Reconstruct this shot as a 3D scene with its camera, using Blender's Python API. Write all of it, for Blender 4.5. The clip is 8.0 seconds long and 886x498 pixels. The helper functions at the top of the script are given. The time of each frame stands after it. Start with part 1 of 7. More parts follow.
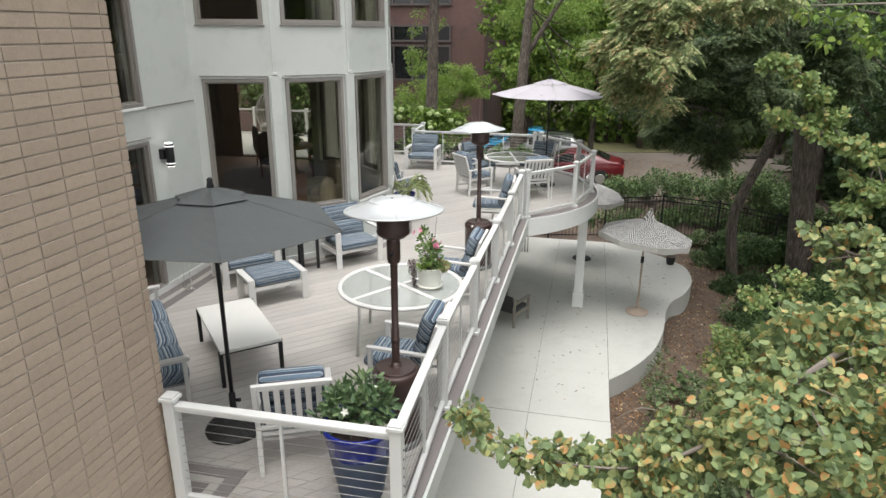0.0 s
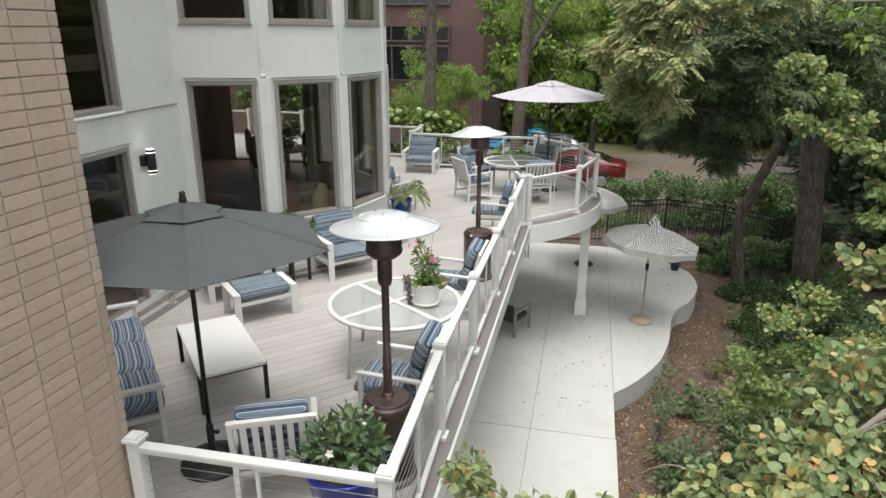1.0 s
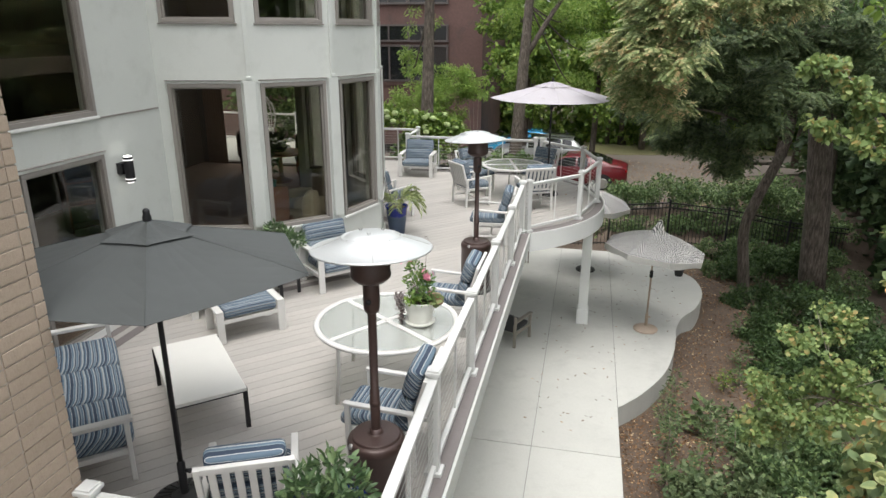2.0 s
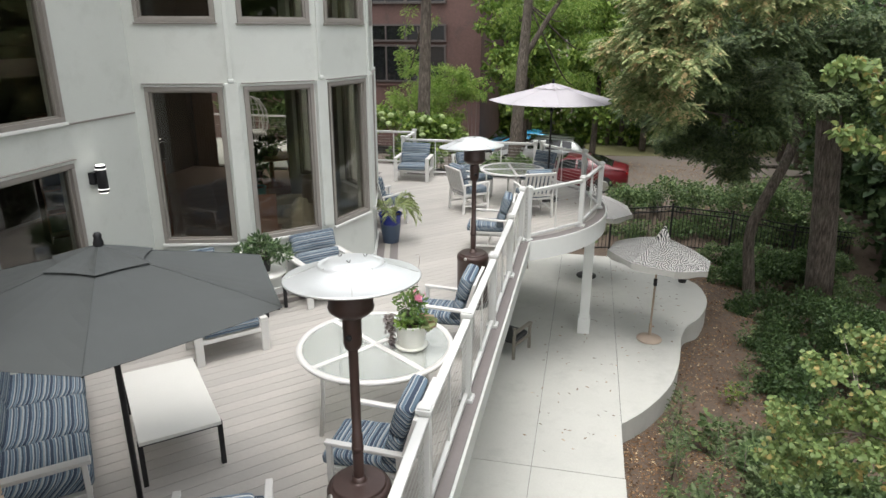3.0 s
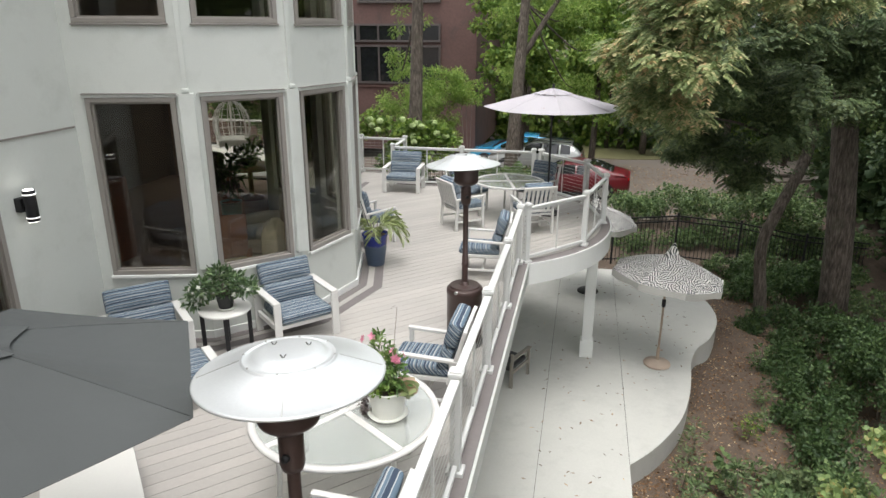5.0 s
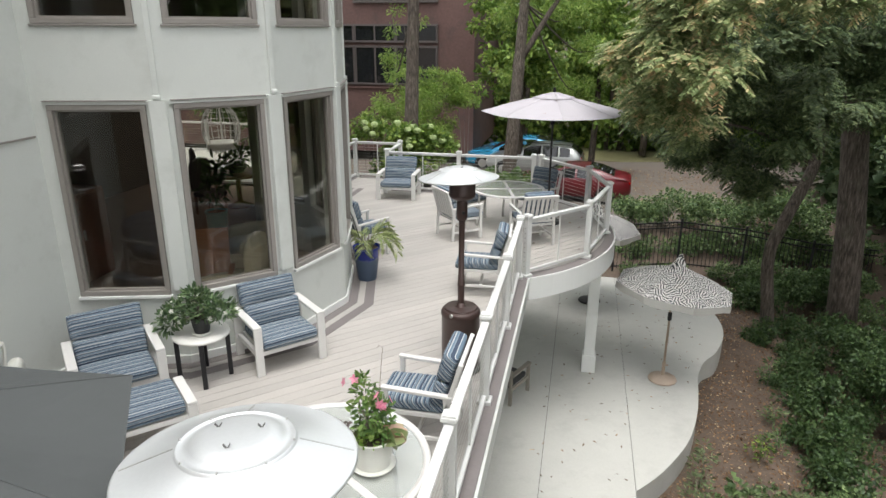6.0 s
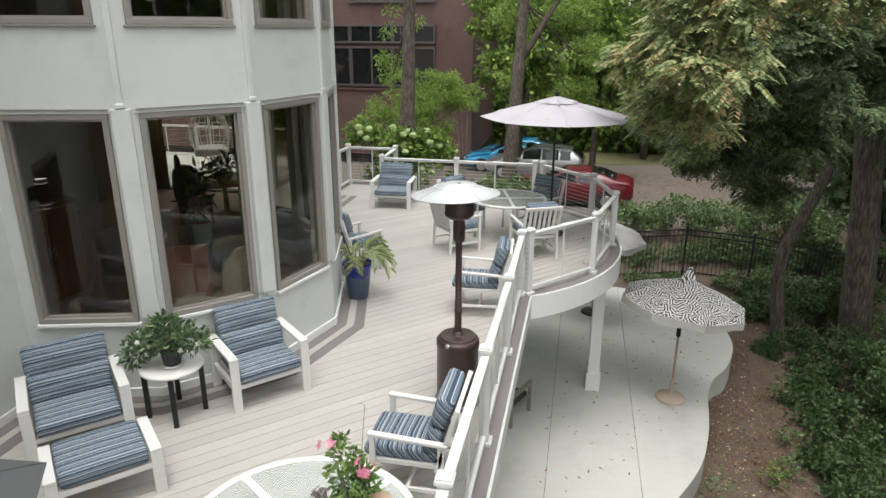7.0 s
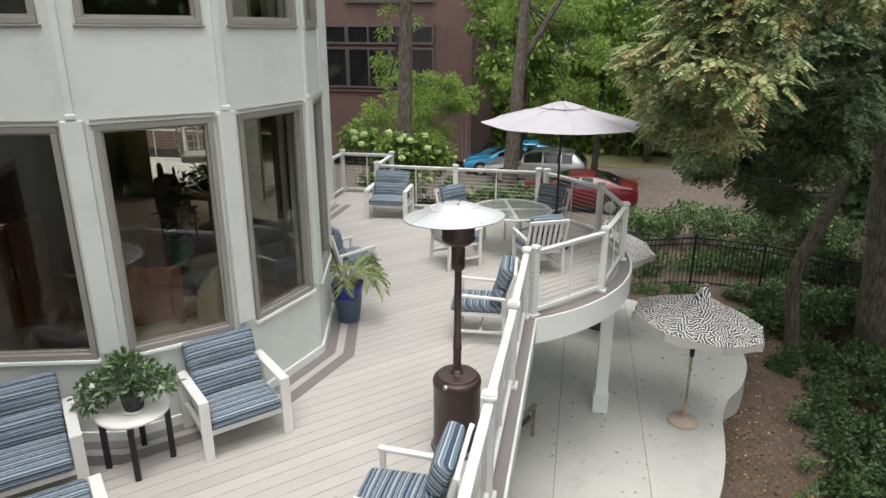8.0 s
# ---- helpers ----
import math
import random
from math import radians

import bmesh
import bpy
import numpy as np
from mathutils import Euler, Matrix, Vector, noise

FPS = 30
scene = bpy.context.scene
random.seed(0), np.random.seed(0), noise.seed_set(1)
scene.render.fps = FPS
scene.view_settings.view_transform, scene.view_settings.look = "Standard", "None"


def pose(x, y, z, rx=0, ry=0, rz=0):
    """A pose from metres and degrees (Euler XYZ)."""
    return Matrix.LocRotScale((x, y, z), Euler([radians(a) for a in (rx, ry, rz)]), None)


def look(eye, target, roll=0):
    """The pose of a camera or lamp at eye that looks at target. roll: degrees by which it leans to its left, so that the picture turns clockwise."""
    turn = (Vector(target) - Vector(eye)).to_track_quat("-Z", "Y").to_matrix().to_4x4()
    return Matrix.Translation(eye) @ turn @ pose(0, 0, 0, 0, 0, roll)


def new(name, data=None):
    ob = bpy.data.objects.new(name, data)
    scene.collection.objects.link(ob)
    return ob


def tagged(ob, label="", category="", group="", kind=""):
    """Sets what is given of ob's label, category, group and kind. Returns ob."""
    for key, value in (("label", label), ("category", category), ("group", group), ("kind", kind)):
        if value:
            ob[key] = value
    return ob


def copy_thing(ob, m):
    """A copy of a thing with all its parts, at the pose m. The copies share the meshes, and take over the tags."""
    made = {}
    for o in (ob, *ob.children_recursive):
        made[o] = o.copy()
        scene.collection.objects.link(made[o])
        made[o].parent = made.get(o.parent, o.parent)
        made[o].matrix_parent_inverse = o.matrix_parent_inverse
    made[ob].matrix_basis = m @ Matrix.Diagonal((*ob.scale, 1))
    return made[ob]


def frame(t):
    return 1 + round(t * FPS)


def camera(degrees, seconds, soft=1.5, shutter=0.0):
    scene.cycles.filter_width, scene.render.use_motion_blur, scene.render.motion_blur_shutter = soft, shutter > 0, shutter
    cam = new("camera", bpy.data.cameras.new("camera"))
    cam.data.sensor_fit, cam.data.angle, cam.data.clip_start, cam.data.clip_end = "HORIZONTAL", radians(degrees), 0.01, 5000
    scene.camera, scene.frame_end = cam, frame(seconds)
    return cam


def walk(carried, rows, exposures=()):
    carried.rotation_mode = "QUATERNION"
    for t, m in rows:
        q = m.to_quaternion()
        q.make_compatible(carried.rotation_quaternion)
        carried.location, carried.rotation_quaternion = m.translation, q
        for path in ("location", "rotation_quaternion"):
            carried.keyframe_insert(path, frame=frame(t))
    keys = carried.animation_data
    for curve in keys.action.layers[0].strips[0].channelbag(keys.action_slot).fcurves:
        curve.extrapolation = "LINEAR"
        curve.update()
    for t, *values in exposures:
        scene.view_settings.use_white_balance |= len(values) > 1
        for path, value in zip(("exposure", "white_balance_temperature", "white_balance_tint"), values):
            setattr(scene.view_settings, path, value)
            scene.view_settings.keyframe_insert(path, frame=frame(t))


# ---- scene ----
cam = camera(68.27, 8.0)
PATH = [
    (0.00, 1.1703, -3.7452, 3.6012, 71.519, 12.575, 0.270),
    (0.50, 1.1223, -3.4885, 3.5956, 71.530, 12.541, 0.261),
    (1.00, 1.0801, -3.2292, 3.5915, 71.529, 12.513, 0.239),
    (1.50, 1.0426, -2.9678, 3.5890, 71.520, 12.484, 0.210),
    (2.25, 0.9921, -2.5715, 3.5885, 71.499, 12.433, 0.164),
    (3.00, 0.9453, -2.1695, 3.5919, 71.474, 12.364, 0.129),
    (3.50, 0.9142, -1.8970, 3.5961, 71.459, 12.307, 0.115),
    (4.00, 0.8820, -1.6198, 3.6016, 71.447, 12.240, 0.111),
    (4.75, 0.8294, -1.1917, 3.6115, 71.437, 12.124, 0.121),
    (5.50, 0.7689, -0.7435, 3.6221, 71.439, 11.999, 0.147),
    (6.00, 0.7226, -0.4299, 3.6284, 71.447, 11.916, 0.166),
    (6.50, 0.6706, -0.1012, 3.6334, 71.461, 11.839, 0.183),
    (7.00, 0.6121, 0.2453, 3.6363, 71.480, 11.775, 0.189),
    (7.50, 0.5464, 0.6129, 3.6362, 71.504, 11.730, 0.180),
    (8.00, 0.4728, 1.0051, 3.6320, 71.530, 11.713, 0.145),
]
walk(cam, [(t, pose(x, y, z, tilt, 0, yaw) @ pose(0, 0, 0, 0, 0, roll)) for t, x, y, z, tilt, yaw, roll in PATH],
     exposures=((0.0, 1.34), (5.5, 1.33), (8.0, 1.27)))

# ---- daylight: bright overcast ----
SUN_EL, SUN_AZ = 76, 180          # degrees; azimuth clockwise from +y
world = bpy.data.worlds.new("overcast_sky")
scene.world = world
world.use_nodes = True
wn = world.node_tree
sky = wn.nodes.new("ShaderNodeTexSky")
sky.sky_type, sky.sun_disc = "NISHITA", False
sky.sun_elevation, sky.sun_rotation = radians(SUN_EL), radians(SUN_AZ)
sky.dust_density, sky.air_density = 3.0, 1.0
grey = wn.nodes.new("ShaderNodeHueSaturation")     # cloud cover takes the blue out
grey.inputs["Saturation"].default_value = 0.13
wn.links.new(sky.outputs[0], grey.inputs["Color"])
wn.links.new(grey.outputs[0], wn.nodes["Background"].inputs[0])
wn.nodes["Background"].inputs[1].default_value = 0.15
sun = new("sun", bpy.data.lights.new("sun", "SUN"))
sun.data.energy, sun.data.angle, sun.data.color = 0.6, radians(40), (1.0, 0.97, 0.92)
sd = Vector((math.sin(radians(SUN_AZ)) * math.cos(radians(SUN_EL)), math.cos(radians(SUN_AZ)) * math.cos(radians(SUN_EL)), math.sin(radians(SUN_EL))))
sun.matrix_basis = look(sd * 60, (0, 0, 0))


# ---- materials ----
def shader(name):
    m = bpy.data.materials.new(name)
    m.use_nodes = True
    return m, m.node_tree, m.node_tree.nodes["Principled BSDF"]


def node(nt, kind, **values):
    n = nt.nodes.new("ShaderNode" + kind)
    for k, v in values.items():
        n.inputs[k.replace("_", " ")].default_value = v
    return n


def ramp_node(nt, stops, constant=False):
    r = nt.nodes.new("ShaderNodeValToRGB")
    if constant:
        r.color_ramp.interpolation = "CONSTANT"
    e = r.color_ramp.elements
    for i, (p, c) in enumerate(stops):
        s = e[i] if i < 2 else e.new(p)
        s.position, s.color = p, (*c, 1)
    return r


def tint(c, k):
    return tuple(min(1, max(0, v * k)) for v in c)


def surface(name, colour, rough=0.6, metal=0.0, var=0.12, fine=60, coarse=2.5, bump=0.15, per_piece=0.0, dirt=None, dirt_amount=0.0, spec=0.5, coat=0.0):
    """Colour that varies at two scales, with fine relief; per_piece: lightness that differs from piece to piece."""
    m, nt, bsdf = shader(name)
    co = nt.nodes.new("ShaderNodeTexCoord")
    n1 = node(nt, "TexNoise", Scale=fine, Detail=3.0)
    n2 = node(nt, "TexNoise", Scale=coarse, Detail=4.0, Roughness=0.65)
    for n in (n1, n2):
        nt.links.new(co.outputs["Object"], n.inputs["Vector"])
    add = node(nt, "Mix")
    add.data_type = "FLOAT"
    add.inputs[0].default_value = 0.6
    nt.links.new(n1.outputs[0], add.inputs[2])
    nt.links.new(n2.outputs[0], add.inputs[3])
    r = ramp_node(nt, [(0.25, tint(colour, 1 - var)), (0.75, tint(colour, 1 + var))])
    nt.links.new(add.outputs[0], r.inputs[0])
    out = r.outputs[0]
    if dirt:
        n3 = node(nt, "TexNoise", Scale=coarse * 1.7, Detail=6.0, Roughness=0.7)
        nt.links.new(co.outputs["Object"], n3.inputs["Vector"])
        mask = ramp_node(nt, [(0.52, (0, 0, 0)), (0.72, (dirt_amount,) * 3)])
        nt.links.new(n3.outputs[0], mask.inputs[0])
        mx = node(nt, "Mix")
        mx.data_type = "RGBA"
        nt.links.new(mask.outputs[0], mx.inputs[0])
        nt.links.new(out, mx.inputs[6])
        mx.inputs[7].default_value = (*dirt, 1)
        out = mx.outputs[2]
    if per_piece:
        info = nt.nodes.new("ShaderNodeObjectInfo")
        geo = nt.nodes.new("ShaderNodeNewGeometry")
        sm = nt.nodes.new("ShaderNodeMath")
        sm.operation = "ADD"
        nt.links.new(info.outputs["Random"], sm.inputs[0])
        nt.links.new(geo.outputs["Random Per Island"], sm.inputs[1])
        fr = nt.nodes.new("ShaderNodeMath")
        fr.operation = "FRACT"
        nt.links.new(sm.outputs[0], fr.inputs[0])
        mp = node(nt, "MapRange")
        mp.inputs[3].default_value, mp.inputs[4].default_value = 1 - per_piece, 1 + per_piece
        nt.links.new(fr.outputs[0], mp.inputs[0])
        hs = nt.nodes.new("ShaderNodeHueSaturation")
        nt.links.new(mp.outputs[0], hs.inputs["Value"])
        nt.links.new(out, hs.inputs["Color"])
        out = hs.outputs[0]
    nt.links.new(out, bsdf.inputs["Base Color"])
    bsdf.inputs["Roughness"].default_value, bsdf.inputs["Metallic"].default_value = rough, metal
    bsdf.inputs["Specular IOR Level"].default_value = spec
    bsdf.inputs["Coat Weight"].default_value = coat
    if bump:
        b = node(nt, "Bump", Strength=bump, Distance=0.01)
        nt.links.new(n1.outputs[0], b.inputs["Height"])
        nt.links.new(b.outputs[0], bsdf.inputs["Normal"])
    return m


def leaf_material(name, stops, rough=0.5, through_light=0.25, patch=9.0, patchy=0.22, single=1.0):
    """Leaves whose colour differs from leaf to leaf."""
    m, nt, bsdf = shader(name)
    geo = nt.nodes.new("ShaderNodeNewGeometry")
    r = ramp_node(nt, stops)
    co = nt.nodes.new("ShaderNodeTexCoord")
    n = node(nt, "TexNoise", Scale=patch, Detail=2.0)
    nt.links.new(co.outputs["Object"], n.inputs["Vector"])
    mp = node(nt, "MapRange")
    mp.inputs[1].default_value, mp.inputs[2].default_value = 0.3, 0.7
    mp.inputs[3].default_value, mp.inputs[4].default_value = -patchy, patchy
    nt.links.new(n.outputs[0], mp.inputs[0])
    add = nt.nodes.new("ShaderNodeMath")
    add.operation = "ADD"
    one = node(nt, "MapRange")
    one.inputs[3].default_value, one.inputs[4].default_value = 0.5 - single / 2, 0.5 + single / 2
    nt.links.new(geo.outputs["Random Per Island"], one.inputs[0])
    nt.links.new(one.outputs[0], add.inputs[0])
    nt.links.new(mp.outputs[0], add.inputs[1])
    nt.links.new(add.outputs[0], r.inputs[0])
    nt.links.new(r.outputs[0], bsdf.inputs["Base Color"])
    bsdf.inputs["Roughness"].default_value = rough
    bsdf.inputs["Specular IOR Level"].default_value = 0.35
    t = nt.nodes.new("ShaderNodeBsdfTranslucent")
    nt.links.new(r.outputs[0], t.inputs[0])
    mx = nt.nodes.new("ShaderNodeMixShader")
    mx.inputs[0].default_value = through_light
    nt.links.new(bsdf.outputs[0], mx.inputs[1])
    nt.links.new(t.outputs[0], mx.inputs[2])
    nt.links.new(mx.outputs[0], nt.nodes["Material Output"].inputs[0])
    return m


def stripe_material():
    """Woven outdoor fabric, stripes of navy, slate, grey and white across the cushion."""
    m, nt, bsdf = shader("striped_fabric")
    co = nt.nodes.new("ShaderNodeTexCoord")
    sep = nt.nodes.new("ShaderNodeSeparateXYZ")
    nt.links.new(co.outputs["Object"], sep.inputs[0])
    wob = node(nt, "TexNoise", Scale=6.0)
    nt.links.new(co.outputs["Object"], wob.inputs["Vector"])

    def math_node(op, a, b):
        n = nt.nodes.new("ShaderNodeMath")
        n.operation = op
        for i, v in enumerate((a, b)):
            if isinstance(v, (int, float)):
                n.inputs[i].default_value = v
            else:
                nt.links.new(v, n.inputs[i])
        return n.outputs[0]
    s = math_node("ADD", sep.outputs[1], sep.outputs[2])
    s = math_node("ADD", s, math_node("MULTIPLY", wob.outputs[0], 0.012))
    s = math_node("FRACT", math_node("MULTIPLY", s, 6.2), 0)
    navy, slate, pale, grey_, white = (0.048, 0.066, 0.098), (0.12, 0.17, 0.22), (0.225, 0.275, 0.31), (0.30, 0.315, 0.315), (0.48, 0.50, 0.49)
    seq = [(0, navy), (.10, white), (.125, slate), (.21, navy), (.27, pale), (.31, white), (.33, grey_), (.40, slate), (.47, navy),
           (.56, white), (.58, slate), (.66, pale), (.71, navy), (.77, grey_), (.81, white), (.835, slate), (.92, pale), (.95, navy)]
    r = ramp_node(nt, seq, True)
    nt.links.new(s, r.inputs[0])
    weave = node(nt, "TexNoise", Scale=350.0, Detail=2.0)
    nt.links.new(co.outputs["Object"], weave.inputs["Vector"])
    mp = node(nt, "MapRange")
    mp.inputs[3].default_value, mp.inputs[4].default_value = 0.8, 1.2
    nt.links.new(weave.outputs[0], mp.inputs[0])
    hs = nt.nodes.new("ShaderNodeHueSaturation")
    nt.links.new(mp.outputs[0], hs.inputs["Value"])
    nt.links.new(r.outputs[0], hs.inputs["Color"])
    nt.links.new(hs.outputs[0], bsdf.inputs["Base Color"])
    bsdf.inputs["Roughness"].default_value = 0.9
    bsdf.inputs["Specular IOR Level"].default_value = 0.2
    b = node(nt, "Bump", Strength=0.25, Distance=0.004)
    nt.links.new(weave.outputs[0], b.inputs["Height"])
    nt.links.new(b.outputs[0], bsdf.inputs["Normal"])
    return m


def zigzag_material():
    """Cloth printed with patches of black and white stripes that run different ways."""
    m, nt, bsdf = shader("printed_canopy_cloth")
    co = nt.nodes.new("ShaderNodeTexCoord")
    vor = node(nt, "TexVoronoi", Scale=9.5)
    nt.links.new(co.outputs["Object"], vor.inputs["Vector"])
    sep = nt.nodes.new("ShaderNodeSeparateColor")
    nt.links.new(vor.outputs["Color"], sep.inputs[0])
    ang = node(nt, "MapRange")
    ang.inputs[4].default_value = 6.28
    nt.links.new(sep.outputs[0], ang.inputs[0])
    rot = nt.nodes.new("ShaderNodeVectorRotate")
    rot.rotation_type = "Z_AXIS"
    nt.links.new(co.outputs["Object"], rot.inputs["Vector"])
    nt.links.new(ang.outputs[0], rot.inputs["Angle"])
    wave = node(nt, "TexWave", Scale=6.8, Distortion=0.0)
    nt.links.new(rot.outputs[0], wave.inputs["Vector"])
    r = ramp_node(nt, [(0.0, (0.72, 0.70, 0.67)), (0.6, (0.03, 0.035, 0.035))], True)
    wide = nt.nodes.new("ShaderNodeMath")      # stripes broader in some patches than in others
    wide.operation = "MULTIPLY_ADD"
    nt.links.new(sep.outputs[1], wide.inputs[0])
    wide.inputs[1].default_value = 0.22
    nt.links.new(wave.outputs[0], wide.inputs[2])
    nt.links.new(wide.outputs[0], r.inputs[0])
    nt.links.new(r.outputs[0], bsdf.inputs["Base Color"])
    bsdf.inputs["Roughness"].default_value = 0.9
    return m


def bark_material():
    """Grey-brown bark in long upright furrows."""
    m, nt, bsdf = shader("furrowed_bark")
    co = nt.nodes.new("ShaderNodeTexCoord")
    mp = nt.nodes.new("ShaderNodeMapping")
    mp.inputs["Scale"].default_value = (1, 1, 0.14)
    nt.links.new(co.outputs["Object"], mp.inputs[0])
    n1 = node(nt, "TexNoise", Scale=24.0, Detail=5.0, Roughness=0.65)
    n2 = node(nt, "TexNoise", Scale=3.0, Detail=4.0)
    nt.links.new(mp.outputs[0], n1.inputs["Vector"])
    nt.links.new(co.outputs["Object"], n2.inputs["Vector"])
    r = ramp_node(nt, [(0.35, (0.035, 0.027, 0.022)), (0.50, (0.085, 0.068, 0.054)), (0.68, (0.17, 0.145, 0.12))])
    nt.links.new(n1.outputs[0], r.inputs[0])
    moss = ramp_node(nt, [(0.55, (0, 0, 0)), (0.75, (0.5,) * 3)])
    nt.links.new(n2.outputs[0], moss.inputs[0])
    mx = node(nt, "Mix")
    mx.data_type = "RGBA"
    nt.links.new(moss.outputs[0], mx.inputs[0])
    nt.links.new(r.outputs[0], mx.inputs[6])
    mx.inputs[7].default_value = (0.075, 0.08, 0.05, 1)
    nt.links.new(mx.outputs[2], bsdf.inputs["Base Color"])
    bsdf.inputs["Roughness"].default_value = 0.95
    b = node(nt, "Bump", Strength=0.9, Distance=0.03)
    nt.links.new(n1.outputs[0], b.inputs["Height"])
    nt.links.new(b.outputs[0], bsdf.inputs["Normal"])
    return m


def glaze_material(name, level):
    """Cobalt glaze that runs down over a matte slate-blue body."""
    m, nt, bsdf = shader(name)
    co = nt.nodes.new("ShaderNodeTexCoord")
    sep = nt.nodes.new("ShaderNodeSeparateXYZ")
    nt.links.new(co.outputs["Object"], sep.inputs[0])
    n = node(nt, "TexNoise", Scale=9.0, Detail=3.0)
    nt.links.new(co.outputs["Object"], n.inputs["Vector"])
    k = nt.nodes.new("ShaderNodeMath")
    k.operation = "MULTIPLY_ADD"
    nt.links.new(n.outputs[0], k.inputs[0])
    k.inputs[1].default_value = 0.16
    nt.links.new(sep.outputs[2], k.inputs[2])
    r = ramp_node(nt, [(level, (0.05, 0.075, 0.12)), (level + 0.05, (0.012, 0.022, 0.20))])
    nt.links.new(k.outputs[0], r.inputs[0])
    nt.links.new(r.outputs[0], bsdf.inputs["Base Color"])
    g = ramp_node(nt, [(level, (0.5,) * 3), (level + 0.05, (0.14,) * 3)])
    nt.links.new(k.outputs[0], g.inputs[0])
    nt.links.new(g.outputs[0], bsdf.inputs["Roughness"])
    b = node(nt, "Bump", Strength=0.2, Distance=0.01)
    nt.links.new(n.outputs[0], b.inputs["Height"])
    nt.links.new(b.outputs[0], bsdf.inputs["Normal"])
    return m


def glass_material(name, clear, rough=0.0, gloss=0.05, milky=0.0):
    """Sheet glass: clear through, mirrored by Fresnel; milky: the share that scatters."""
    m, nt, bsdf = shader(name)
    nt.nodes.remove(bsdf)
    t = nt.nodes.new("ShaderNodeBsdfTransparent")
    t.inputs[0].default_value = (*clear, 1)
    g = nt.nodes.new("ShaderNodeBsdfGlossy")
    g.inputs["Roughness"].default_value = rough
    f = nt.nodes.new("ShaderNodeLayerWeight")
    f.inputs[0].default_value = 0.5
    curve = ramp_node(nt, [(0.0, (gloss,) * 3), (0.40, (gloss * 1.3,) * 3), (0.70, (gloss * 3.8,) * 3), (1.0, (0.95,) * 3)])
    nt.links.new(f.outputs["Facing"], curve.inputs[0])
    mx = nt.nodes.new("ShaderNodeMixShader")
    nt.links.new(curve.outputs[0], mx.inputs[0])
    body = t
    if milky:
        d = nt.nodes.new("ShaderNodeBsdfDiffuse")
        d.inputs[0].default_value = (0.66, 0.69, 0.66, 1)
        body = nt.nodes.new("ShaderNodeMixShader")
        body.inputs[0].default_value = milky
        nt.links.new(t.outputs[0], body.inputs[1])
        nt.links.new(d.outputs[0], body.inputs[2])
    nt.links.new(body.outputs[0], mx.inputs[1])
    nt.links.new(g.outputs[0], mx.inputs[2])
    nt.links.new(mx.outputs[0], nt.nodes["Material Output"].inputs[0])
    return m


PANEL = surface("white_wall_panel", (0.565, 0.587, 0.553), 0.55, var=0.04, coarse=1.2, bump=0.05, dirt=(0.47, 0.49, 0.455), dirt_amount=0.6)
TRIM = surface("white_trim_paint", (0.73, 0.74, 0.715), 0.45, var=0.03, bump=0.04)
RAILW = surface("white_railing_paint", (0.625, 0.63, 0.61), 0.4, var=0.04, bump=0.03)
TAUPE = surface("taupe_window_frame", (0.25, 0.23, 0.21), 0.5, var=0.10, bump=0.05)
GLASS = glass_material("window_glass", (0.80, 0.79, 0.75), gloss=0.06)
TABLEGLASS = glass_material("frosted_table_glass", (0.90, 0.92, 0.90), 0.25, 0.10, 0.35)
BOARD = surface("greige_composite_board", (0.405, 0.383, 0.354), 0.7, var=0.08, fine=25, coarse=1.5, bump=0.12, per_piece=0.06)
DARKBOARD = surface("dark_composite_board", (0.19, 0.17, 0.165), 0.7, var=0.1, fine=25, bump=0.12, per_piece=0.08)
GAP = surface("shadow_gap", (0.06, 0.055, 0.05), 0.9, bump=0)
CONCRETE = surface("pale_concrete", (0.475, 0.475, 0.44), 0.85, var=0.08, fine=40, coarse=0.9, bump=0.12, per_piece=0.02, dirt=(0.36, 0.355, 0.33), dirt_amount=0.45)
SOIL = surface("mulched_soil", (0.108, 0.080, 0.060), 0.95, var=0.45, fine=22, coarse=2.0, bump=0.8, dirt=(0.06, 0.042, 0.03), dirt_amount=0.8)
ASPHALT = surface("parking_asphalt", (0.135, 0.116, 0.097), 0.9, var=0.12, fine=30, coarse=0.5, bump=0.3, dirt=(0.16, 0.10, 0.055), dirt_amount=0.5)
GRASSY = surface("dry_grass_verge", (0.13, 0.125, 0.055), 0.95, var=0.3, fine=30, coarse=0.9, bump=0.5)
BRICK = surface("tan_brick", (0.405, 0.325, 0.253), 0.9, var=0.16, fine=110, coarse=7, bump=0.5, per_piece=0.06, dirt=(0.31, 0.245, 0.19), dirt_amount=0.5)
MORTAR = surface("grey_mortar", (0.39, 0.34, 0.29), 0.95, var=0.15, fine=90, bump=0.4)
REDBRICK = surface("dark_red_brick", (0.108, 0.062, 0.054), 0.9, var=0.3, fine=9, coarse=0.7, bump=0.2, dirt=(0.055, 0.042, 0.04), dirt_amount=0.7)
DARKFRAME = surface("dark_bronze_frame", (0.075, 0.062, 0.058), 0.5, bump=0)
STRIPE = stripe_material()
ZIGZAG = zigzag_material()
WHITECLOTH = surface("cream_valance_cloth", (0.74, 0.73, 0.69), 0.9, var=0.08, bump=0.2)
WHITEMETAL = surface("white_powder_coat", (0.635, 0.625, 0.60), 0.45, var=0.05, bump=0.05)
IVORY = surface("ivory_tabletop", (0.69, 0.68, 0.64), 0.4, var=0.04, bump=0.03)
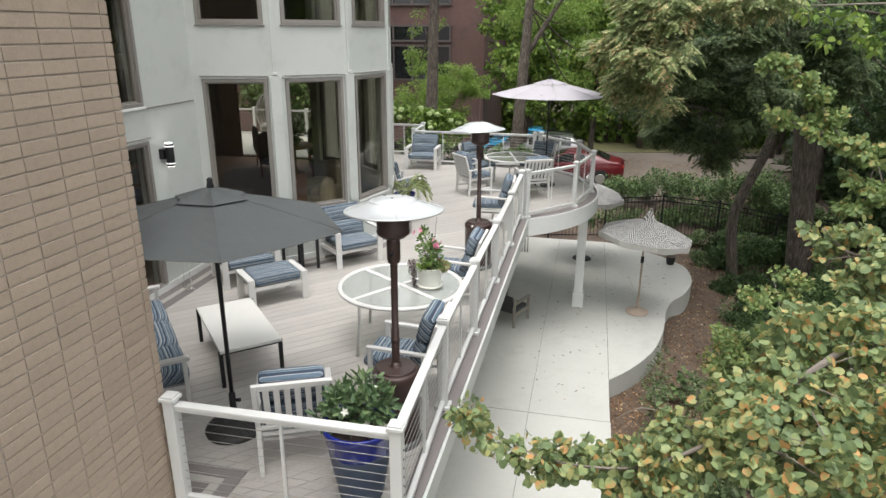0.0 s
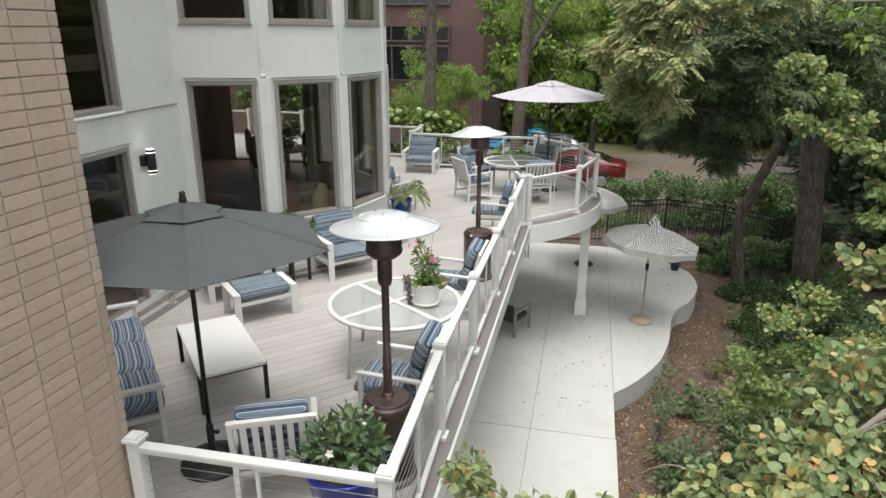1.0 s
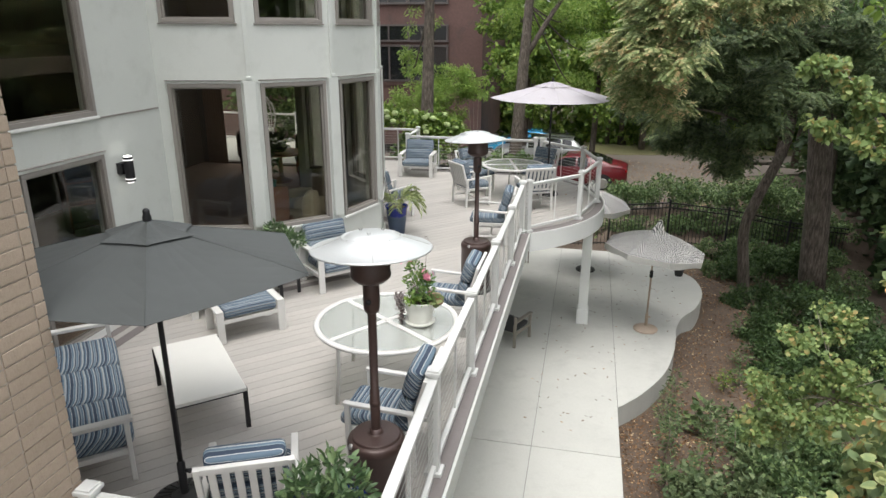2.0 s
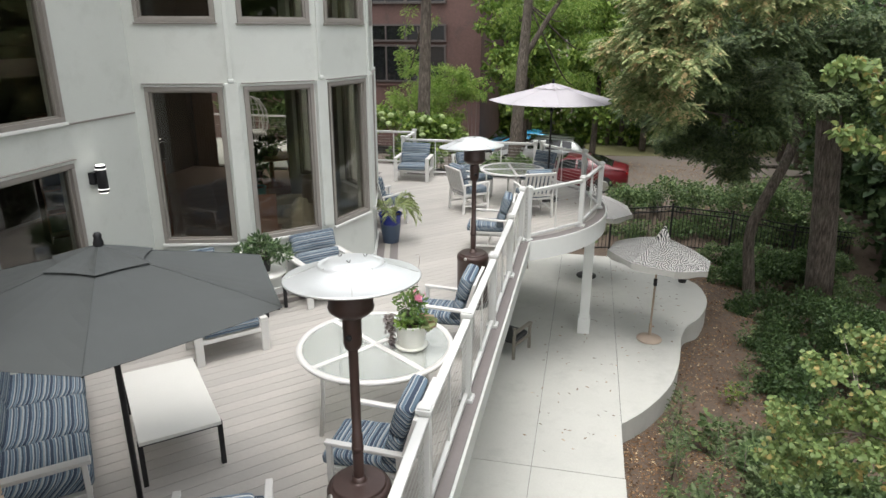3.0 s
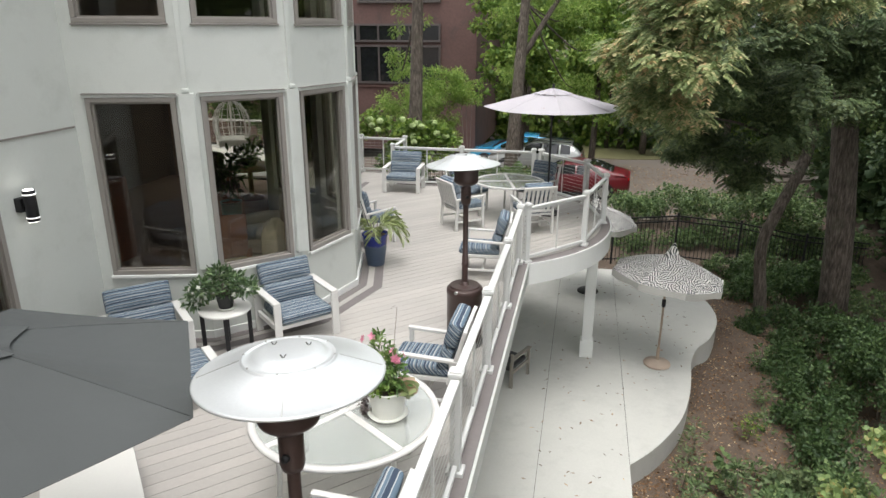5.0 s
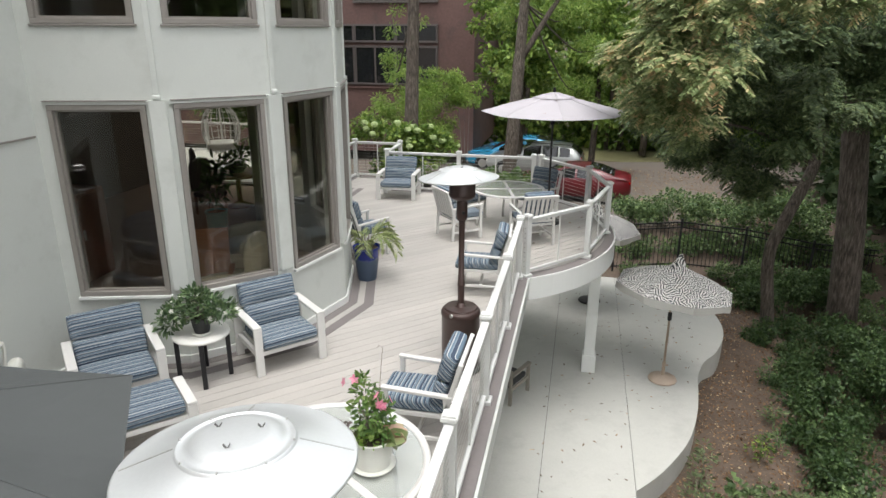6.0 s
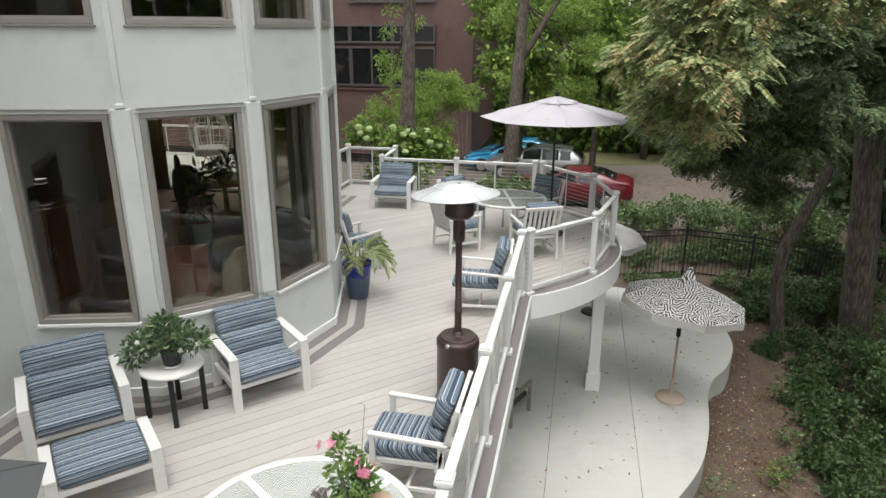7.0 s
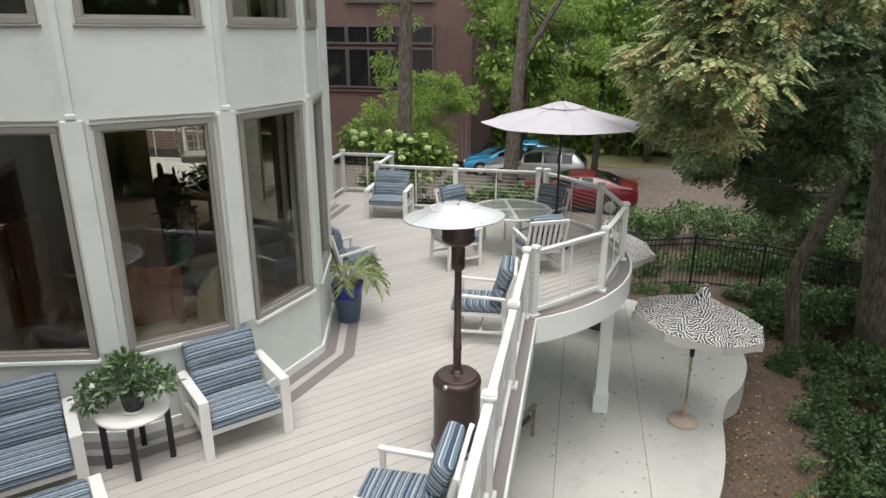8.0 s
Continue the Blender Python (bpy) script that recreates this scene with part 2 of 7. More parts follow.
BLACKMETAL = surface("black_metal", (0.018, 0.018, 0.02), 0.45, metal=0.3, var=0.3, bump=0.05)
GREYCLOTH = surface("charcoal_canvas", (0.066, 0.072, 0.0715), 0.85, var=0.10, fine=200, coarse=1.5, bump=0.12)
LILACCLOTH = surface("pale_canvas", (0.40, 0.38, 0.405), 0.85, var=0.05, fine=150, coarse=1.5, bump=0.1)
BRONZE = surface("bronze_enamel", (0.062, 0.038, 0.033), 0.36, metal=0.25, var=0.2, coarse=5, bump=0.04)
ALUM = surface("satin_aluminium", (0.68, 0.70, 0.70), 0.38, metal=0.6, var=0.05, fine=80, bump=0.03)
STEEL = surface("steel_cable", (0.5, 0.5, 0.48), 0.35, metal=0.9, bump=0)
GLAZE = glaze_material("cobalt_glaze", 0.52)
PALMGLAZE = glaze_material("cobalt_glaze_short", 0.40)
CREAMPOT = surface("cream_glazed_pot", (0.68, 0.68, 0.62), 0.3, var=0.04, bump=0.03)
DARKPOT = surface("black_plastic_pot", (0.015, 0.016, 0.016), 0.5, var=0.2, bump=0.05)
POTSOIL = surface("potting_soil", (0.045, 0.03, 0.022), 0.95, var=0.4, bump=0.8)
RUBBER = surface("dark_resin", (0.028, 0.028, 0.027), 0.6, var=0.3, fine=15, bump=0.2)
WOODPOLE = surface("tan_wooden_pole", (0.40, 0.31, 0.235), 0.6, var=0.15, bump=0.1)
STONEBASE = surface("sandstone_resin", (0.45, 0.36, 0.285), 0.8, var=0.15, bump=0.3)
WICKER = surface("grey_brown_wicker", (0.09, 0.075, 0.06), 0.8, var=0.35, fine=60, bump=0.5)
GREYWOOD = surface("weathered_grey_wood", (0.26, 0.235, 0.20), 0.8, var=0.2, fine=30, bump=0.2)
BARK = bark_material()
TWIG = surface("grey_twig", (0.22, 0.19, 0.165), 0.9, var=0.3, bump=0.3)
REDPAINT = surface("red_car_paint", (0.115, 0.004, 0.009), 0.35, metal=0.0, var=0.05, bump=0, coat=0.4)
BLUEPAINT = surface("blue_car_paint", (0.03, 0.30, 0.52), 0.25, metal=0.2, var=0.05, bump=0, coat=0.8)
SILVERPAINT = surface("silver_car_paint", (0.42, 0.43, 0.42), 0.3, metal=0.6, var=0.05, bump=0, coat=0.6)
CARGLASS = surface("dark_car_glass", (0.012, 0.013, 0.014), 0.06, var=0.1, bump=0, coat=0.5)
TYRE = surface("tyre_rubber", (0.018, 0.018, 0.018), 0.85, var=0.2, bump=0.2)
TAILRED = surface("red_lamp_plastic", (0.35, 0.01, 0.01), 0.2, bump=0)
# the unlit room's dimness is put into this dark wall colour
ROOMWALL = surface("room_wall_painted_dim", (0.085, 0.07, 0.06), 0.8, var=0.15, bump=0.05)
ROOMFLOOR = surface("brown_room_carpet", (0.34, 0.24, 0.19), 0.9, var=0.25, bump=0.2)
UPHOLSTERY = surface("olive_beige_upholstery", (0.50, 0.46, 0.33), 0.85, var=0.15, bump=0.2)
DULLSTEEL = surface("dull_zinc_steel", (0.16, 0.16, 0.155), 0.5, metal=0.5, bump=0)
DARKSEAT = surface("dark_brown_upholstery", (0.035, 0.028, 0.026), 0.7, var=0.2, bump=0.15)
TEALPOT = surface("teal_glazed_pot", (0.06, 0.30, 0.30), 0.3, var=0.15, bump=0.05)
DRAPE = surface("brown_drape_cloth", (0.20, 0.13, 0.085), 0.9, var=0.15, bump=0.15)
ORANGEWOOD = surface("orange_brown_wood", (0.36, 0.15, 0.07), 0.5, var=0.2, bump=0.1)
def lit_material(name, colour, strength):
    m, nt, bsdf = shader(name)
    bsdf.inputs["Base Color"].default_value = (0.8, 0.8, 0.78, 1)
    bsdf.inputs["Emission Color"].default_value = (*colour, 1)
    bsdf.inputs["Emission Strength"].default_value = strength
    return m


LAMPLENS = lit_material("lit_lamp_lens", (1.0, 0.97, 0.92), 2.5)
LAMPRING = lit_material("lit_lamp_ring", (1.0, 0.98, 0.95), 0.5)
WEAVE = surface("dark_outdoor_weave", (0.045, 0.046, 0.047), 0.8, var=0.3, fine=90, bump=0.4)
REDWOOD = surface("reddish_wood", (0.20, 0.07, 0.035), 0.45, var=0.25, bump=0.1)

L_LINDEN = leaf_material("linden_leaf", [(0.0, (0.14, 0.20, 0.095)), (0.48, (0.24, 0.315, 0.14)), (0.82, (0.39, 0.42, 0.18)), (0.93, (0.50, 0.42, 0.17)), (1.0, (0.60, 0.34, 0.14))], 0.5, 0.35, 26.0)
L_ASH = leaf_material("ash_leaf", [(0.0, (0.125, 0.175, 0.07)), (0.45, (0.24, 0.30, 0.125)), (0.74, (0.40, 0.42, 0.20)), (0.86, (0.56, 0.46, 0.25)), (1.0, (0.62, 0.43, 0.23))], 0.55, 0.35, 2.6, 0.32, 0.7)
L_MAPLE = leaf_material("maple_leaf", [(0.0, (0.16, 0.23, 0.085)), (0.6, (0.22, 0.31, 0.11)), (0.9, (0.33, 0.38, 0.14)), (1.0, (0.42, 0.33, 0.13))], 0.5, 0.35, 14.0)
# ash leaf again, with the inner crown's shade put into a darker colour
L_ASH_SHADE = leaf_material("ash_leaf_painted_shade", [(0.0, (0.05, 0.078, 0.034)), (0.6, (0.10, 0.145, 0.06)), (1.0, (0.175, 0.215, 0.092))])
L_YOUNG = leaf_material("young_shoot_leaf", [(0.0, (0.12, 0.215, 0.036)), (0.6, (0.22, 0.345, 0.065)), (1.0, (0.38, 0.47, 0.13))], 0.5, 0.35)
# deep green lowered further, so that the colour carries woodland shade
L_DARK = leaf_material("deep_green_leaf_painted_shade", [(0.0, (0.036, 0.066, 0.028)), (0.6, (0.072, 0.12, 0.048)), (1.0, (0.13, 0.18, 0.074))])
# shrub greens darkened: the slope's shade is put into the colour
L_UNDER = leaf_material("shrub_leaf_painted_shade", [(0.0, (0.022, 0.048, 0.016)), (0.6, (0.052, 0.098, 0.030)), (1.0, (0.105, 0.16, 0.055))])
L_MID = leaf_material("green_leaf", [(0.0, (0.055, 0.10, 0.033)), (0.6, (0.115, 0.185, 0.058)), (1.0, (0.205, 0.28, 0.095))], 0.5, 0.3)
L_GROUND = leaf_material("understory_leaf", [(0.0, (0.055, 0.098, 0.040)), (0.6, (0.115, 0.18, 0.068)), (1.0, (0.205, 0.28, 0.11))], 0.5, 0.3)
L_LIGHT = leaf_material("yellow_green_leaf", [(0.0, (0.075, 0.14, 0.026)), (0.6, (0.165, 0.26, 0.05)), (1.0, (0.31, 0.40, 0.09))], 0.5, 0.35)
L_GLOSSY = leaf_material("glossy_shrub_leaf", [(0.0, (0.05, 0.095, 0.04)), (0.6, (0.105, 0.17, 0.075)), (1.0, (0.20, 0.28, 0.13))], 0.35, 0.2)
L_PALM = leaf_material("palm_leaflet", [(0.0, (0.26, 0.34, 0.11)), (1.0, (0.52, 0.58, 0.28))], 0.4, 0.35)
L_PURPLE = leaf_material("purple_trailing_leaf", [(0.0, (0.10, 0.075, 0.075)), (1.0, (0.30, 0.25, 0.235))])
L_FALLEN = leaf_material("fallen_leaf", [(0.0, (0.06, 0.036, 0.02)), (0.6, (0.17, 0.092, 0.045)), (0.93, (0.34, 0.21, 0.11)), (1.0, (0.55, 0.44, 0.28))], 0.8, 0.05)
L_VINE = leaf_material("vine_leaf", [(0.0, (0.075, 0.15, 0.04)), (0.6, (0.15, 0.255, 0.07)), (1.0, (0.27, 0.37, 0.12))], 0.4, 0.3)
PETALW = leaf_material("white_petal", [(0.0, (0.65, 0.65, 0.58)), (1.0, (0.8, 0.8, 0.74))])
L_SUCC = leaf_material("paddle_succulent_leaf", [(0.0, (0.17, 0.24, 0.09)), (0.7, (0.26, 0.31, 0.14)), (1.0, (0.46, 0.30, 0.22))], 0.4, 0.2)
PETALP = leaf_material("pink_petal", [(0.0, (0.66, 0.16, 0.28)), (1.0, (0.84, 0.38, 0.48))])
HYDR = leaf_material("hydrangea_floret", [(0.0, (0.30, 0.42, 0.14)), (1.0, (0.54, 0.62, 0.33))])


# ---- mesh helpers ----
def thing(name, label, category, group="", kind="", m=None):
    ob = tagged(new(name), label, category, group, kind)
    if m is not None:
        ob.matrix_basis = m
    return ob


def part(name, bm, material, parent=None, label="", smooth=False):
    me = bpy.data.meshes.new(name)
    if smooth:
        for f in bm.faces:
            f.smooth = True
    bm.to_mesh(me)
    bm.free()
    me.materials.append(material)
    ob = new(name, me)
    ob.parent = parent
    if label:
        ob["label"] = label
    return ob


def box(bm, x0, x1, y0, y1, z0, z1, bevel=0.0, m=None):
    mat = Matrix.Translation(((x0 + x1) / 2, (y0 + y1) / 2, (z0 + z1) / 2)) @ Matrix.Diagonal((abs(x1 - x0), abs(y1 - y0), abs(z1 - z0), 1))
    vs = bmesh.ops.create_cube(bm, size=1, matrix=mat)["verts"]
    if bevel:
        es = list({e for v in vs for e in v.link_edges})
        res = bmesh.ops.bevel(bm, geom=es, offset=bevel, segments=2, affect="EDGES", profile=0.6)
        vs = list({v for f in res["faces"] for v in f.verts} | {v for v in vs if v.is_valid})
    if m is not None:
        bmesh.ops.transform(bm, matrix=m, verts=[v for v in vs if v.is_valid])
    return bm


def bm_box(*a, **k):
    return box(bmesh.new(), *a, **k)


def beam(bm, p, q, w, h, bevel=0.0, up=(0, 0, 1)):
    """A bar of section w x h from p to q."""
    p, q = Vector(p), Vector(q)
    d = q - p
    y = d.normalized()
    x = y.cross(Vector(up))
    x = Vector((1, 0, 0)) if x.length < 1e-4 else x.normalized()
    z = x.cross(y)
    m = Matrix((x, y, z)).transposed().to_4x4()
    m.translation = (p + q) / 2
    return box(bm, -w / 2, w / 2, -d.length / 2, d.length / 2, -h / 2, h / 2, bevel, m)


def tube(bm, pts, radii, n=8, cap=True):
    """A round tube along pts; radii: one number or one for each point."""
    pts = [Vector(p) for p in pts]
    radii = [float(radii)] * len(pts) if isinstance(radii, (int, float)) else [float(v) for v in radii]
    rings, side = [], None
    for i, p in enumerate(pts):
        d = (pts[min(i + 1, len(pts) - 1)] - pts[max(i - 1, 0)]).normalized()
        if side is None:
            side = d.orthogonal().normalized()
        side = (side - d * side.dot(d)).normalized()
        o = d.cross(side)
        rings.append([bm.verts.new(p + radii[i] * (math.cos(a) * side + math.sin(a) * o)) for a in (2 * math.pi * k / n for k in range(n))])
    for a, b in zip(rings, rings[1:]):
        for k in range(n):
            bm.faces.new((a[k], a[(k + 1) % n], b[(k + 1) % n], b[k])).smooth = True
    if cap:
        bm.faces.new(rings[0][::-1])
        bm.faces.new(rings[-1])
    return bm


def lathe(bm, profile, n=32, at=(0, 0, 0), smooth=True):
    """Turns (radius, height) round the z axis."""
    at = Vector(at)
    rings = []
    for r, z in profile:
        if r < 1e-5:
            rings.append([bm.verts.new(at + Vector((0, 0, z)))])
        else:
            rings.append([bm.verts.new(at + Vector((r * math.cos(2 * math.pi * k / n), r * math.sin(2 * math.pi * k / n), z))) for k in range(n)])
    for a, b in zip(rings, rings[1:]):
        for k in range(n):
            j = (k + 1) % n
            if len(a) == 1 and len(b) == 1:
                continue
            vs = (a[0], b[j], b[k]) if len(a) == 1 else (a[k], a[j], b[0]) if len(b) == 1 else (a[k], a[j], b[j], b[k])
            bm.faces.new(vs).smooth = smooth
    return bm


def puff(bm, c, s, m=None, e=0.2, nu=24, nv=12):
    """A stuffed cushion: a box swollen round at its edges. c: centre, s: half sizes."""
    def p(v, k):
        return math.copysign(abs(v) ** k, v)
    rings = []
    for j in range(nv + 1):
        f = -math.pi / 2 + math.pi * j / nv
        ring = []
        for i in range(nu):
            a = 2 * math.pi * i / nu
            x, y, z = p(math.cos(f), e) * p(math.cos(a), e), p(math.cos(f), e) * p(math.sin(a), e), p(math.sin(f), 0.6)
            k = 1 + 0.25 * (1 - x * x) * (1 - y * y)
            v = Vector((c[0] + s[0] * x, c[1] + s[1] * y, c[2] + s[2] * z * k))
            ring.append(bm.verts.new(m @ v if m is not None else v))
        rings.append(ring)
    for a, b in zip(rings, rings[1:]):
        for k in range(nu):
            bm.faces.new((a[k], a[(k + 1) % nu], b[(k + 1) % nu], b[k])).smooth = True
    bmesh.ops.remove_doubles(bm, verts=rings[0] + rings[-1], dist=1e-4)
    return bm


def prism(bm, outline, z0, z1):
    """A flat shape (corner points, anticlockwise) with thickness."""
    lo = [bm.verts.new((x, y, z0)) for x, y in outline]
    hi = [bm.verts.new((x, y, z1)) for x, y in outline]
    bm.faces.new(lo[::-1])
    bm.faces.new(hi)
    n = len(outline)
    for i in range(n):
        j = (i + 1) % n
        bm.faces.new((lo[i], lo[j], hi[j], hi[i]))
    return bm


# leaf shapes: points (across, along, up) and the faces between them
LEAF = ([(0, 0, 0), (0.30, 0.30, 0.07), (0.27, 0.70, 0.05), (0, 1.05, -0.08), (-0.27, 0.70, 0.05), (-0.30, 0.30, 0.07), (0, 0.5, -0.02)],
        [(0, 1, 2, 6), (6, 2, 3), (6, 3, 4), (0, 6, 4, 5)])
HEART = ([(0, 0.05, 0), (0.24, -0.08, 0.05), (0.48, 0.13, 0.08), (0.49, 0.47, 0.06), (0.30, 0.78, 0.0), (0, 0.98, -0.10),
          (-0.30, 0.78, 0.0), (-0.49, 0.47, 0.06), (-0.48, 0.13, 0.08), (-0.24, -0.08, 0.05), (0, 0.38, -0.02), (0, 0.72, -0.05)],
         [(0, 1, 2, 10), (2, 3, 10), (3, 4, 11, 10), (4, 5, 11), (5, 6, 11), (6, 7, 10, 11), (7, 8, 10), (8, 9, 0, 10)])
OVAL = ([(0, 0, 0), (0.19, 0.35, 0.05), (0.14, 0.75, 0.03), (0, 1.0, -0.06), (-0.14, 0.75, 0.03), (-0.19, 0.35, 0.05)], [(0, 1, 2, 3), (0, 3, 4, 5)])
NARROW = ([(0, 0, 0), (0.15, 0.4, 0.03), (0, 1.0, -0.05), (-0.15, 0.4, 0.03)], [(0, 1, 2, 3)])
LANCE = ([(0, 0, 0), (0.036, 0.35, 0.02), (0.024, 0.75, 0.0), (0, 1.0, -0.10), (-0.024, 0.75, 0.0), (-0.036, 0.35, 0.02)], [(0, 1, 2, 3, 4, 5)])
CLUMP = ([(0, 0, 0), (0.42, 0.25, 0.10), (0.2, 0.5, -0.05), (0.38, 0.8, 0.08), (0, 1.1, -0.1), (-0.38, 0.75, 0.08), (-0.18, 0.5, -0.05), (-0.42, 0.3, 0.1)],
         [(0, 1, 2), (0, 2, 6), (2, 3, 4), (2, 4, 6), (4, 5, 6), (0, 6, 7)])
rng = np.random.default_rng(7)


def unit(v):
    return v / np.maximum(np.linalg.norm(v, axis=-1, keepdims=True), 1e-9)


def scatter(name, at, along, size, template, material, parent=None, face=None):
    """One mesh of many leaves: where, which way each points, how long it is; face: which way its blade looks."""
    tv, tf = np.array(template[0], float), template[1]
    n, k = len(at), len(template[0])
    along = unit(np.asarray(along, float))
    face = rng.normal(size=(n, 3)) + np.array((0, 0, 1.1)) if face is None else np.asarray(face, float)
    side = unit(np.cross(along, face))
    up = np.cross(side, along)
    size = np.broadcast_to(np.asarray(size, float), (n,))[:, None, None]
    verts = np.asarray(at)[:, None, :] + size * (tv[None, :, :1] * side[:, None] + tv[None, :, 1:2] * along[:, None] + tv[None, :, 2:] * up[:, None])
    me = bpy.data.meshes.new(name)
    corners = np.array([c for f in tf for c in f], np.int32)
    sizes = np.array([len(f) for f in tf], np.int32)
    starts = np.concatenate([[0], np.cumsum(sizes)[:-1]]).astype(np.int32)
    me.vertices.add(n * k)
    me.loops.add(n * len(corners))
    me.polygons.add(n * len(tf))
    me.vertices.foreach_set("co", verts.astype(np.float32).ravel())
    me.loops.foreach_set("vertex_index", (np.arange(n, dtype=np.int32)[:, None] * k + corners).ravel())
    me.polygons.foreach_set("loop_start", (np.arange(n, dtype=np.int32)[:, None] * len(corners) + starts).ravel())
    me.polygons.foreach_set("use_smooth", np.ones(n * len(tf), bool))
    me.update(calc_edges=True)
    me.materials.append(material)
    ob = new(name, me)
    ob.parent = parent
    return ob


def in_balls(n, balls, shell=0.45):
    """n places in a set of balls (x, y, z, rx, ry, rz), denser towards their skins; also the outward ways."""
    balls = np.array(balls, float)
    w = (balls[:, 3] * balls[:, 4] + balls[:, 4] * balls[:, 5] + balls[:, 3] * balls[:, 5])
    pick = rng.choice(len(balls), n, p=w / w.sum())
    d = unit(rng.normal(size=(n, 3)))
    r = rng.random(n) ** shell
    return balls[pick, :3] + d * r[:, None] * balls[pick, 3:], d


def clumped(balls, per, spread, seed_shell=0.35):
    """Breaks large balls into many small clumps, for an uneven outline."""
    c, d = in_balls(per, balls, seed_shell)
    s = spread * (0.6 + 0.8 * rng.random(per))
    return np.column_stack([c, s, s, s * 0.7])


# ---- ground ----
def smooth_step(a, b, v):
    t = np.clip((v - a) / (b - a), 0, 1)
    return t * t * (3 - 2 * t)


def lot_z(y):
    """Height of the parking lot, which falls gently away."""
    return -2.60 - 0.045 * np.clip(np.asarray(y, float) - 22, -2, 20)


def ground_z(x, y):
    x, y = np.asarray(x, float), np.asarray(y, float)
    low = -3.03 - 0.38 * smooth_step(6.7, 8.5, y) - 1.0 * smooth_step(3.6, 9.0, x)
    park = smooth_step(17.6, 22.0, y - 0.25 * np.clip(x - 4, 0, 8))
    z = low * (1 - park) + (lot_z(y) - 0.03 - 0.5 * smooth_step(8, 20, x)) * park
    rough = smooth_step(1.9, 3.0, x) * (1 - park)
    return z + rough * 0.05 * (np.sin(x * 2.3 + y * 1.1) + np.sin(y * 2.9 - x * 0.7))


def ground_sheet():
    xs = np.concatenate([np.linspace(-400, -30, 12), np.linspace(-26, -3, 12), np.linspace(-2.5, 14, 80), np.linspace(16, 30, 12), np.linspace(40, 400, 12)])
    ys = np.concatenate([np.linspace(-400, -30, 12), np.linspace(-24, -1, 12), np.linspace(0, 28, 120), np.linspace(30, 60, 16), np.linspace(80, 500, 12)])
    gx, gy = np.meshgrid(xs, ys)
    co = np.column_stack([gx.ravel(), gy.ravel(), ground_z(gx, gy).ravel()])
    w = len(xs)
    quads = [(j * w + i, j * w + i + 1, (j + 1) * w + i + 1, (j + 1) * w + i) for j in range(len(ys) - 1) for i in range(w - 1)]
    me = bpy.data.meshes.new("ground")
    me.from_pydata(co.tolist(), [], quads)
    me.polygons.foreach_set("use_smooth", [True] * len(quads))
    me.materials.append(SOIL)
    return tagged(new("ground", me), "brown mulched soil with leaf litter, sloping away", "ground", kind="structure")


ground_sheet()
def lot_sheet(outline, lift):
    bm = prism(bmesh.new(), outline, -0.2, lift)
    for v in bm.verts:
        v.co.z += float(lot_z(v.co.y))
    return bm


tagged(part("road", lot_sheet([(-30, 21.0), (3.4, 21.6), (5.0, 22.6), (6.6, 26), (8.6, 30.5), (14, 33.5), (40, 38), (40, 43), (9, 38.5), (3, 36.6), (-30, 37.5)], 0.0), ASPHALT),
       "worn grey-brown asphalt parking area strewn with leaves", "road", kind="structure")
tagged(part("verge", lot_sheet([(-4, 36.9), (3, 36.4), (9, 38.3), (20, 40.4), (20, 44), (-4, 44)], 0.02), GRASSY),
       "strip of dry yellow-green grass beyond the parking area", "grass verge", kind="structure")


def curve_through(pts, steps=6):
    """A smooth line through corner points."""
    p = [np.array(q, float) for q in pts]
    p = [2 * p[0] - p[1]] + p + [2 * p[-1] - p[-2]]
    out = []
    for a, b, c, d in zip(p, p[1:], p[2:], p[3:]):
        for k in range(steps):
            t = k / steps
            out.append(tuple(0.5 * (2 * b + (c - a) * t + (2 * a - 5 * b + 4 * c - d) * t * t + (3 * b - a - 3 * c + d) * t ** 3)))
    out.append(tuple(p[-2]))
    return out


def offset_line(pts, d):
    """The open line pts moved d to its right, with mitred corners."""
    p = [Vector(q) for q in pts]
    out = []
    for i, q in enumerate(p):
        ns = []
        for a, b in ((i - 1, i), (i, i + 1)):
            if a >= 0 and b < len(p):
                v = (p[b] - p[a]).normalized()
                ns.append(Vector((v.y, -v.x)))
        n = sum(ns, Vector((0, 0))).normalized()
        out.append(tuple(q + n * d / max(0.3, n.dot(ns[0]))))
    return out


def band(bm, a, b, z0, z1):
    """A strip between two lines of equally many points."""
    rows = [[bm.verts.new((x, y, z)) for x, y in line] for line, z in ((a, z0), (b, z0), (b, z1), (a, z1))]
    for i in range(len(a) - 1):
        for r in range(4):
            s = (r + 1) % 4
            bm.faces.new((rows[r][i], rows[r][i + 1], rows[s][i + 1], rows[s][i]))
    bm.faces.new([r[0] for r in rows])
    bm.faces.new([r[-1] for r in rows][::-1])
    bmesh.ops.recalc_face_normals(bm, faces=bm.faces)
    return bm


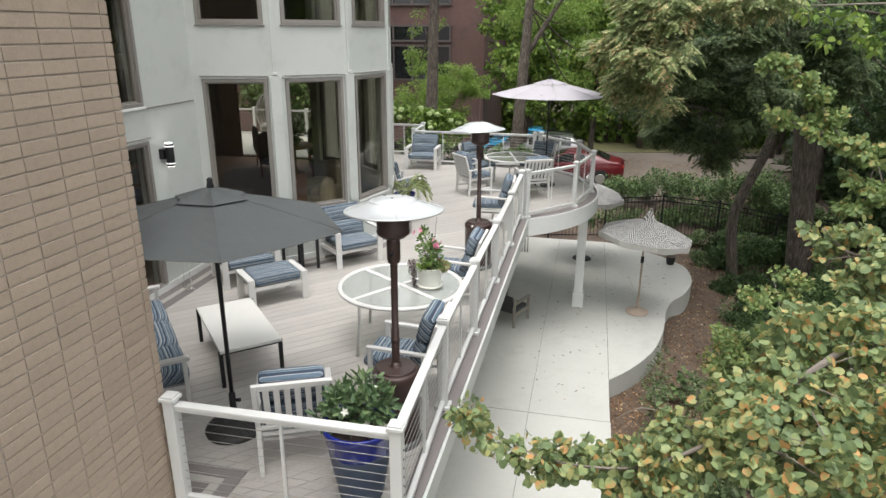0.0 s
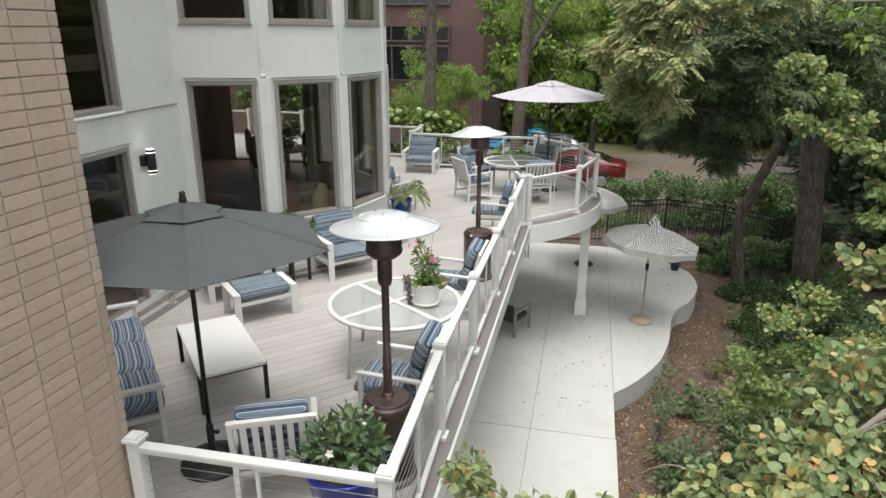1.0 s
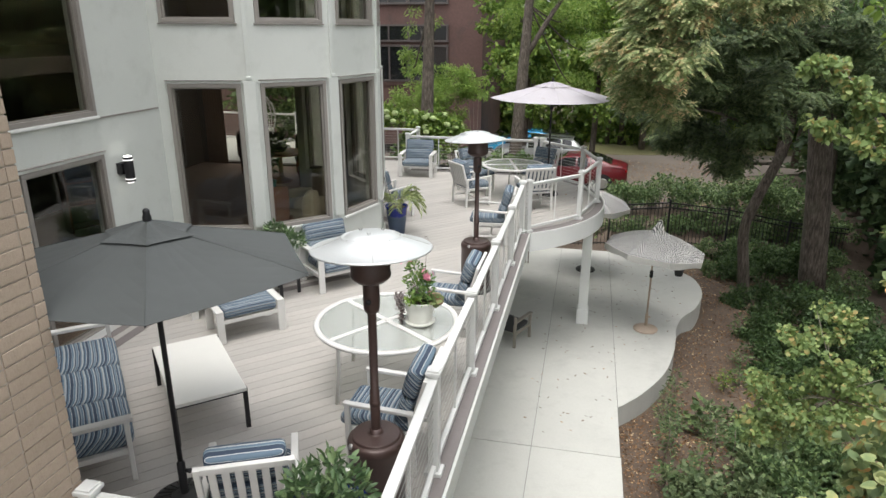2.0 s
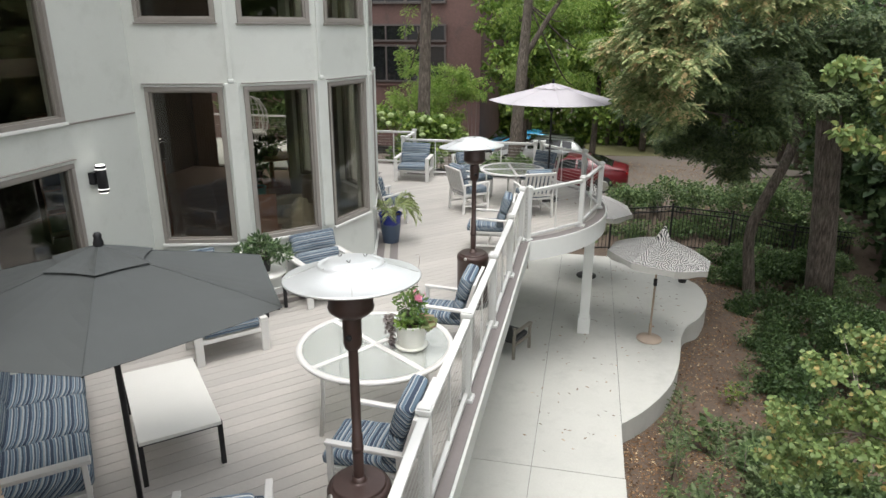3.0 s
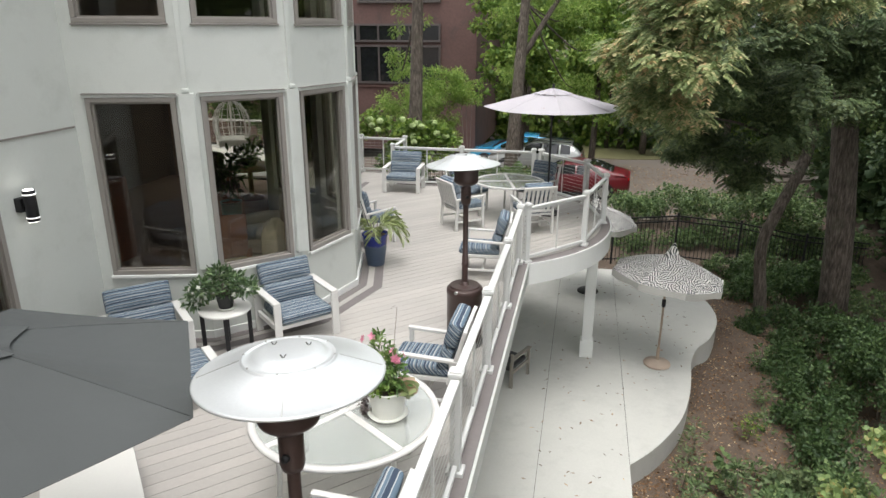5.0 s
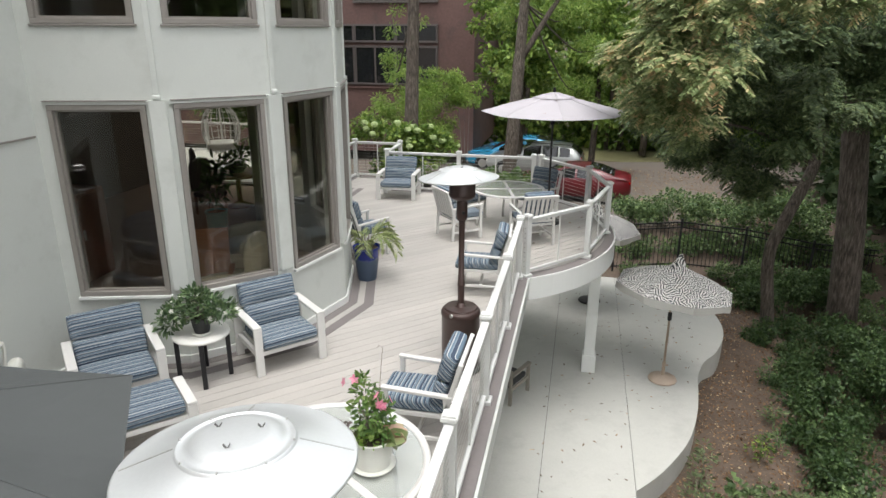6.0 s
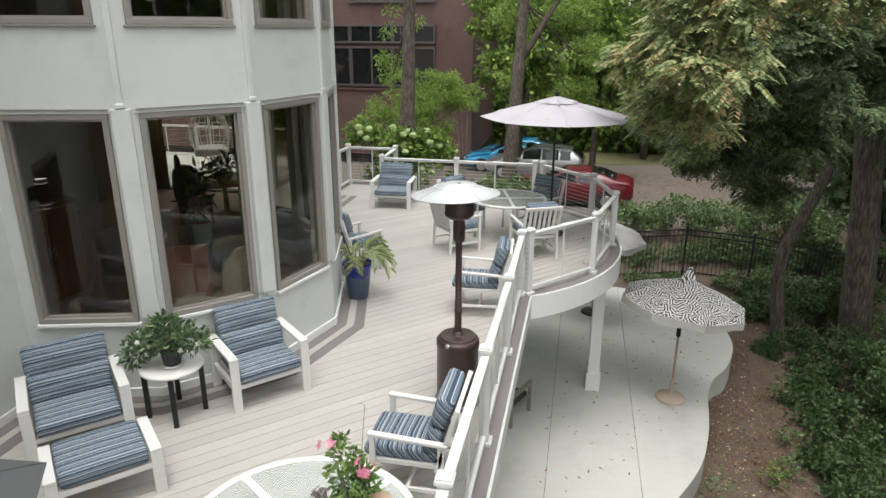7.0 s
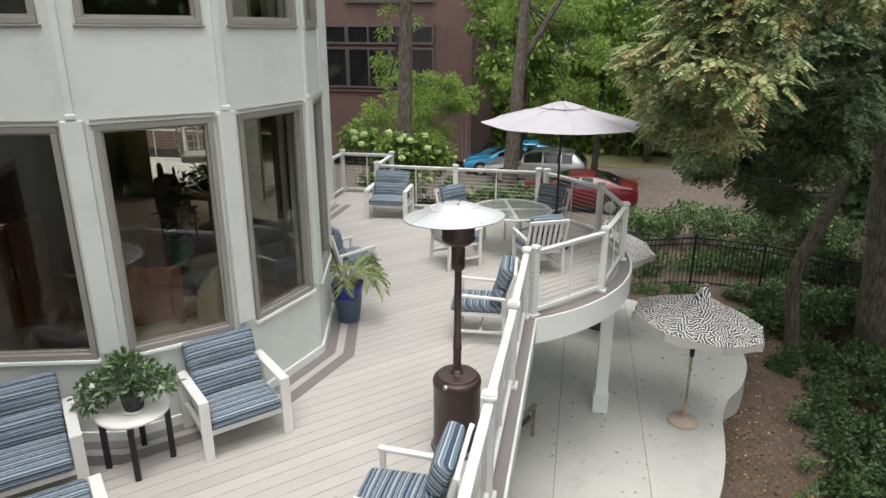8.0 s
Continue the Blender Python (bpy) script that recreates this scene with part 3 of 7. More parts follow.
def cut_piece(outline, planes, z0, z1):
    """The part of a flat shape inside all planes (point, normal out), with thickness; None if nothing is left."""
    bm = bmesh.new()
    f = bm.faces.new([bm.verts.new((x, y, 0)) for x, y in outline])
    bmesh.ops.triangulate(bm, faces=[f])
    for co, no in planes:
        bmesh.ops.bisect_plane(bm, geom=bm.verts[:] + bm.edges[:] + bm.faces[:], plane_co=(*co, 0), plane_no=(*no, 0), clear_outer=True)
        if not bm.faces:
            bm.free()
            return None
    bmesh.ops.dissolve_limit(bm, angle_limit=0.02, verts=bm.verts, edges=bm.edges)
    top = bm.faces[:]
    for v in bm.verts:
        v.co.z = z1
    ext = bmesh.ops.extrude_face_region(bm, geom=top)
    for g in ext["geom"]:
        if isinstance(g, bmesh.types.BMVert):
            g.co.z = z0
    bmesh.ops.recalc_face_normals(bm, faces=bm.faces)
    return bm


# ---- lower patio ----
PATIO = -2.96
SLAB_EDGE = curve_through([(1.9, 8.17), (2.38, 8.80), (2.86, 9.70), (3.12, 10.6), (3.25, 11.35), (3.34, 12.0), (3.55, 12.65), (3.92, 13.27), (4.23, 14.3), (4.2, 15.3), (3.92, 15.85), (3.3, 16.55), (2.1, 17.3)], 5)
patio = tagged(part("pavement", prism(bmesh.new(), [(-2.28, -8.9), (1.88, -8.9), (1.88, 8.2), (2.6, 9.8), (2.9, 11.5), (3.8, 13.6), (3.8, 15.6), (2.0, 17.2), (-2.28, 17.2)], -3.6, PATIO - 0.03), GAP),
               "pale concrete patio with tooled joints and a wavy raised edge", "patio", kind="structure")

# ---- deck ----
ARC_C, ARC_R = (-1.72, 11.68), 3.16


def arc(r, x_end=0.06, n=28):
    a = math.acos(min(1, (x_end - ARC_C[0]) / r))
    return [(ARC_C[0] + r * math.cos(t), ARC_C[1] + r * math.sin(t)) for t in np.linspace(-a, a, n)]


DECK_EDGE = [(-1.87, -0.13), (0.06, -0.13)] + arc(ARC_R) + [(-3.61, 14.32), (-3.61, 15.54), (-5.05, 15.54), (-5.05, 14.2)]
BAY = [(-4.66, 0.03), (-4.66, 5.2), (-3.48, 5.53), (-2.64, 6.40), (-2.35, 7.56), (-2.68, 8.75), (-3.54, 9.62), (-4.70, 9.95), (-4.70, 14.2)]
DECK = DECK_EDGE + BAY[::-1] + [(-1.87, 0.03)]
deck = tagged(part("deck_floor", prism(bmesh.new(), DECK, -0.22, -0.028), GAP), "greige composite deck laid in diagonal boards with a dark border", "deck", kind="structure")
# unseen white sheet, added to bounce light onto the patio below
part("bounce_panel", prism(bmesh.new(), DECK, -0.234, -0.224), PANEL, deck, "unseen white underside, added to bounce light")
skirt = offset_line(DECK_EDGE, 0.028)
part("fascia", band(bmesh.new(), DECK_EDGE[:3], skirt[:3], -0.245, -0.004), PANEL, deck, "white fascia board")
part("fascia", band(bmesh.new(), DECK_EDGE[2:], skirt[2:], -0.37, -0.004), TRIM, deck, "white curved fascia board")
inner = offset_line(DECK_EDGE, -0.17)
part("edge_board", band(bmesh.new(), inner, offset_line(DECK_EDGE, -0.002), -0.02, 0.005), DARKBOARD, deck, "dark edge board")
for d0, d1, m in ((0.0, 0.15, DARKBOARD), (0.155, 0.245, BOARD), (0.25, 0.385, DARKBOARD)):
    part("border_board", band(bmesh.new(), offset_line(BAY, d0), offset_line(BAY, d1), -0.02, 0.005), m, deck, "border board")
NEAR_END = [(-1.87, -0.105), (-1.87, 0.12), (-4.25, 0.12)]
for d0, d1, m in ((0.0, 0.15, DARKBOARD), (0.155, 0.245, BOARD), (0.25, 0.385, DARKBOARD)):
    part("border_board", band(bmesh.new(), offset_line(NEAR_END, d0), offset_line(NEAR_END, d1), -0.02, 0.0045), m, deck, "border board")


def column(x, y):
    c = thing("support_column", "square white column carrying the curved deck", "column", m=pose(x, y, PATIO))
    part("shaft", bm_box(-0.105, 0.105, -0.105, 0.105, 0.36, 2.62, 0.008), TRIM, c)
    part("base", bm_box(-0.135, 0.135, -0.135, 0.135, 0, 0.38, 0.008), TRIM, c)
    return c


column(1.17, 11.83)
tagged(part("beam", bm_box(-2.2, 1.05, 11.72, 11.94, -0.60, -0.34), TRIM), "white timber beam under the deck", "beam", kind="structure")
tagged(part("wall_under_deck", bm_box(-2.6, -2.32, -9, 17.3, -3.4, -0.28), PANEL), "white wall below the deck", "wall", kind="structure")


# ---- railings ----
def railing(points, label, open_start=False):
    r = thing("railing", label, "railing", "deck railings")
    for k, (x, y) in enumerate(points):
        q = points[min(k + 1, len(points) - 1)] if k + 1 < len(points) else points[k - 1]
        turn = math.degrees(math.atan2(q[1] - y, q[0] - x))
        if k == 0 and open_start:
            continue
        m = pose(x, y, 0, 0, 0, turn)
        p = part("post", bm_box(-0.045, 0.045, -0.045, 0.045, 0.03, 0.955, 0.006, m), RAILW, r)
        cap = bm_box(-0.062, 0.062, -0.062, 0.062, 0.955, 0.985, 0.006, m)
        box(cap, -0.050, 0.050, -0.050, 0.050, 0.985, 1.0, 0.006, m)
        part("cap", cap, RAILW, p)
        if k in (0, len(points) - 1):
            out = m
            for i in range(9):
                z = 0.175 + 0.076 * i
                part("cable_end", tube(bmesh.new(), [out @ Vector((-0.0445, 0, z)), out @ Vector((-0.052, 0, z))], [0.009, 0.006], 6), DULLSTEEL, p)
        part("collar", bm_box(-0.075, 0.075, -0.075, 0.075, 0.005, 0.045, 0.008, m), RAILW, p)
    for (x0, y0), (x1, y1) in zip(points, points[1:]):
        v = Vector((x1 - x0, y1 - y0)).normalized() * 0.045
        a, b = (x0 + v.x, y0 + v.y), (x1 - v.x, y1 - v.y)
        top = beam(bmesh.new(), (*a, 0.915), (*b, 0.915), 0.078, 0.03, 0.008)
        beam(top, (*a, 0.885), (*b, 0.885), 0.05, 0.03)
        part("top_rail", top, RAILW, r)
        part("bottom_rail", beam(bmesh.new(), (*a, 0.085), (*b, 0.085), 0.05, 0.045, 0.006), RAILW, r)
        mx, my = (x0 + x1) / 2, (y0 + y1) / 2
        part("baluster", bm_box(mx - 0.011, mx + 0.011, my - 0.011, my + 0.011, 0.108, 0.872), RAILW, r)
        for i in range(9):
            z = 0.175 + 0.076 * i
            part("cable", tube(bmesh.new(), [(*a, z), (*b, z)], 0.0032, 5, False), STEEL, r, "steel cable" if i == 0 else "")
    return r


WALL_RAIL = "white cable deck railing with capped posts"
railing([(-1.77, 0.015), (0.0, 0.035)], WALL_RAIL + ", by the brick wall")
railing([(0.0, 0.035), (-0.07, 1.86), (-0.07, 3.60), (-0.07, 5.40), (-0.07, 7.22), (-0.09, 9.02)], WALL_RAIL + ", long straight run", True)
railing([(0.02, 9.12), (0.94, 10.22), (1.29, 11.72), (0.93, 13.14), (-0.12, 14.19)], WALL_RAIL + ", round the curve")
railing([(-0.29, 14.21), (-2.00, 14.20), (-3.70, 14.18)], WALL_RAIL + ", at the far end")
railing([(-3.70, 14.18), (-3.73, 15.42), (-4.93, 15.42), (-4.93, 14.30)], WALL_RAIL + ", round the landing", True)


# ---- house ----
def facet_matrix(a, b):
    x = Vector((b[0] - a[0], b[1] - a[1], 0)).normalized()
    y = Vector((-x.y, x.x, 0))
    m = Matrix((x, y, Vector((0, 0, 1)))).transposed().to_4x4()
    m.translation = (a[0], a[1], 0)
    return m, math.hypot(b[0] - a[0], b[1] - a[1])


def wall_with_openings(name, a, b, z0, z1, holes, material, label):
    m, length = facet_matrix(a, b)
    us = sorted({0, length, *[u for h in holes for u in h[:2]]})
    zs = sorted({z0, z1, *[z for h in holes for z in h[2:]]})
    bm = bmesh.new()
    for u0, u1 in zip(us, us[1:]):
        for w0, w1 in zip(zs, zs[1:]):
            if not any(h[0] < (u0 + u1) / 2 < h[1] and h[2] < (w0 + w1) / 2 < h[3] for h in holes):
                box(bm, u0, u1, 0, 0.2, w0, w1)
    bmesh.ops.transform(bm, matrix=m, verts=bm.verts)
    return tagged(part(name, bm, material), label, "wall", kind="structure")


def window(name, a, b, u0, u1, z0, z1, label, sill=True, mullion=False, category="window"):
    m, _ = facet_matrix(a, b)
    w = thing(name, label, category, kind="structure", m=m)
    f = 0.052
    bars = [(u0, u1, z1 - f, z1), (u0, u1, z0, z0 + f), (u0, u0 + f, z0 + f, z1 - f), (u1 - f, u1, z0 + f, z1 - f)]
    if mullion:
        c = (u0 + u1) / 2
        bars.append((c - 0.05, c + 0.05, z0 + f, z1 - f))
    for x0, x1, w0, w1 in bars:
        fr = part("window_frame", bm_box(x0, x1, -0.028, 0.10, w0, w1, 0.006), TAUPE, w)
    bead, lip = bmesh.new(), 0.02
    for x0, x1, w0, w1 in ((u0 + f, u1 - f, z1 - f - lip, z1 - f), (u0 + f, u1 - f, z0 + f, z0 + f + lip), (u0 + f, u0 + f + lip, z0 + f + lip, z1 - f - lip), (u1 - f - lip, u1 - f, z0 + f + lip, z1 - f - lip)):
        box(bead, x0, x1, 0.012, 0.07, w0, w1)
    part("glazing_bead", bead, TAUPE, w)
    pane = part("pane", bm_box(u0 + f + 0.01, u1 - f - 0.01, 0.036, 0.046, z0 + f + 0.01, z1 - f - 0.01), GLASS, w, "dark reflective glass")
    pane.visible_shadow = False
    part("head_trim", bm_box(u0 - 0.035, u1 + 0.035, -0.034, 0.0, z1 + 0.003, z1 + 0.034, 0.004), PANEL, w, "white head trim")
    part("drip_cap", bm_box(u0 - 0.02, u1 + 0.02, -0.05, 0.0, z1 + 0.037, z1 + 0.046, 0.002), TAUPE, w)
    if sill:
        low = z0 < 3
        part("window_sill", bm_box(u0 - 0.02, u1 + 0.02, -0.045 if low else -0.03, 0.02, z0 - (0.036 if low else 0.02), z0 - 0.002, 0.006), TRIM if low else TAUPE, w)
    return w


TOP = 6.6
n_win = 0
for k, (a, b) in enumerate(zip(BAY, BAY[1:])):
    _, length = facet_matrix(a, b)
    holes = []
    if k == 0:
        holes = [(2.75, 3.98, 0.06, 2.17), (2.3, 3.97, 2.63, 4.7)]
    elif k == 7:
        holes = [(1.0, 2.2, 0.9, 2.9), (1.0, 2.2, 3.7, 5.7)]
    else:
        holes = [(0.145, length - 0.115, 0.85, 2.905), (0.145, length - 0.115, 3.675, 5.75)]
    wall_with_openings("wall_%d" % (k + 1), a, b, -0.02, TOP, holes, PANEL, "smooth white panelled house wall with tall windows")
    for h in holes:
        n_win += 1
        if k == 0 and h[2] < 1:
            window("door_1", a, b, *h, "taupe-framed glass patio door, closed", sill=False, mullion=False, category="door")
        else:
            window("window_%d" % n_win, a, b, *h, "tall taupe-framed window with dark reflective glass")
for k, (x, y) in enumerate(BAY[1:8]):
    a, b = BAY[k], BAY[k + 2]
    m = pose(x, y, 0, 0, 0, math.degrees(math.atan2(b[1] - a[1], b[0] - a[0])))
    bm = bmesh.new()
    box(bm, -0.085, 0.085, -0.035, 0.05, 0.9, 2.95, 0.012, m)
    box(bm, -0.030, 0.030, -0.020, 0.03, 2.95, TOP, 0.008, m)
    if k not in (0, 6):
        tagged(part("pilaster", bm, PANEL), "white pilaster between two bay windows", "trim", kind="structure")
        box_bm = bm_box(-0.042, 0.042, -0.045, 0.0, 2.955, 3.0, 0.012, m)
        tagged(part("trim", box_bm, PANEL), "white bracket at the foot of a seam cover", "trim", kind="structure")
    else:
        bm.free()
base_line = BAY[1:]
tagged(part("baseboard", band(bmesh.new(), offset_line(BAY, 0.002), offset_line(BAY, 0.03), 0.006, 0.10), TRIM), "white skirting board along the house wall", "trim", kind="structure")
tagged(part("trim_seam", bm_box(-4.66, -4.648, 3.99, 5.17, 2.585, 2.605), TAUPE), "thin metal seam between wall panels", "trim", kind="structure")
HOUSE = BAY + [(-13, 14.2), (-13, 0.03)]
tagged(part("roof", prism(bmesh.new(), offset_line(BAY, 0.15) + [(-13, 14.2), (-13, 0.03)], TOP, TOP + 0.25), TRIM), "flat white roof edge", "roof", kind="structure")
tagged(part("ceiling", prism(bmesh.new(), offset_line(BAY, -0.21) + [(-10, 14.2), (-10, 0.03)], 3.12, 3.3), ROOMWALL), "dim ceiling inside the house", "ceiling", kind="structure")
tagged(part("room_floor", prism(bmesh.new(), offset_line(BAY, -0.21) + [(-10, 14.2), (-10, 0.03)], -0.02, 0.02), ROOMFLOOR), "brown carpeted floor inside the house", "floor", kind="structure")
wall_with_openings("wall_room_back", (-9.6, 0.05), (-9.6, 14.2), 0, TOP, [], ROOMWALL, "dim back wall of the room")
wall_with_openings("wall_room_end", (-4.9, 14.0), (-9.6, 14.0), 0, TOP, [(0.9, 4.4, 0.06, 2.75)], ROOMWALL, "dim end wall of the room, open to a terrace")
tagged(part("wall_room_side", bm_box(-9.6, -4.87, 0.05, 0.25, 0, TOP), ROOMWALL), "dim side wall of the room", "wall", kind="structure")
tagged(part("terrace_floor", bm_box(-13, -6.5, 14.22, 18.2, -0.2, 0.0), CONCRETE), "pale terrace floor behind the house", "floor", kind="structure")
railing([(-12.6, 17.9), (-10.6, 17.9), (-8.6, 17.9), (-6.7, 17.9)], WALL_RAIL + ", along the back terrace")

# ---- brick building ----
BX = -1.85
tagged(part("wall_brick_core", bm_box(-6.5, BX - 0.008, -14, 0.056, -3.4, 8.0), MORTAR), "mortar bed of the tan brick building", "wall", kind="structure")


# ---- far brick building ----
def far_building():
    h = thing("brick_building", "dark red brick building with bands of dark windows, behind trees", "building")
    bm = bmesh.new()
    box(bm, -30, -4.8, 33.2, 45, -2.6, 9)
    part("wall", bm, REDBRICK, h)
    part("roof", bm_box(-30.3, -4.6, 33.0, 45, 9, 9.3), TAUPE, h)
    for x0, x1, z0, z1 in ((-11.0, -8.9, 1.0, 2.75), (-8.8, -6.7, 1.0, 2.75), (-11.0, -8.9, 3.1, 3.8), (-8.8, -6.7, 3.1, 3.8), (-13.4, -11.1, 1.0, 2.75), (-13.4, -11.1, 3.1, 3.8), (-11.0, -8.9, 5.0, 6.8), (-8.8, -6.7, 5.0, 6.8)):
        w = part("window", bm_box(x0, x1, 33.12, 33.24, z0, z1), CARGLASS, h, "dark window")
        fr = bmesh.new()
        box(fr, x0 - 0.05, x1 + 0.05, 33.06, 33.2, z0 - 0.1, z0)
        box(fr, x0 - 0.05, x1 + 0.05, 33.06, 33.2, z1, z1 + 0.1)
        for x in (x0, (x0 + x1) / 2, x1):
            box(fr, x - 0.04, x + 0.04, 33.07, 33.2, z0, z1)
        part("frame", fr, DARKFRAME, w)
    part("ledge", bm_box(-30, -4.7, 33.1, 33.2, 0.72, 0.82), REDBRICK, h, "brick ledge")
    return h


far_building()


# ---- furniture ----
def face(dx, dy):
    """The turn, in degrees, of a seat that faces that way."""
    return math.degrees(math.atan2(dx, -dy))


def lounge_frame(c, w, d, seat_back=True):
    """Broad flat arms on board legs, all white; the seat faces -y."""
    for s in (-1, 1):
        x = s * (w / 2 - 0.04)
        part("arm", bm_box(x - 0.045, x + 0.045, -d / 2, d / 2 - 0.02, 0.555, 0.59, 0.008), WHITEMETAL, c)
        part("leg", bm_box(x - 0.045, x + 0.045, -d / 2, -d / 2 + 0.035, 0, 0.555, 0.006), WHITEMETAL, c)
        part("leg", bm_box(x - 0.045, x + 0.045, d / 2 - 0.07, d / 2 - 0.03, 0, 0.555, 0.006), WHITEMETAL, c)
        part("side_rail", bm_box(x - 0.02, x + 0.02, -d / 2 + 0.035, d / 2 - 0.07, 0.22, 0.28, 0.004), WHITEMETAL, c)
    part("seat_frame", bm_box(-w / 2 + 0.085, w / 2 - 0.085, -d / 2 + 0.02, d / 2 - 0.06, 0.235, 0.285, 0.006), WHITEMETAL, c)


def slab_cushion(c, s, m):
    """A flat squared cushion that stands on edge, stuffed fuller in its middle."""
    t = pose(c[0], c[1], c[2], 90)
    return puff(bmesh.new(), (0, 0, 0), (s[0], s[2], s[1]), m @ t, 0.13)


def lounge_chair(x, y, turn, label, w=0.82, d=0.72):
    c = thing("lounge_chair", label, "lounge chair", "deep-seated lounge chairs", m=pose(x, y, 0, 0, 0, turn))
    lounge_frame(c, w, d)
    back = bmesh.new()
    lean = pose(0, d / 2 - 0.20, 0.30, -13)
    for k in range(5):
        u = -w / 2 + 0.14 + k * (w - 0.28) / 4
        box(back, u - 0.03, u + 0.03, 0.05, 0.07, 0.0, 0.48, 0, lean)
    box(back, -w / 2 + 0.09, w / 2 - 0.09, 0.045, 0.08, 0.46, 0.53, 0.006, lean)
    part("backrest_frame", back, WHITEMETAL, c)
    part("seat_cushion", puff(bmesh.new(), (0, -0.06, 0.352), (w / 2 - 0.088, d / 2 - 0.045, 0.062), None, 0.12), STRIPE, c, "blue striped seat cushion")
    part("back_cushion", slab_cushion((0, -0.045, 0.205), (w / 2 - 0.088, 0.08, 0.130), lean), STRIPE, c, "blue striped back cushion")
    part("head_cushion", slab_cushion((0, 0.008, 0.462), (w / 2 - 0.080, 0.075, 0.132), lean @ pose(0, 0, 0, -4)), STRIPE, c, "blue striped upper cushion")
    return c


def ottoman(x, y, turn):
    c = thing("ottoman", "white-framed ottoman with a blue striped cushion", "ottoman", m=pose(x, y, 0, 0, 0, turn))
    w, d = 0.84, 0.56
    for s in (-1, 1):
        u = s * (w / 2 - 0.045)
        part("arm", bm_box(u - 0.045, u + 0.045, -d / 2, d / 2, 0.385, 0.42, 0.008), WHITEMETAL, c)
        for v in (-d / 2, d / 2 - 0.035):
            part("leg", bm_box(u - 0.045, u + 0.045, v, v + 0.035, 0, 0.385, 0.006), WHITEMETAL, c)
    part("seat_frame", bm_box(-w / 2 + 0.09, w / 2 - 0.09, -d / 2 + 0.01, d / 2 - 0.01, 0.25, 0.30, 0.006), WHITEMETAL, c)
    part("cushion", puff(bmesh.new(), (0, 0, 0.375), (w / 2 - 0.095, d / 2 - 0.0, 0.065), None, 0.12), STRIPE, c, "blue striped cushion")
    return c


def patio_chair(x, y, turn, label, cushion_back=True, slats=False):
    """Slim white aluminium dining chair; faces -y."""
    c = thing("dining_chair", label, "chair", "white dining chairs", m=pose(x, y, 0, 0, 0, turn))
    w, d = 0.64, 0.60
    lean = pose(0, d / 2 - 0.08, 0.36, -16)
    for s in (-1, 1):
        u = s * (w / 2 - 0.02)
        part("front_leg", bm_box(u - 0.02, u + 0.02, -d / 2, -d / 2 + 0.045, 0, 0.62, 0.005), WHITEMETAL, c)
        leg = beam(bmesh.new(), (u, d / 2 + 0.0, 0), (u, d / 2 - 0.03, 0.61), 0.04, 0.045, 0.005, (0, 1, 0))
        part("back_leg", leg, WHITEMETAL, c)
        part("back_post", bm_box(u - 0.02, u + 0.02, 0.0, 0.04, 0, 0.60, 0.005, lean), WHITEMETAL, c)
        part("arm", beam(bmesh.new(), (u, -d / 2 - 0.01, 0.635), (u, d / 2 + 0.03, 0.60), 0.055, 0.03, 0.008), WHITEMETAL, c)
    part("seat_frame", bm_box(-w / 2 + 0.04, w / 2 - 0.04, -d / 2 + 0.01, d / 2 - 0.05, 0.36, 0.40, 0.005), WHITEMETAL, c)
    for s in (-1, 1):
        u = s * (w / 2 - 0.02)
        part("side_stretcher", bm_box(u - 0.012, u + 0.012, -d / 2 + 0.04, d / 2 - 0.03, 0.15, 0.185, 0.004), WHITEMETAL, c)
    part("stretcher", bm_box(-w / 2 + 0.03, w / 2 - 0.03, -0.015, 0.015, 0.152, 0.183, 0.004), WHITEMETAL, c)
    part("top_bar", bm_box(-w / 2 + 0.03, w / 2 - 0.03, 0.0, 0.035, 0.54, 0.60, 0.008, lean), WHITEMETAL, c)
    part("low_bar", bm_box(-w / 2 + 0.03, w / 2 - 0.03, 0.005, 0.03, 0.08, 0.12, 0.004, lean), WHITEMETAL, c)
    for k in range(6 if slats else 4):
        n = 5 if slats else 3
        u = (k / n - 0.5) * (w - 0.22)
        part("slat", bm_box(u - 0.024, u + 0.024, 0.008, 0.024, 0.12, 0.54, 0, lean), WHITEMETAL, c)
    part("seat_cushion", puff(bmesh.new(), (0, -0.055, 0.445), (w / 2 - 0.05, d / 2 + 0.015, 0.048), None, 0.13), STRIPE, c, "blue striped seat cushion")
    if cushion_back:
        part("back_cushion", slab_cushion((0, -0.085, 0.20), (w / 2 - 0.055, 0.062, 0.14), lean), STRIPE, c, "blue striped back cushion")
        part("head_cushion", slab_cushion((0, -0.085, 0.485), (w / 2 - 0.055, 0.068, 0.13), lean), STRIPE, c, "blue striped back cushion")
    return c


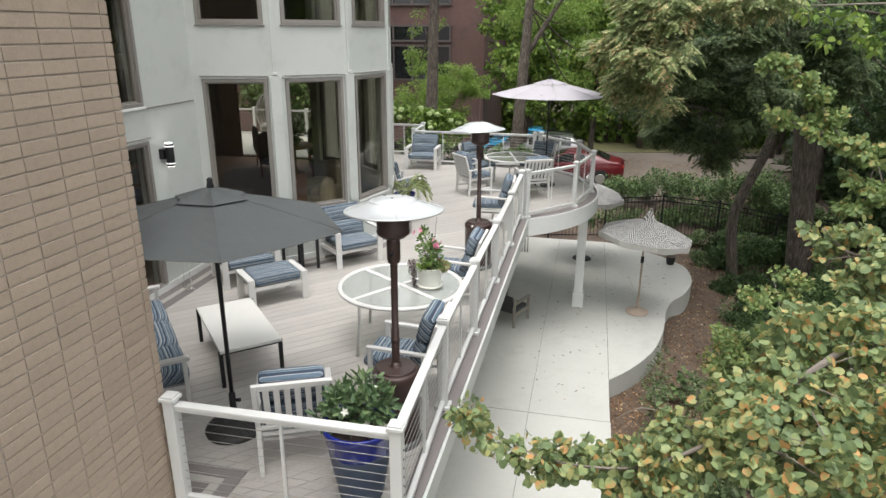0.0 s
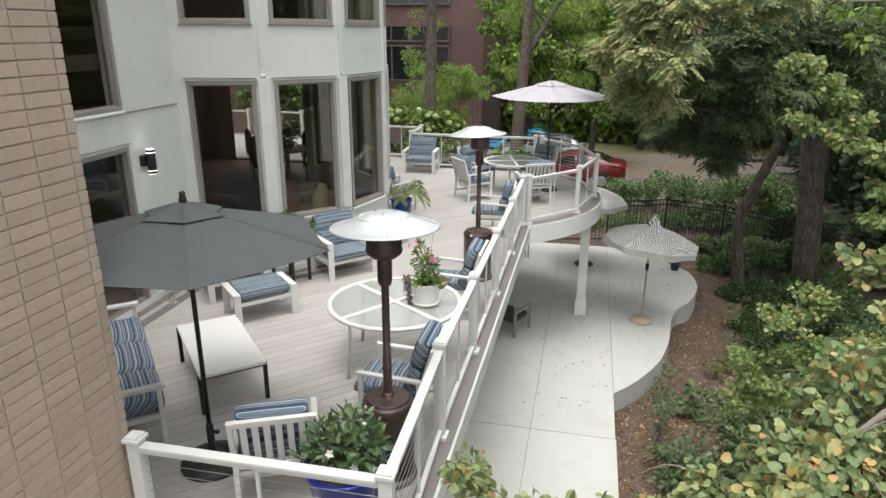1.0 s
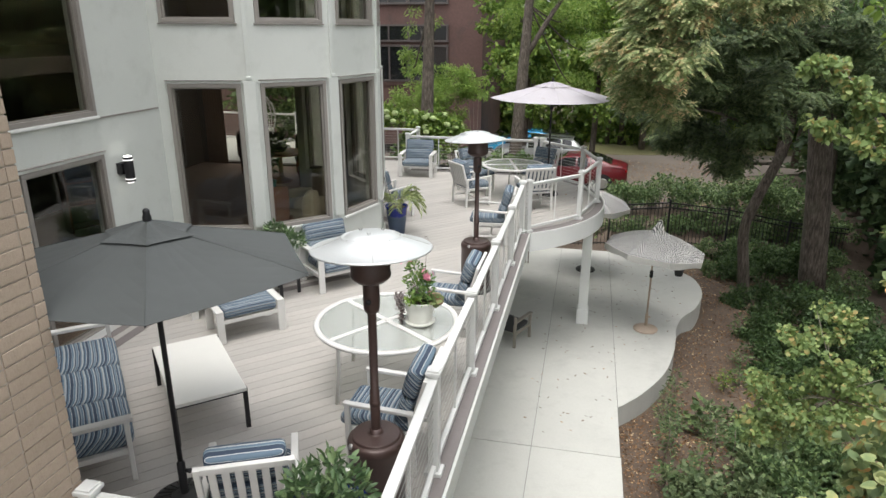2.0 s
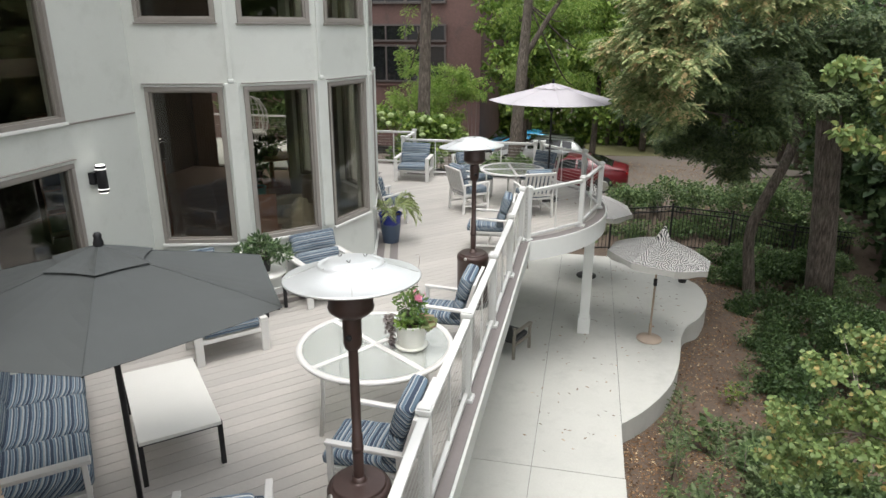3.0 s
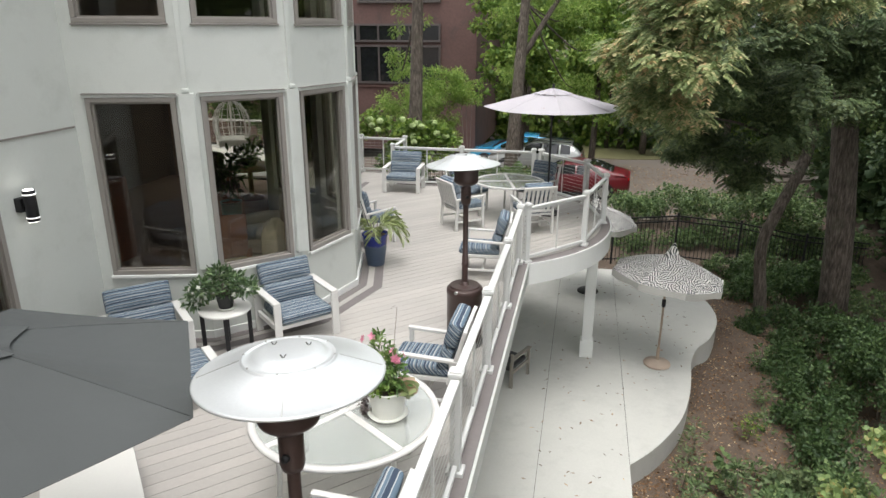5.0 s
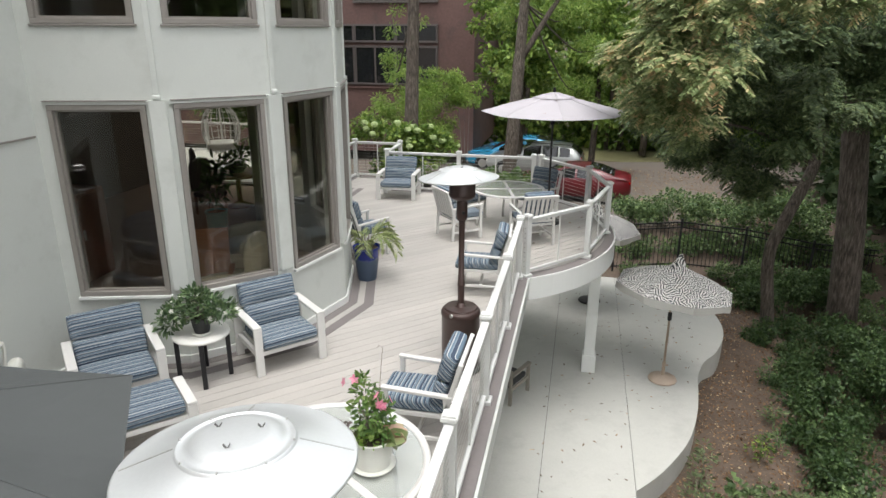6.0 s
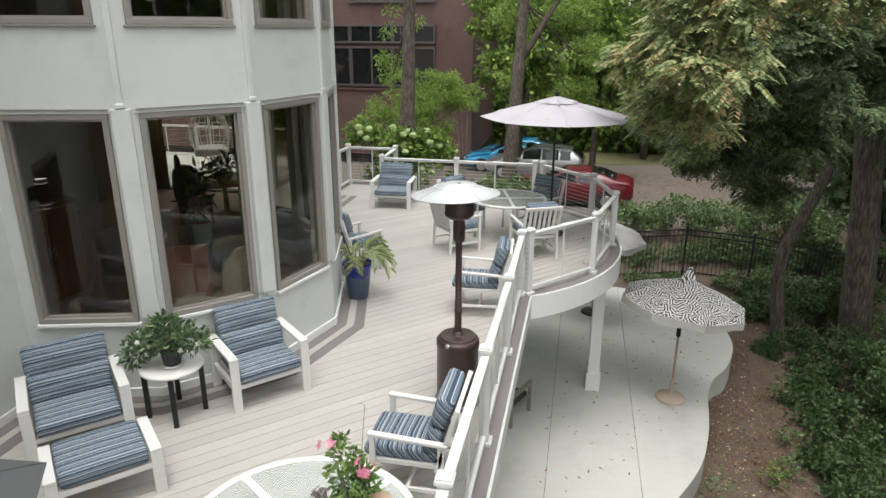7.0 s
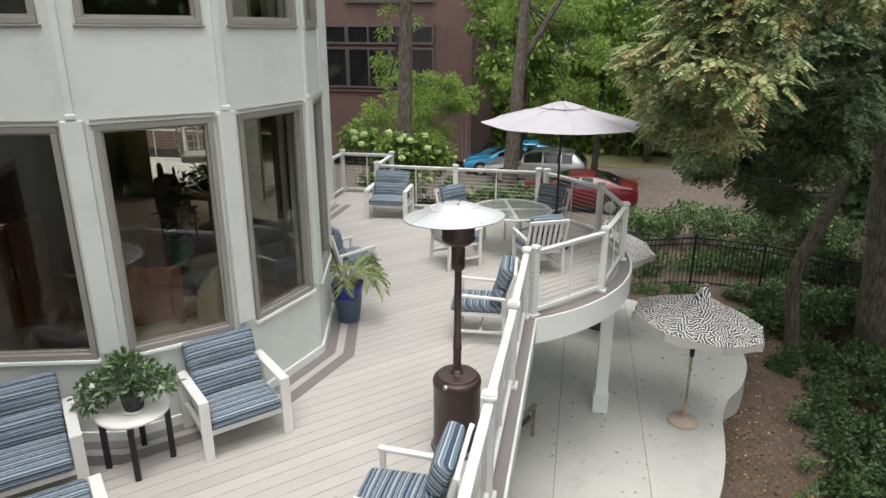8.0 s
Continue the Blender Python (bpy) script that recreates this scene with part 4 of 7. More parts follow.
def sofa(x, y, turn):
    c = thing("sofa", "white-framed outdoor sofa with three blue striped cushions", "sofa", m=pose(x, y, 0, 0, 0, turn))
    w, d = 2.2, 0.82
    lean = pose(0, d / 2 - 0.15, 0.30, -14)
    for s in (-1, 1):
        u = s * (w / 2 - 0.04)
        part("arm", bm_box(u - 0.04, u + 0.04, -d / 2, d / 2, 0.565, 0.60, 0.008), WHITEMETAL, c)
        for v in (-d / 2 + 0.03, d / 2 - 0.07):
            part("leg", bm_box(u - 0.02, u + 0.02, v, v + 0.04, 0, 0.565, 0.005), WHITEMETAL, c)
    part("seat_frame", bm_box(-w / 2 + 0.06, w / 2 - 0.06, -d / 2 + 0.03, d / 2 - 0.05, 0.24, 0.29, 0.006), WHITEMETAL, c)
    part("backrest_frame", bm_box(-w / 2 + 0.06, w / 2 - 0.06, 0.06, 0.09, 0.0, 0.50, 0.006, lean), WHITEMETAL, c)
    for k in (-1, 0, 1):
        part("seat_cushion", puff(bmesh.new(), (k * 0.69, -0.05, 0.37), (0.343, d / 2 - 0.05, 0.08)), STRIPE, c, "blue striped seat cushion")
        part("back_cushion", puff(bmesh.new(), (k * 0.69, -0.02, 0.33), (0.34, 0.085, 0.24), lean), STRIPE, c, "blue striped back cushion")
    return c


lounge_chair(-3.79, 4.72, face(0.71, -0.70), "white lounge chair with blue striped cushions, behind an ottoman", 0.86)
lounge_chair(-2.55, 5.90, face(0.74, -0.67), "white lounge chair with blue striped cushions beside a side table")
lounge_chair(-3.27, 13.62, face(0.05, -1), "white lounge chair with blue striped cushions by the far railing", 0.88)
ottoman(-3.03, 4.09, face(0.72, -0.69))
sofa(-3.48, 1.77, face(0.74, 0.67))
patio_chair(-0.52, 2.07, -90, "white dining chair with blue striped cushions, back to the railing")
patio_chair(-0.55, 4.74, -90, "white dining chair with blue striped cushions, back to the railing")
patio_chair(-0.57, 8.45, -86, "white dining chair with blue striped cushions, back to the railing")
patio_chair(-1.18, 0.86, face(-0.42, 0.91), "white slat-backed dining chair with a blue striped cushion", True, True)
patio_chair(-2.78, 9.66, face(0.62, 0.78), "white dining chair with striped cushions behind a palm planter")
patio_chair(-1.38, 10.98, face(0.77, 0.64), "white slat-backed dining chair at the round glass table", True, True)
patio_chair(-0.05, 10.92, face(-0.45, 0.89), "white slat-backed dining chair at the round glass table", True, True)
patio_chair(-1.50, 12.22, face(0.77, -0.63), "white dining chair with blue striped cushions at the round table")
patio_chair(-0.08, 12.58, face(-0.5, -0.87), "white dining chair with blue striped cushions at the round table")


def round_table(x, y, r, turn, label):
    t = thing("round_table", label, "table", m=pose(x, y, 0, 0, 0, turn))
    ring = lathe(bmesh.new(), [(r - 0.05, 0.70), (r, 0.70), (r + 0.008, 0.715), (r, 0.735), (r - 0.05, 0.735), (r - 0.05, 0.70)], 64)
    part("rim", ring, WHITEMETAL, t, "white metal rim")
    g = part("tabletop", lathe(bmesh.new(), [(0, 0.718), (r - 0.052, 0.718), (r - 0.052, 0.726), (0, 0.726)], 64, smooth=False), TABLEGLASS, t, "obscure glass top")
    for k in range(2):
        a = math.pi / 2 * k
        v = Vector((math.cos(a), math.sin(a), 0)) * (r - 0.05)
        part("crossbar", beam(bmesh.new(), (-v.x, -v.y, 0.7195 - 0.001 * k), (v.x, v.y, 0.7195 - 0.001 * k), 0.055, 0.024), WHITEMETAL, t)
    part("hub", lathe(bmesh.new(), [(0, 0.742), (0.022, 0.742), (0.03, 0.735), (0.03, 0.727), (0, 0.727)], 16), WHITEMETAL, t)
    for k in range(4):
        a = math.pi / 2 * k
        u, v = math.cos(a), math.sin(a)
        part("leg", tube(bmesh.new(), [(u * (r - 0.14), v * (r - 0.14), 0.69), (u * (r - 0.13), v * (r - 0.13), 0.35), (u * (r - 0.09), v * (r - 0.09), 0.0)], 0.02, 10), WHITEMETAL, t)
    return t


round_table(-0.90, 3.235, 0.748, 55, "round patio table with white rim and obscure glass")
round_table(-0.59, 11.88, 0.70, 15, "round glass patio table under a pale umbrella")


def coffee_table():
    t = thing("coffee_table", "low rectangular table with ivory top and black legs", "coffee table", m=pose(-2.605, 2.385, 0, 0, 0, -47.5))
    part("tabletop", bm_box(-0.655, 0.655, -0.325, 0.325, 0.40, 0.435, 0.006), IVORY, t)
    for u in (-0.62, 0.62):
        for v in (-0.315, 0.315):
            part("leg", bm_box(u - 0.02, u + 0.02, v - 0.02, v + 0.02, 0, 0.425, 0.003), BLACKMETAL, t)
    for v in (-0.3, 0.3):
        part("apron", bm_box(-0.6, 0.6, v - 0.012, v + 0.012, 0.365, 0.398), BLACKMETAL, t)
    for u in (-0.6, 0.6):
        part("apron", bm_box(u - 0.012, u + 0.012, -0.3, 0.3, 0.365, 0.398), BLACKMETAL, t)
    return t


coffee_table()


def side_table():
    t = thing("side_table", "round ivory side table on four black legs", "side table", m=pose(-3.13, 5.26, 0, 0, 0, 30))
    part("tabletop", lathe(bmesh.new(), [(0, 0.515), (0.285, 0.515), (0.30, 0.53), (0.29, 0.55), (0, 0.55)], 48), IVORY, t)
    for k in range(4):
        a = math.pi / 2 * k
        u, v = 0.262 * math.cos(a), 0.262 * math.sin(a)
        part("leg", bm_box(u - 0.024, u + 0.024, v - 0.024, v + 0.024, 0, 0.545, 0.005), BLACKMETAL, t)
    part("stretcher", bm_box(-0.25, 0.25, -0.012, 0.012, 0.48, 0.512), BLACKMETAL, t)
    part("stretcher", bm_box(-0.012, 0.012, -0.25, 0.25, 0.44, 0.472), BLACKMETAL, t)
    return t


side_table()


# ---- patio heaters ----
def patio_heater():
    h = thing("patio_heater", "bronze mushroom patio heater with a round aluminium reflector", "patio heater", "patio heaters")
    part("base", lathe(bmesh.new(), [(0, 0), (0.225, 0), (0.235, 0.02), (0.225, 0.05), (0.20, 0.06), (0, 0.06)], 40), DULLSTEEL, h)
    part("tank_housing", lathe(bmesh.new(), [(0.205, 0.06), (0.21, 0.10), (0.21, 0.655), (0.216, 0.665), (0.216, 0.70), (0.208, 0.722), (0.196, 0.733), (0.183, 0.735), (0.180, 0.737), (0.180, 0.750), (0.176, 0.7555), (0.168, 0.757), (0.07, 0.759), (0.055, 0.761), (0.048, 0.770), (0.045, 0.80), (0, 0.80)], 44), BRONZE, h)
    part("badge", lathe(bmesh.new(), [(0, 0.005), (0.022, 0.005), (0.022, 0.0)], 16, (0, 0, 0)), STEEL, h).matrix_basis = pose(-0.145, -0.150, 0.715, 62, 0, -44)
    part("pole", lathe(bmesh.new(), [(0.036, 0.80), (0.036, 1.12), (0.031, 1.125), (0.031, 1.77)], 20), BRONZE, h)
    part("pole_joint", lathe(bmesh.new(), [(0.036, 0.995), (0.04, 1.0), (0.04, 1.03), (0.036, 1.035)], 20), BRONZE, h)
    ctl = lathe(bmesh.new(), [(0.031, 1.73), (0.05, 1.74), (0.058, 1.77), (0.058, 1.93), (0.05, 1.95)], 20)
    part("control_head", ctl, BRONZE, h)
    part("knob", lathe(bmesh.new(), [(0, 0), (0.02, 0), (0.018, 0.02), (0, 0.022)], 14), BLACKMETAL, h).matrix_basis = pose(0, -0.057, 1.83, 90)
    part("burner", lathe(bmesh.new(), [(0.05, 1.95), (0.10, 1.965), (0.135, 1.995), (0.142, 2.02), (0.135, 2.035), (0.138, 2.14), (0.13, 2.155), (0, 2.155)], 36), BRONZE, h)
    part("screen", lathe(bmesh.new(), [(0.125, 2.15), (0.118, 2.225), (0, 2.225)], 36), BLACKMETAL, h)
    ref = [(0.0, 0.118), (0.11, 0.116), (0.145, 0.110), (0.160, 0.098), (0.172, 0.090), (0.196, 0.084), (0.199, 0.090), (0.205, 0.090), (0.208, 0.080), (0.212, 0.077), (0.30, 0.046), (0.405, 0.008), (0.414, 0.010), (0.421, 0.004), (0.419, -0.004), (0.41, -0.004), (0.37, 0.004), (0.20, 0.062), (0.0, 0.09)]
    r = part("reflector", lathe(bmesh.new(), ref, 72), ALUM, h, "dished satin aluminium reflector")
    r.matrix_basis = pose(-0.017, 0.085, 2.170, -3.2, -1.6, 0)
    for k in range(4):
        a = math.pi / 2 * k + 0.35
        part("seam", beam(bmesh.new(), (0.216 * math.cos(a), 0.216 * math.sin(a), 0.0765), (0.404 * math.cos(a), 0.404 * math.sin(a), 0.0095), 0.005, 0.003), STEEL, r)
    for k in range(8):
        a = 2 * math.pi * k / 8 + 0.2
        part("rivet", lathe(bmesh.new(), [(0, 0.008), (0.004, 0.006), (0.005, 0.0)], 8, (0.202 * math.cos(a), 0.202 * math.sin(a), 0.089)), STEEL, r)
    for k in range(3):
        a = 2 * math.pi * k / 3 + 0.7
        u, v = 0.09 * math.cos(a), 0.09 * math.sin(a)
        part("wing_nut", beam(beam(bmesh.new(), (u, v, 0.112), (u + 0.011, v + 0.004, 0.130), 0.008, 0.004), (u, v, 0.112), (u - 0.011, v - 0.004, 0.130), 0.008, 0.004), DULLSTEEL, r)
        part("spacer", tube(bmesh.new(), [(u, v, 2.20), (u - 0.02, v + 0.05, 2.26)], 0.005, 6), STEEL, h)
    return h


heater = patio_heater()
heater.matrix_basis = pose(-0.37, 1.25, 0, 0, 0, 0)
copy_thing(heater, pose(-0.445, 6.06, 0, 0, 0, 25))


# ---- umbrellas ----
def canopy_mesh(r, n, z_top, z_rim, phase, sag=0.05, scallop=0.0, rows=7, dome=1.12):
    """A stretched canopy with ridges along the ribs and cloth that sags between them."""
    bm = bmesh.new()
    sub = 6
    rings = []
    for j in range(rows + 1):
        f = j / rows
        ring = []
        for i in range(n * sub):
            a = phase + 2 * math.pi * i / (n * sub)
            t = (i % sub) / sub
            flat = math.cos(math.pi / n) / math.cos((t - 0.5) * 2 * math.pi / n)
            inward = 4 * t * (1 - t)
            rr = r * f * flat * (1 - scallop * inward * f)
            z = z_top + (z_rim - z_top) * (f ** dome) - sag * inward * math.sin(math.pi * f) * 0.7 - 0.012 * inward * f
            ring.append(bm.verts.new((rr * math.cos(a), rr * math.sin(a), z)))
        rings.append(ring)
    m = n * sub
    for a, b in zip(rings, rings[1:]):
        for k in range(m):
            j = (k + 1) % m
            bm.faces.new((a[k], b[k], b[j], a[j]))
    bmesh.ops.remove_doubles(bm, verts=rings[0], dist=0.001)
    return bm, [v.co.copy() for v in rings[-1]]


def umbrella(label, x, y, z0, height, rim, r, n, phase, cloth, pole_mat, base_mat, base_r, vent=True, valance=None, lean=(0, 0), pole_r=0.02, category="patio umbrella", finial=True, dome=1.12):
    u = thing("patio_umbrella", label, category, m=pose(x, y, z0))
    tilt = pose(0, 0, rim - 0.2, lean[0], lean[1], 0) @ pose(0, 0, -(rim - 0.2))
    bm, edge = canopy_mesh(r, n, height - 0.05, rim, phase, 0.05 if dome < 1.3 else 0.02, dome=dome)
    bmesh.ops.transform(bm, matrix=tilt, verts=bm.verts)
    bmesh.ops.solidify(bm, geom=bm.faces[:], thickness=0.003)
    canopy = part("canopy", bm, cloth, u)
    if vent:
        vm, _ = canopy_mesh(r * 0.29, n, height - 0.01, height - 0.05 + (rim - height) * 0.20 + 0.012, phase, 0.035, 0.17, 5)
        bmesh.ops.transform(vm, matrix=tilt, verts=vm.verts)
        bmesh.ops.solidify(vm, geom=vm.faces[:], thickness=0.003)
        part("vent", vm, cloth, canopy, "wind vent flap")
        for k in range(n):
            a = phase + 2 * math.pi * k / n
            q = [tilt @ Vector((r * f * math.cos(a), r * f * math.sin(a), height - 0.049 + (rim - height + 0.05) * f ** 1.12)) for f in (0.27, 0.45, 0.63, 0.81, 0.985)]
            part("seam", tube(bmesh.new(), q, 0.0022, 6), cloth, canopy)
    if valance:
        ring = bmesh.new()
        hi = [ring.verts.new(tilt @ v) for v in edge]
        lo = [ring.verts.new(tilt @ Vector((v.x * 1.0, v.y * 1.0, v.z - 0.13 - 0.02 * math.sin(i * math.pi / 3)))) for i, v in enumerate(edge)]
        for i in range(len(hi)):
            j = (i + 1) % len(hi)
            ring.faces.new((hi[i], lo[i], lo[j], hi[j]))
        bmesh.ops.solidify(ring, geom=ring.faces[:], thickness=0.004)
        part("valance", ring, valance, canopy, "cream fringed valance")
    for k in range(n):
        a = phase + 2 * math.pi * k / n
        tip = tilt @ Vector((0.985 * r * math.cos(a), 0.985 * r * math.sin(a), rim - 0.012))
        rib = part("rib", tube(bmesh.new(), [tilt @ Vector((0.03 * math.cos(a), 0.03 * math.sin(a), height - 0.085)), tip], 0.007, 6), pole_mat, u)
        mid = tilt @ Vector((0.5 * r * math.cos(a), 0.5 * r * math.sin(a), (height - 0.085 + rim) / 2 - 0.01))
        part("strut", tube(bmesh.new(), [(0, 0, rim - 0.22), mid], 0.005, 5), pole_mat, rib)
    part("pole", tube(bmesh.new(), [(0, 0, 0.03), (0, 0, rim - 0.2), tilt @ Vector((0, 0, height - 0.03))], pole_r, 14), pole_mat, u)
    part("runner", lathe(bmesh.new(), [(pole_r, rim - 0.26), (pole_r + 0.018, rim - 0.25), (pole_r + 0.018, rim - 0.19), (pole_r, rim - 0.18)], 14), pole_mat, u)
    if finial:
        f = lathe(bmesh.new(), [(0.028, height - 0.02), (0.032, height + 0.0), (0.022, height + 0.03), (0.026, height + 0.05), (0.014, height + 0.065), (0, height + 0.068)], 14)
        bmesh.ops.transform(f, matrix=tilt, verts=f.verts)
        part("finial", f, pole_mat, u)
    part("base", lathe(bmesh.new(), [(0, 0), (base_r, 0), (base_r * 1.02, 0.02), (base_r * 0.97, 0.045), (base_r * 0.6, 0.075), (0.06, 0.10), (0.04, 0.11), (0, 0.11)], 40), base_mat, u)
    part("base_tube", lathe(bmesh.new(), [(pole_r + 0.012, 0.08), (pole_r + 0.012, 0.38), (pole_r, 0.40)], 16), pole_mat, u)
    part("clamp_knob", tube(bmesh.new(), [(pole_r, 0, 0.32), (pole_r + 0.06, 0, 0.32)], [0.012, 0.02], 10), pole_mat, u)
    return u


near_umbrella = umbrella("charcoal canvas patio umbrella, open, on a black base", -1.915, 1.055, 0, 2.36, 2.02, 1.155, 6, radians(3.7), GREYCLOTH, BLACKMETAL, RUBBER, 0.27, lean=(-2.3, 0))
for k in range(26):
    a = 2 * math.pi * k / 26
    part("base_ridge", beam(bmesh.new(), (0.10 * math.cos(a), 0.10 * math.sin(a), 0.092), (0.235 * math.cos(a), 0.235 * math.sin(a), 0.058), 0.014, 0.012), RUBBER, near_umbrella)
umbrella("pale lilac canvas umbrella, open, above the far table", 0.17, 12.22, 0, 2.55, 2.18, 1.36, 8, radians(10), LILACCLOTH, BLACKMETAL, RUBBER, 0.25)


def printed_umbrella(x, y, turn, lean, base):
    u = umbrella("black-and-white printed umbrella with a cream fringe on the patio", x, y, PATIO, 2.42, 1.98, 1.11, 8, radians(turn), ZIGZAG, WOODPOLE, base, 0.27, vent=False, valance=WHITECLOTH, lean=lean, pole_r=0.022, finial=False, dome=1.55)
    spike = lathe(bmesh.new(), [(0.17, 2.33), (0.13, 2.41), (0.085, 2.50), (0.05, 2.58), (0.02, 2.63), (0, 2.635)], 16)
    bmesh.ops.transform(spike, matrix=pose(0, 0, 1.78, *lean, 0) @ pose(0, 0, -1.78), verts=spike.verts)
    part("pointed_tip", spike, ZIGZAG, u, "pointed cloth tip")
    part("tilt_joint", lathe(bmesh.new(), [(0.022, 1.28), (0.04, 1.30), (0.04, 1.44), (0.022, 1.46)], 14), BLACKMETAL, u)
    return u


printed_umbrella(2.62, 11.74, 10, (-3, 5.5), STONEBASE)
printed_umbrella(1.20, 15.5, 30, (0, 2), RUBBER)


# ---- planters and plants ----
def pot(name, label, x, y, z, r_top, r_low, h, material, soil=True):
    p = thing(name, label, "planter", m=pose(x, y, z))
    prof = [(0, 0.0), (r_low, 0.0), (r_low * 1.05, 0.02), ((r_low + r_top) * 0.52, h * 0.55), (r_top * 0.97, h * 0.92), (r_top * 1.02, h * 0.95), (r_top * 1.03, h), (r_top * 0.93, h), (r_top * 0.9, h * 0.92), (0, h * 0.92)]
    part("body", lathe(bmesh.new(), prof, 40), material, p)
    part("soil", lathe(bmesh.new(), [(r_top * 0.9, h * 0.925), (0, h * 0.945)], 24), POTSOIL, p)
    return p


def bush(p, centre, balls, n, size, material, stems=12, root=(0, 0, 0.55)):
    at, d = in_balls(stems, balls, 0.3)
    for q in at:
        q = Vector(q)
        mid = (Vector(root) + q) / 2 + Vector((0, 0, 0.03))
        part("stem", tube(bmesh.new(), [root, mid, q], [0.006, 0.004, 0.002], 5), TWIG, p)
    at, d = in_balls(n, balls)
    scatter("foliage", at, d + rng.normal(size=d.shape) * 0.6 + (0, 0, 0.15), size * (0.7 + 0.6 * rng.random(n)), OVAL, material, p)


def blossoms(p, balls, n, size, material, name="blossom"):
    """Five-petalled flowers, each an object."""
    at, d = in_balls(n, balls, 0.08)
    for q, w in zip(at, d):
        w = unit(w + np.array((0, -0.3, 0.5)))
        a = unit(np.cross(w, rng.normal(size=3)))
        b = np.cross(w, a)
        ang = np.arange(5) * 2 * math.pi / 5
        along = np.cos(ang)[:, None] * a + np.sin(ang)[:, None] * b + 0.25 * w
        scatter(name, np.tile(q, (5, 1)), along, size, LEAF, material, p, face=np.tile(w, (5, 1)))


tall_pot = pot("planter", "tall cobalt-glazed planter with a white-flowering shrub", -0.44, 0.46, 0, 0.29, 0.17, 0.68, GLAZE)
crown = [(0, 0, 0.84, 0.26, 0.25, 0.17), (-0.15, -0.05, 0.78, 0.19, 0.17, 0.13), (0.13, 0.0, 0.82, 0.19, 0.19, 0.15), (0.02, 0.10, 0.94, 0.13, 0.13, 0.11)]
bush(tall_pot, None, crown, 680, 0.082, L_GLOSSY, 30, (0, 0, 0.6))
blossoms(tall_pot, crown, 14, 0.034, PETALW)

table_pot = pot("flower_pot", "cream pot with pink mandevilla and trailing succulents", -0.545, 3.24, 0.741, 0.155, 0.115, 0.25, CREAMPOT)
part("saucer", lathe(bmesh.new(), [(0, 0), (0.135, 0), (0.16, 0.025), (0.15, 0.028), (0, 0.02)], 36), CREAMPOT, table_pot)
crown = [(-0.02, 0, 0.40, 0.13, 0.13, 0.14), (-0.05, 0.03, 0.56, 0.085, 0.085, 0.13), (0.06, 0.0, 0.42, 0.07, 0.07, 0.12), (-0.06, 0.0, 0.68, 0.035, 0.035, 0.07), (0.05, -0.02, 0.31, 0.13, 0.12, 0.05)]
bush(table_pot, None, crown, 480, 0.056, L_VINE, 18, (0, 0, 0.22))
blossoms(table_pot, [(-0.13, -0.02, 0.66, 0.05, 0.04, 0.05), (-0.24, -0.02, 0.52, 0.03, 0.03, 0.03), (0.10, -0.04, 0.56, 0.05, 0.04, 0.06), (0.12, -0.06, 0.34, 0.04, 0.03, 0.03)], 11, 0.036, PETALP)
part("tendril", tube(bmesh.new(), [(0.03, 0.03, 0.3), (0.06, 0.04, 0.7), (0.08, 0.04, 0.90), (0.06, 0.03, 0.92), (0.04, 0.03, 0.90)], [0.003, 0.002, 0.0015, 0.0015, 0.001], 5), TWIG, table_pot, "thin curling tendril")
n = 330
fall = rng.random(n) ** 1.5
at = np.column_stack([-0.16 - 0.09 * rng.random(n) * (1 - 0.6 * fall), -0.02 + 0.16 * (rng.random(n) - 0.5) * (1 - 0.6 * fall), 0.30 - 0.38 * fall])
scatter("trailing_stem", at, rng.normal(size=(n, 3)), 0.03, LEAF, L_PURPLE, table_pot)
at, d = in_balls(110, [(-0.02, -0.10, 0.27, 0.10, 0.06, 0.05)])
scatter("succulent", at, d + (0, 0, 0.3), 0.035, LEAF, L_YOUNG, table_pot)
at = np.array([(0.12, -0.03, 0.25)] * 7)
ang = np.linspace(-0.9, 1.5, 7)
scatter("paddle_leaf", at, np.column_stack([np.cos(ang), np.sin(ang) * 0.8, 0.25 + 0.1 * rng.random(7)]), 0.15, HEART, L_SUCC, table_pot)

side_pot = pot("flower_pot", "black pot of white-flowering shrub on the side table", -3.10, 5.24, 0.551, 0.105, 0.075, 0.19, DARKPOT)
part("saucer", lathe(bmesh.new(), [(0, 0), (0.10, 0), (0.12, 0.02), (0.11, 0.022), (0, 0.012)], 30), CREAMPOT, side_pot)
crown = [(0, 0, 0.31, 0.25, 0.24, 0.16), (-0.22, -0.08, 0.24, 0.17, 0.16, 0.13), (0.22, 0.05, 0.27, 0.17, 0.16, 0.11), (-0.05, 0.02, 0.42, 0.13, 0.13, 0.09), (-0.34, -0.12, 0.12, 0.11, 0.1, 0.12)]
bush(side_pot, None, crown, 1050, 0.07, L_GLOSSY, 30, (0, 0, 0.16))
blossoms(side_pot, crown, 30, 0.032, PETALW)

palm_pot = pot("planter", "tall cobalt-glazed planter with a small palm", -2.345, 8.50, 0, 0.205, 0.135, 0.53, PALMGLAZE)


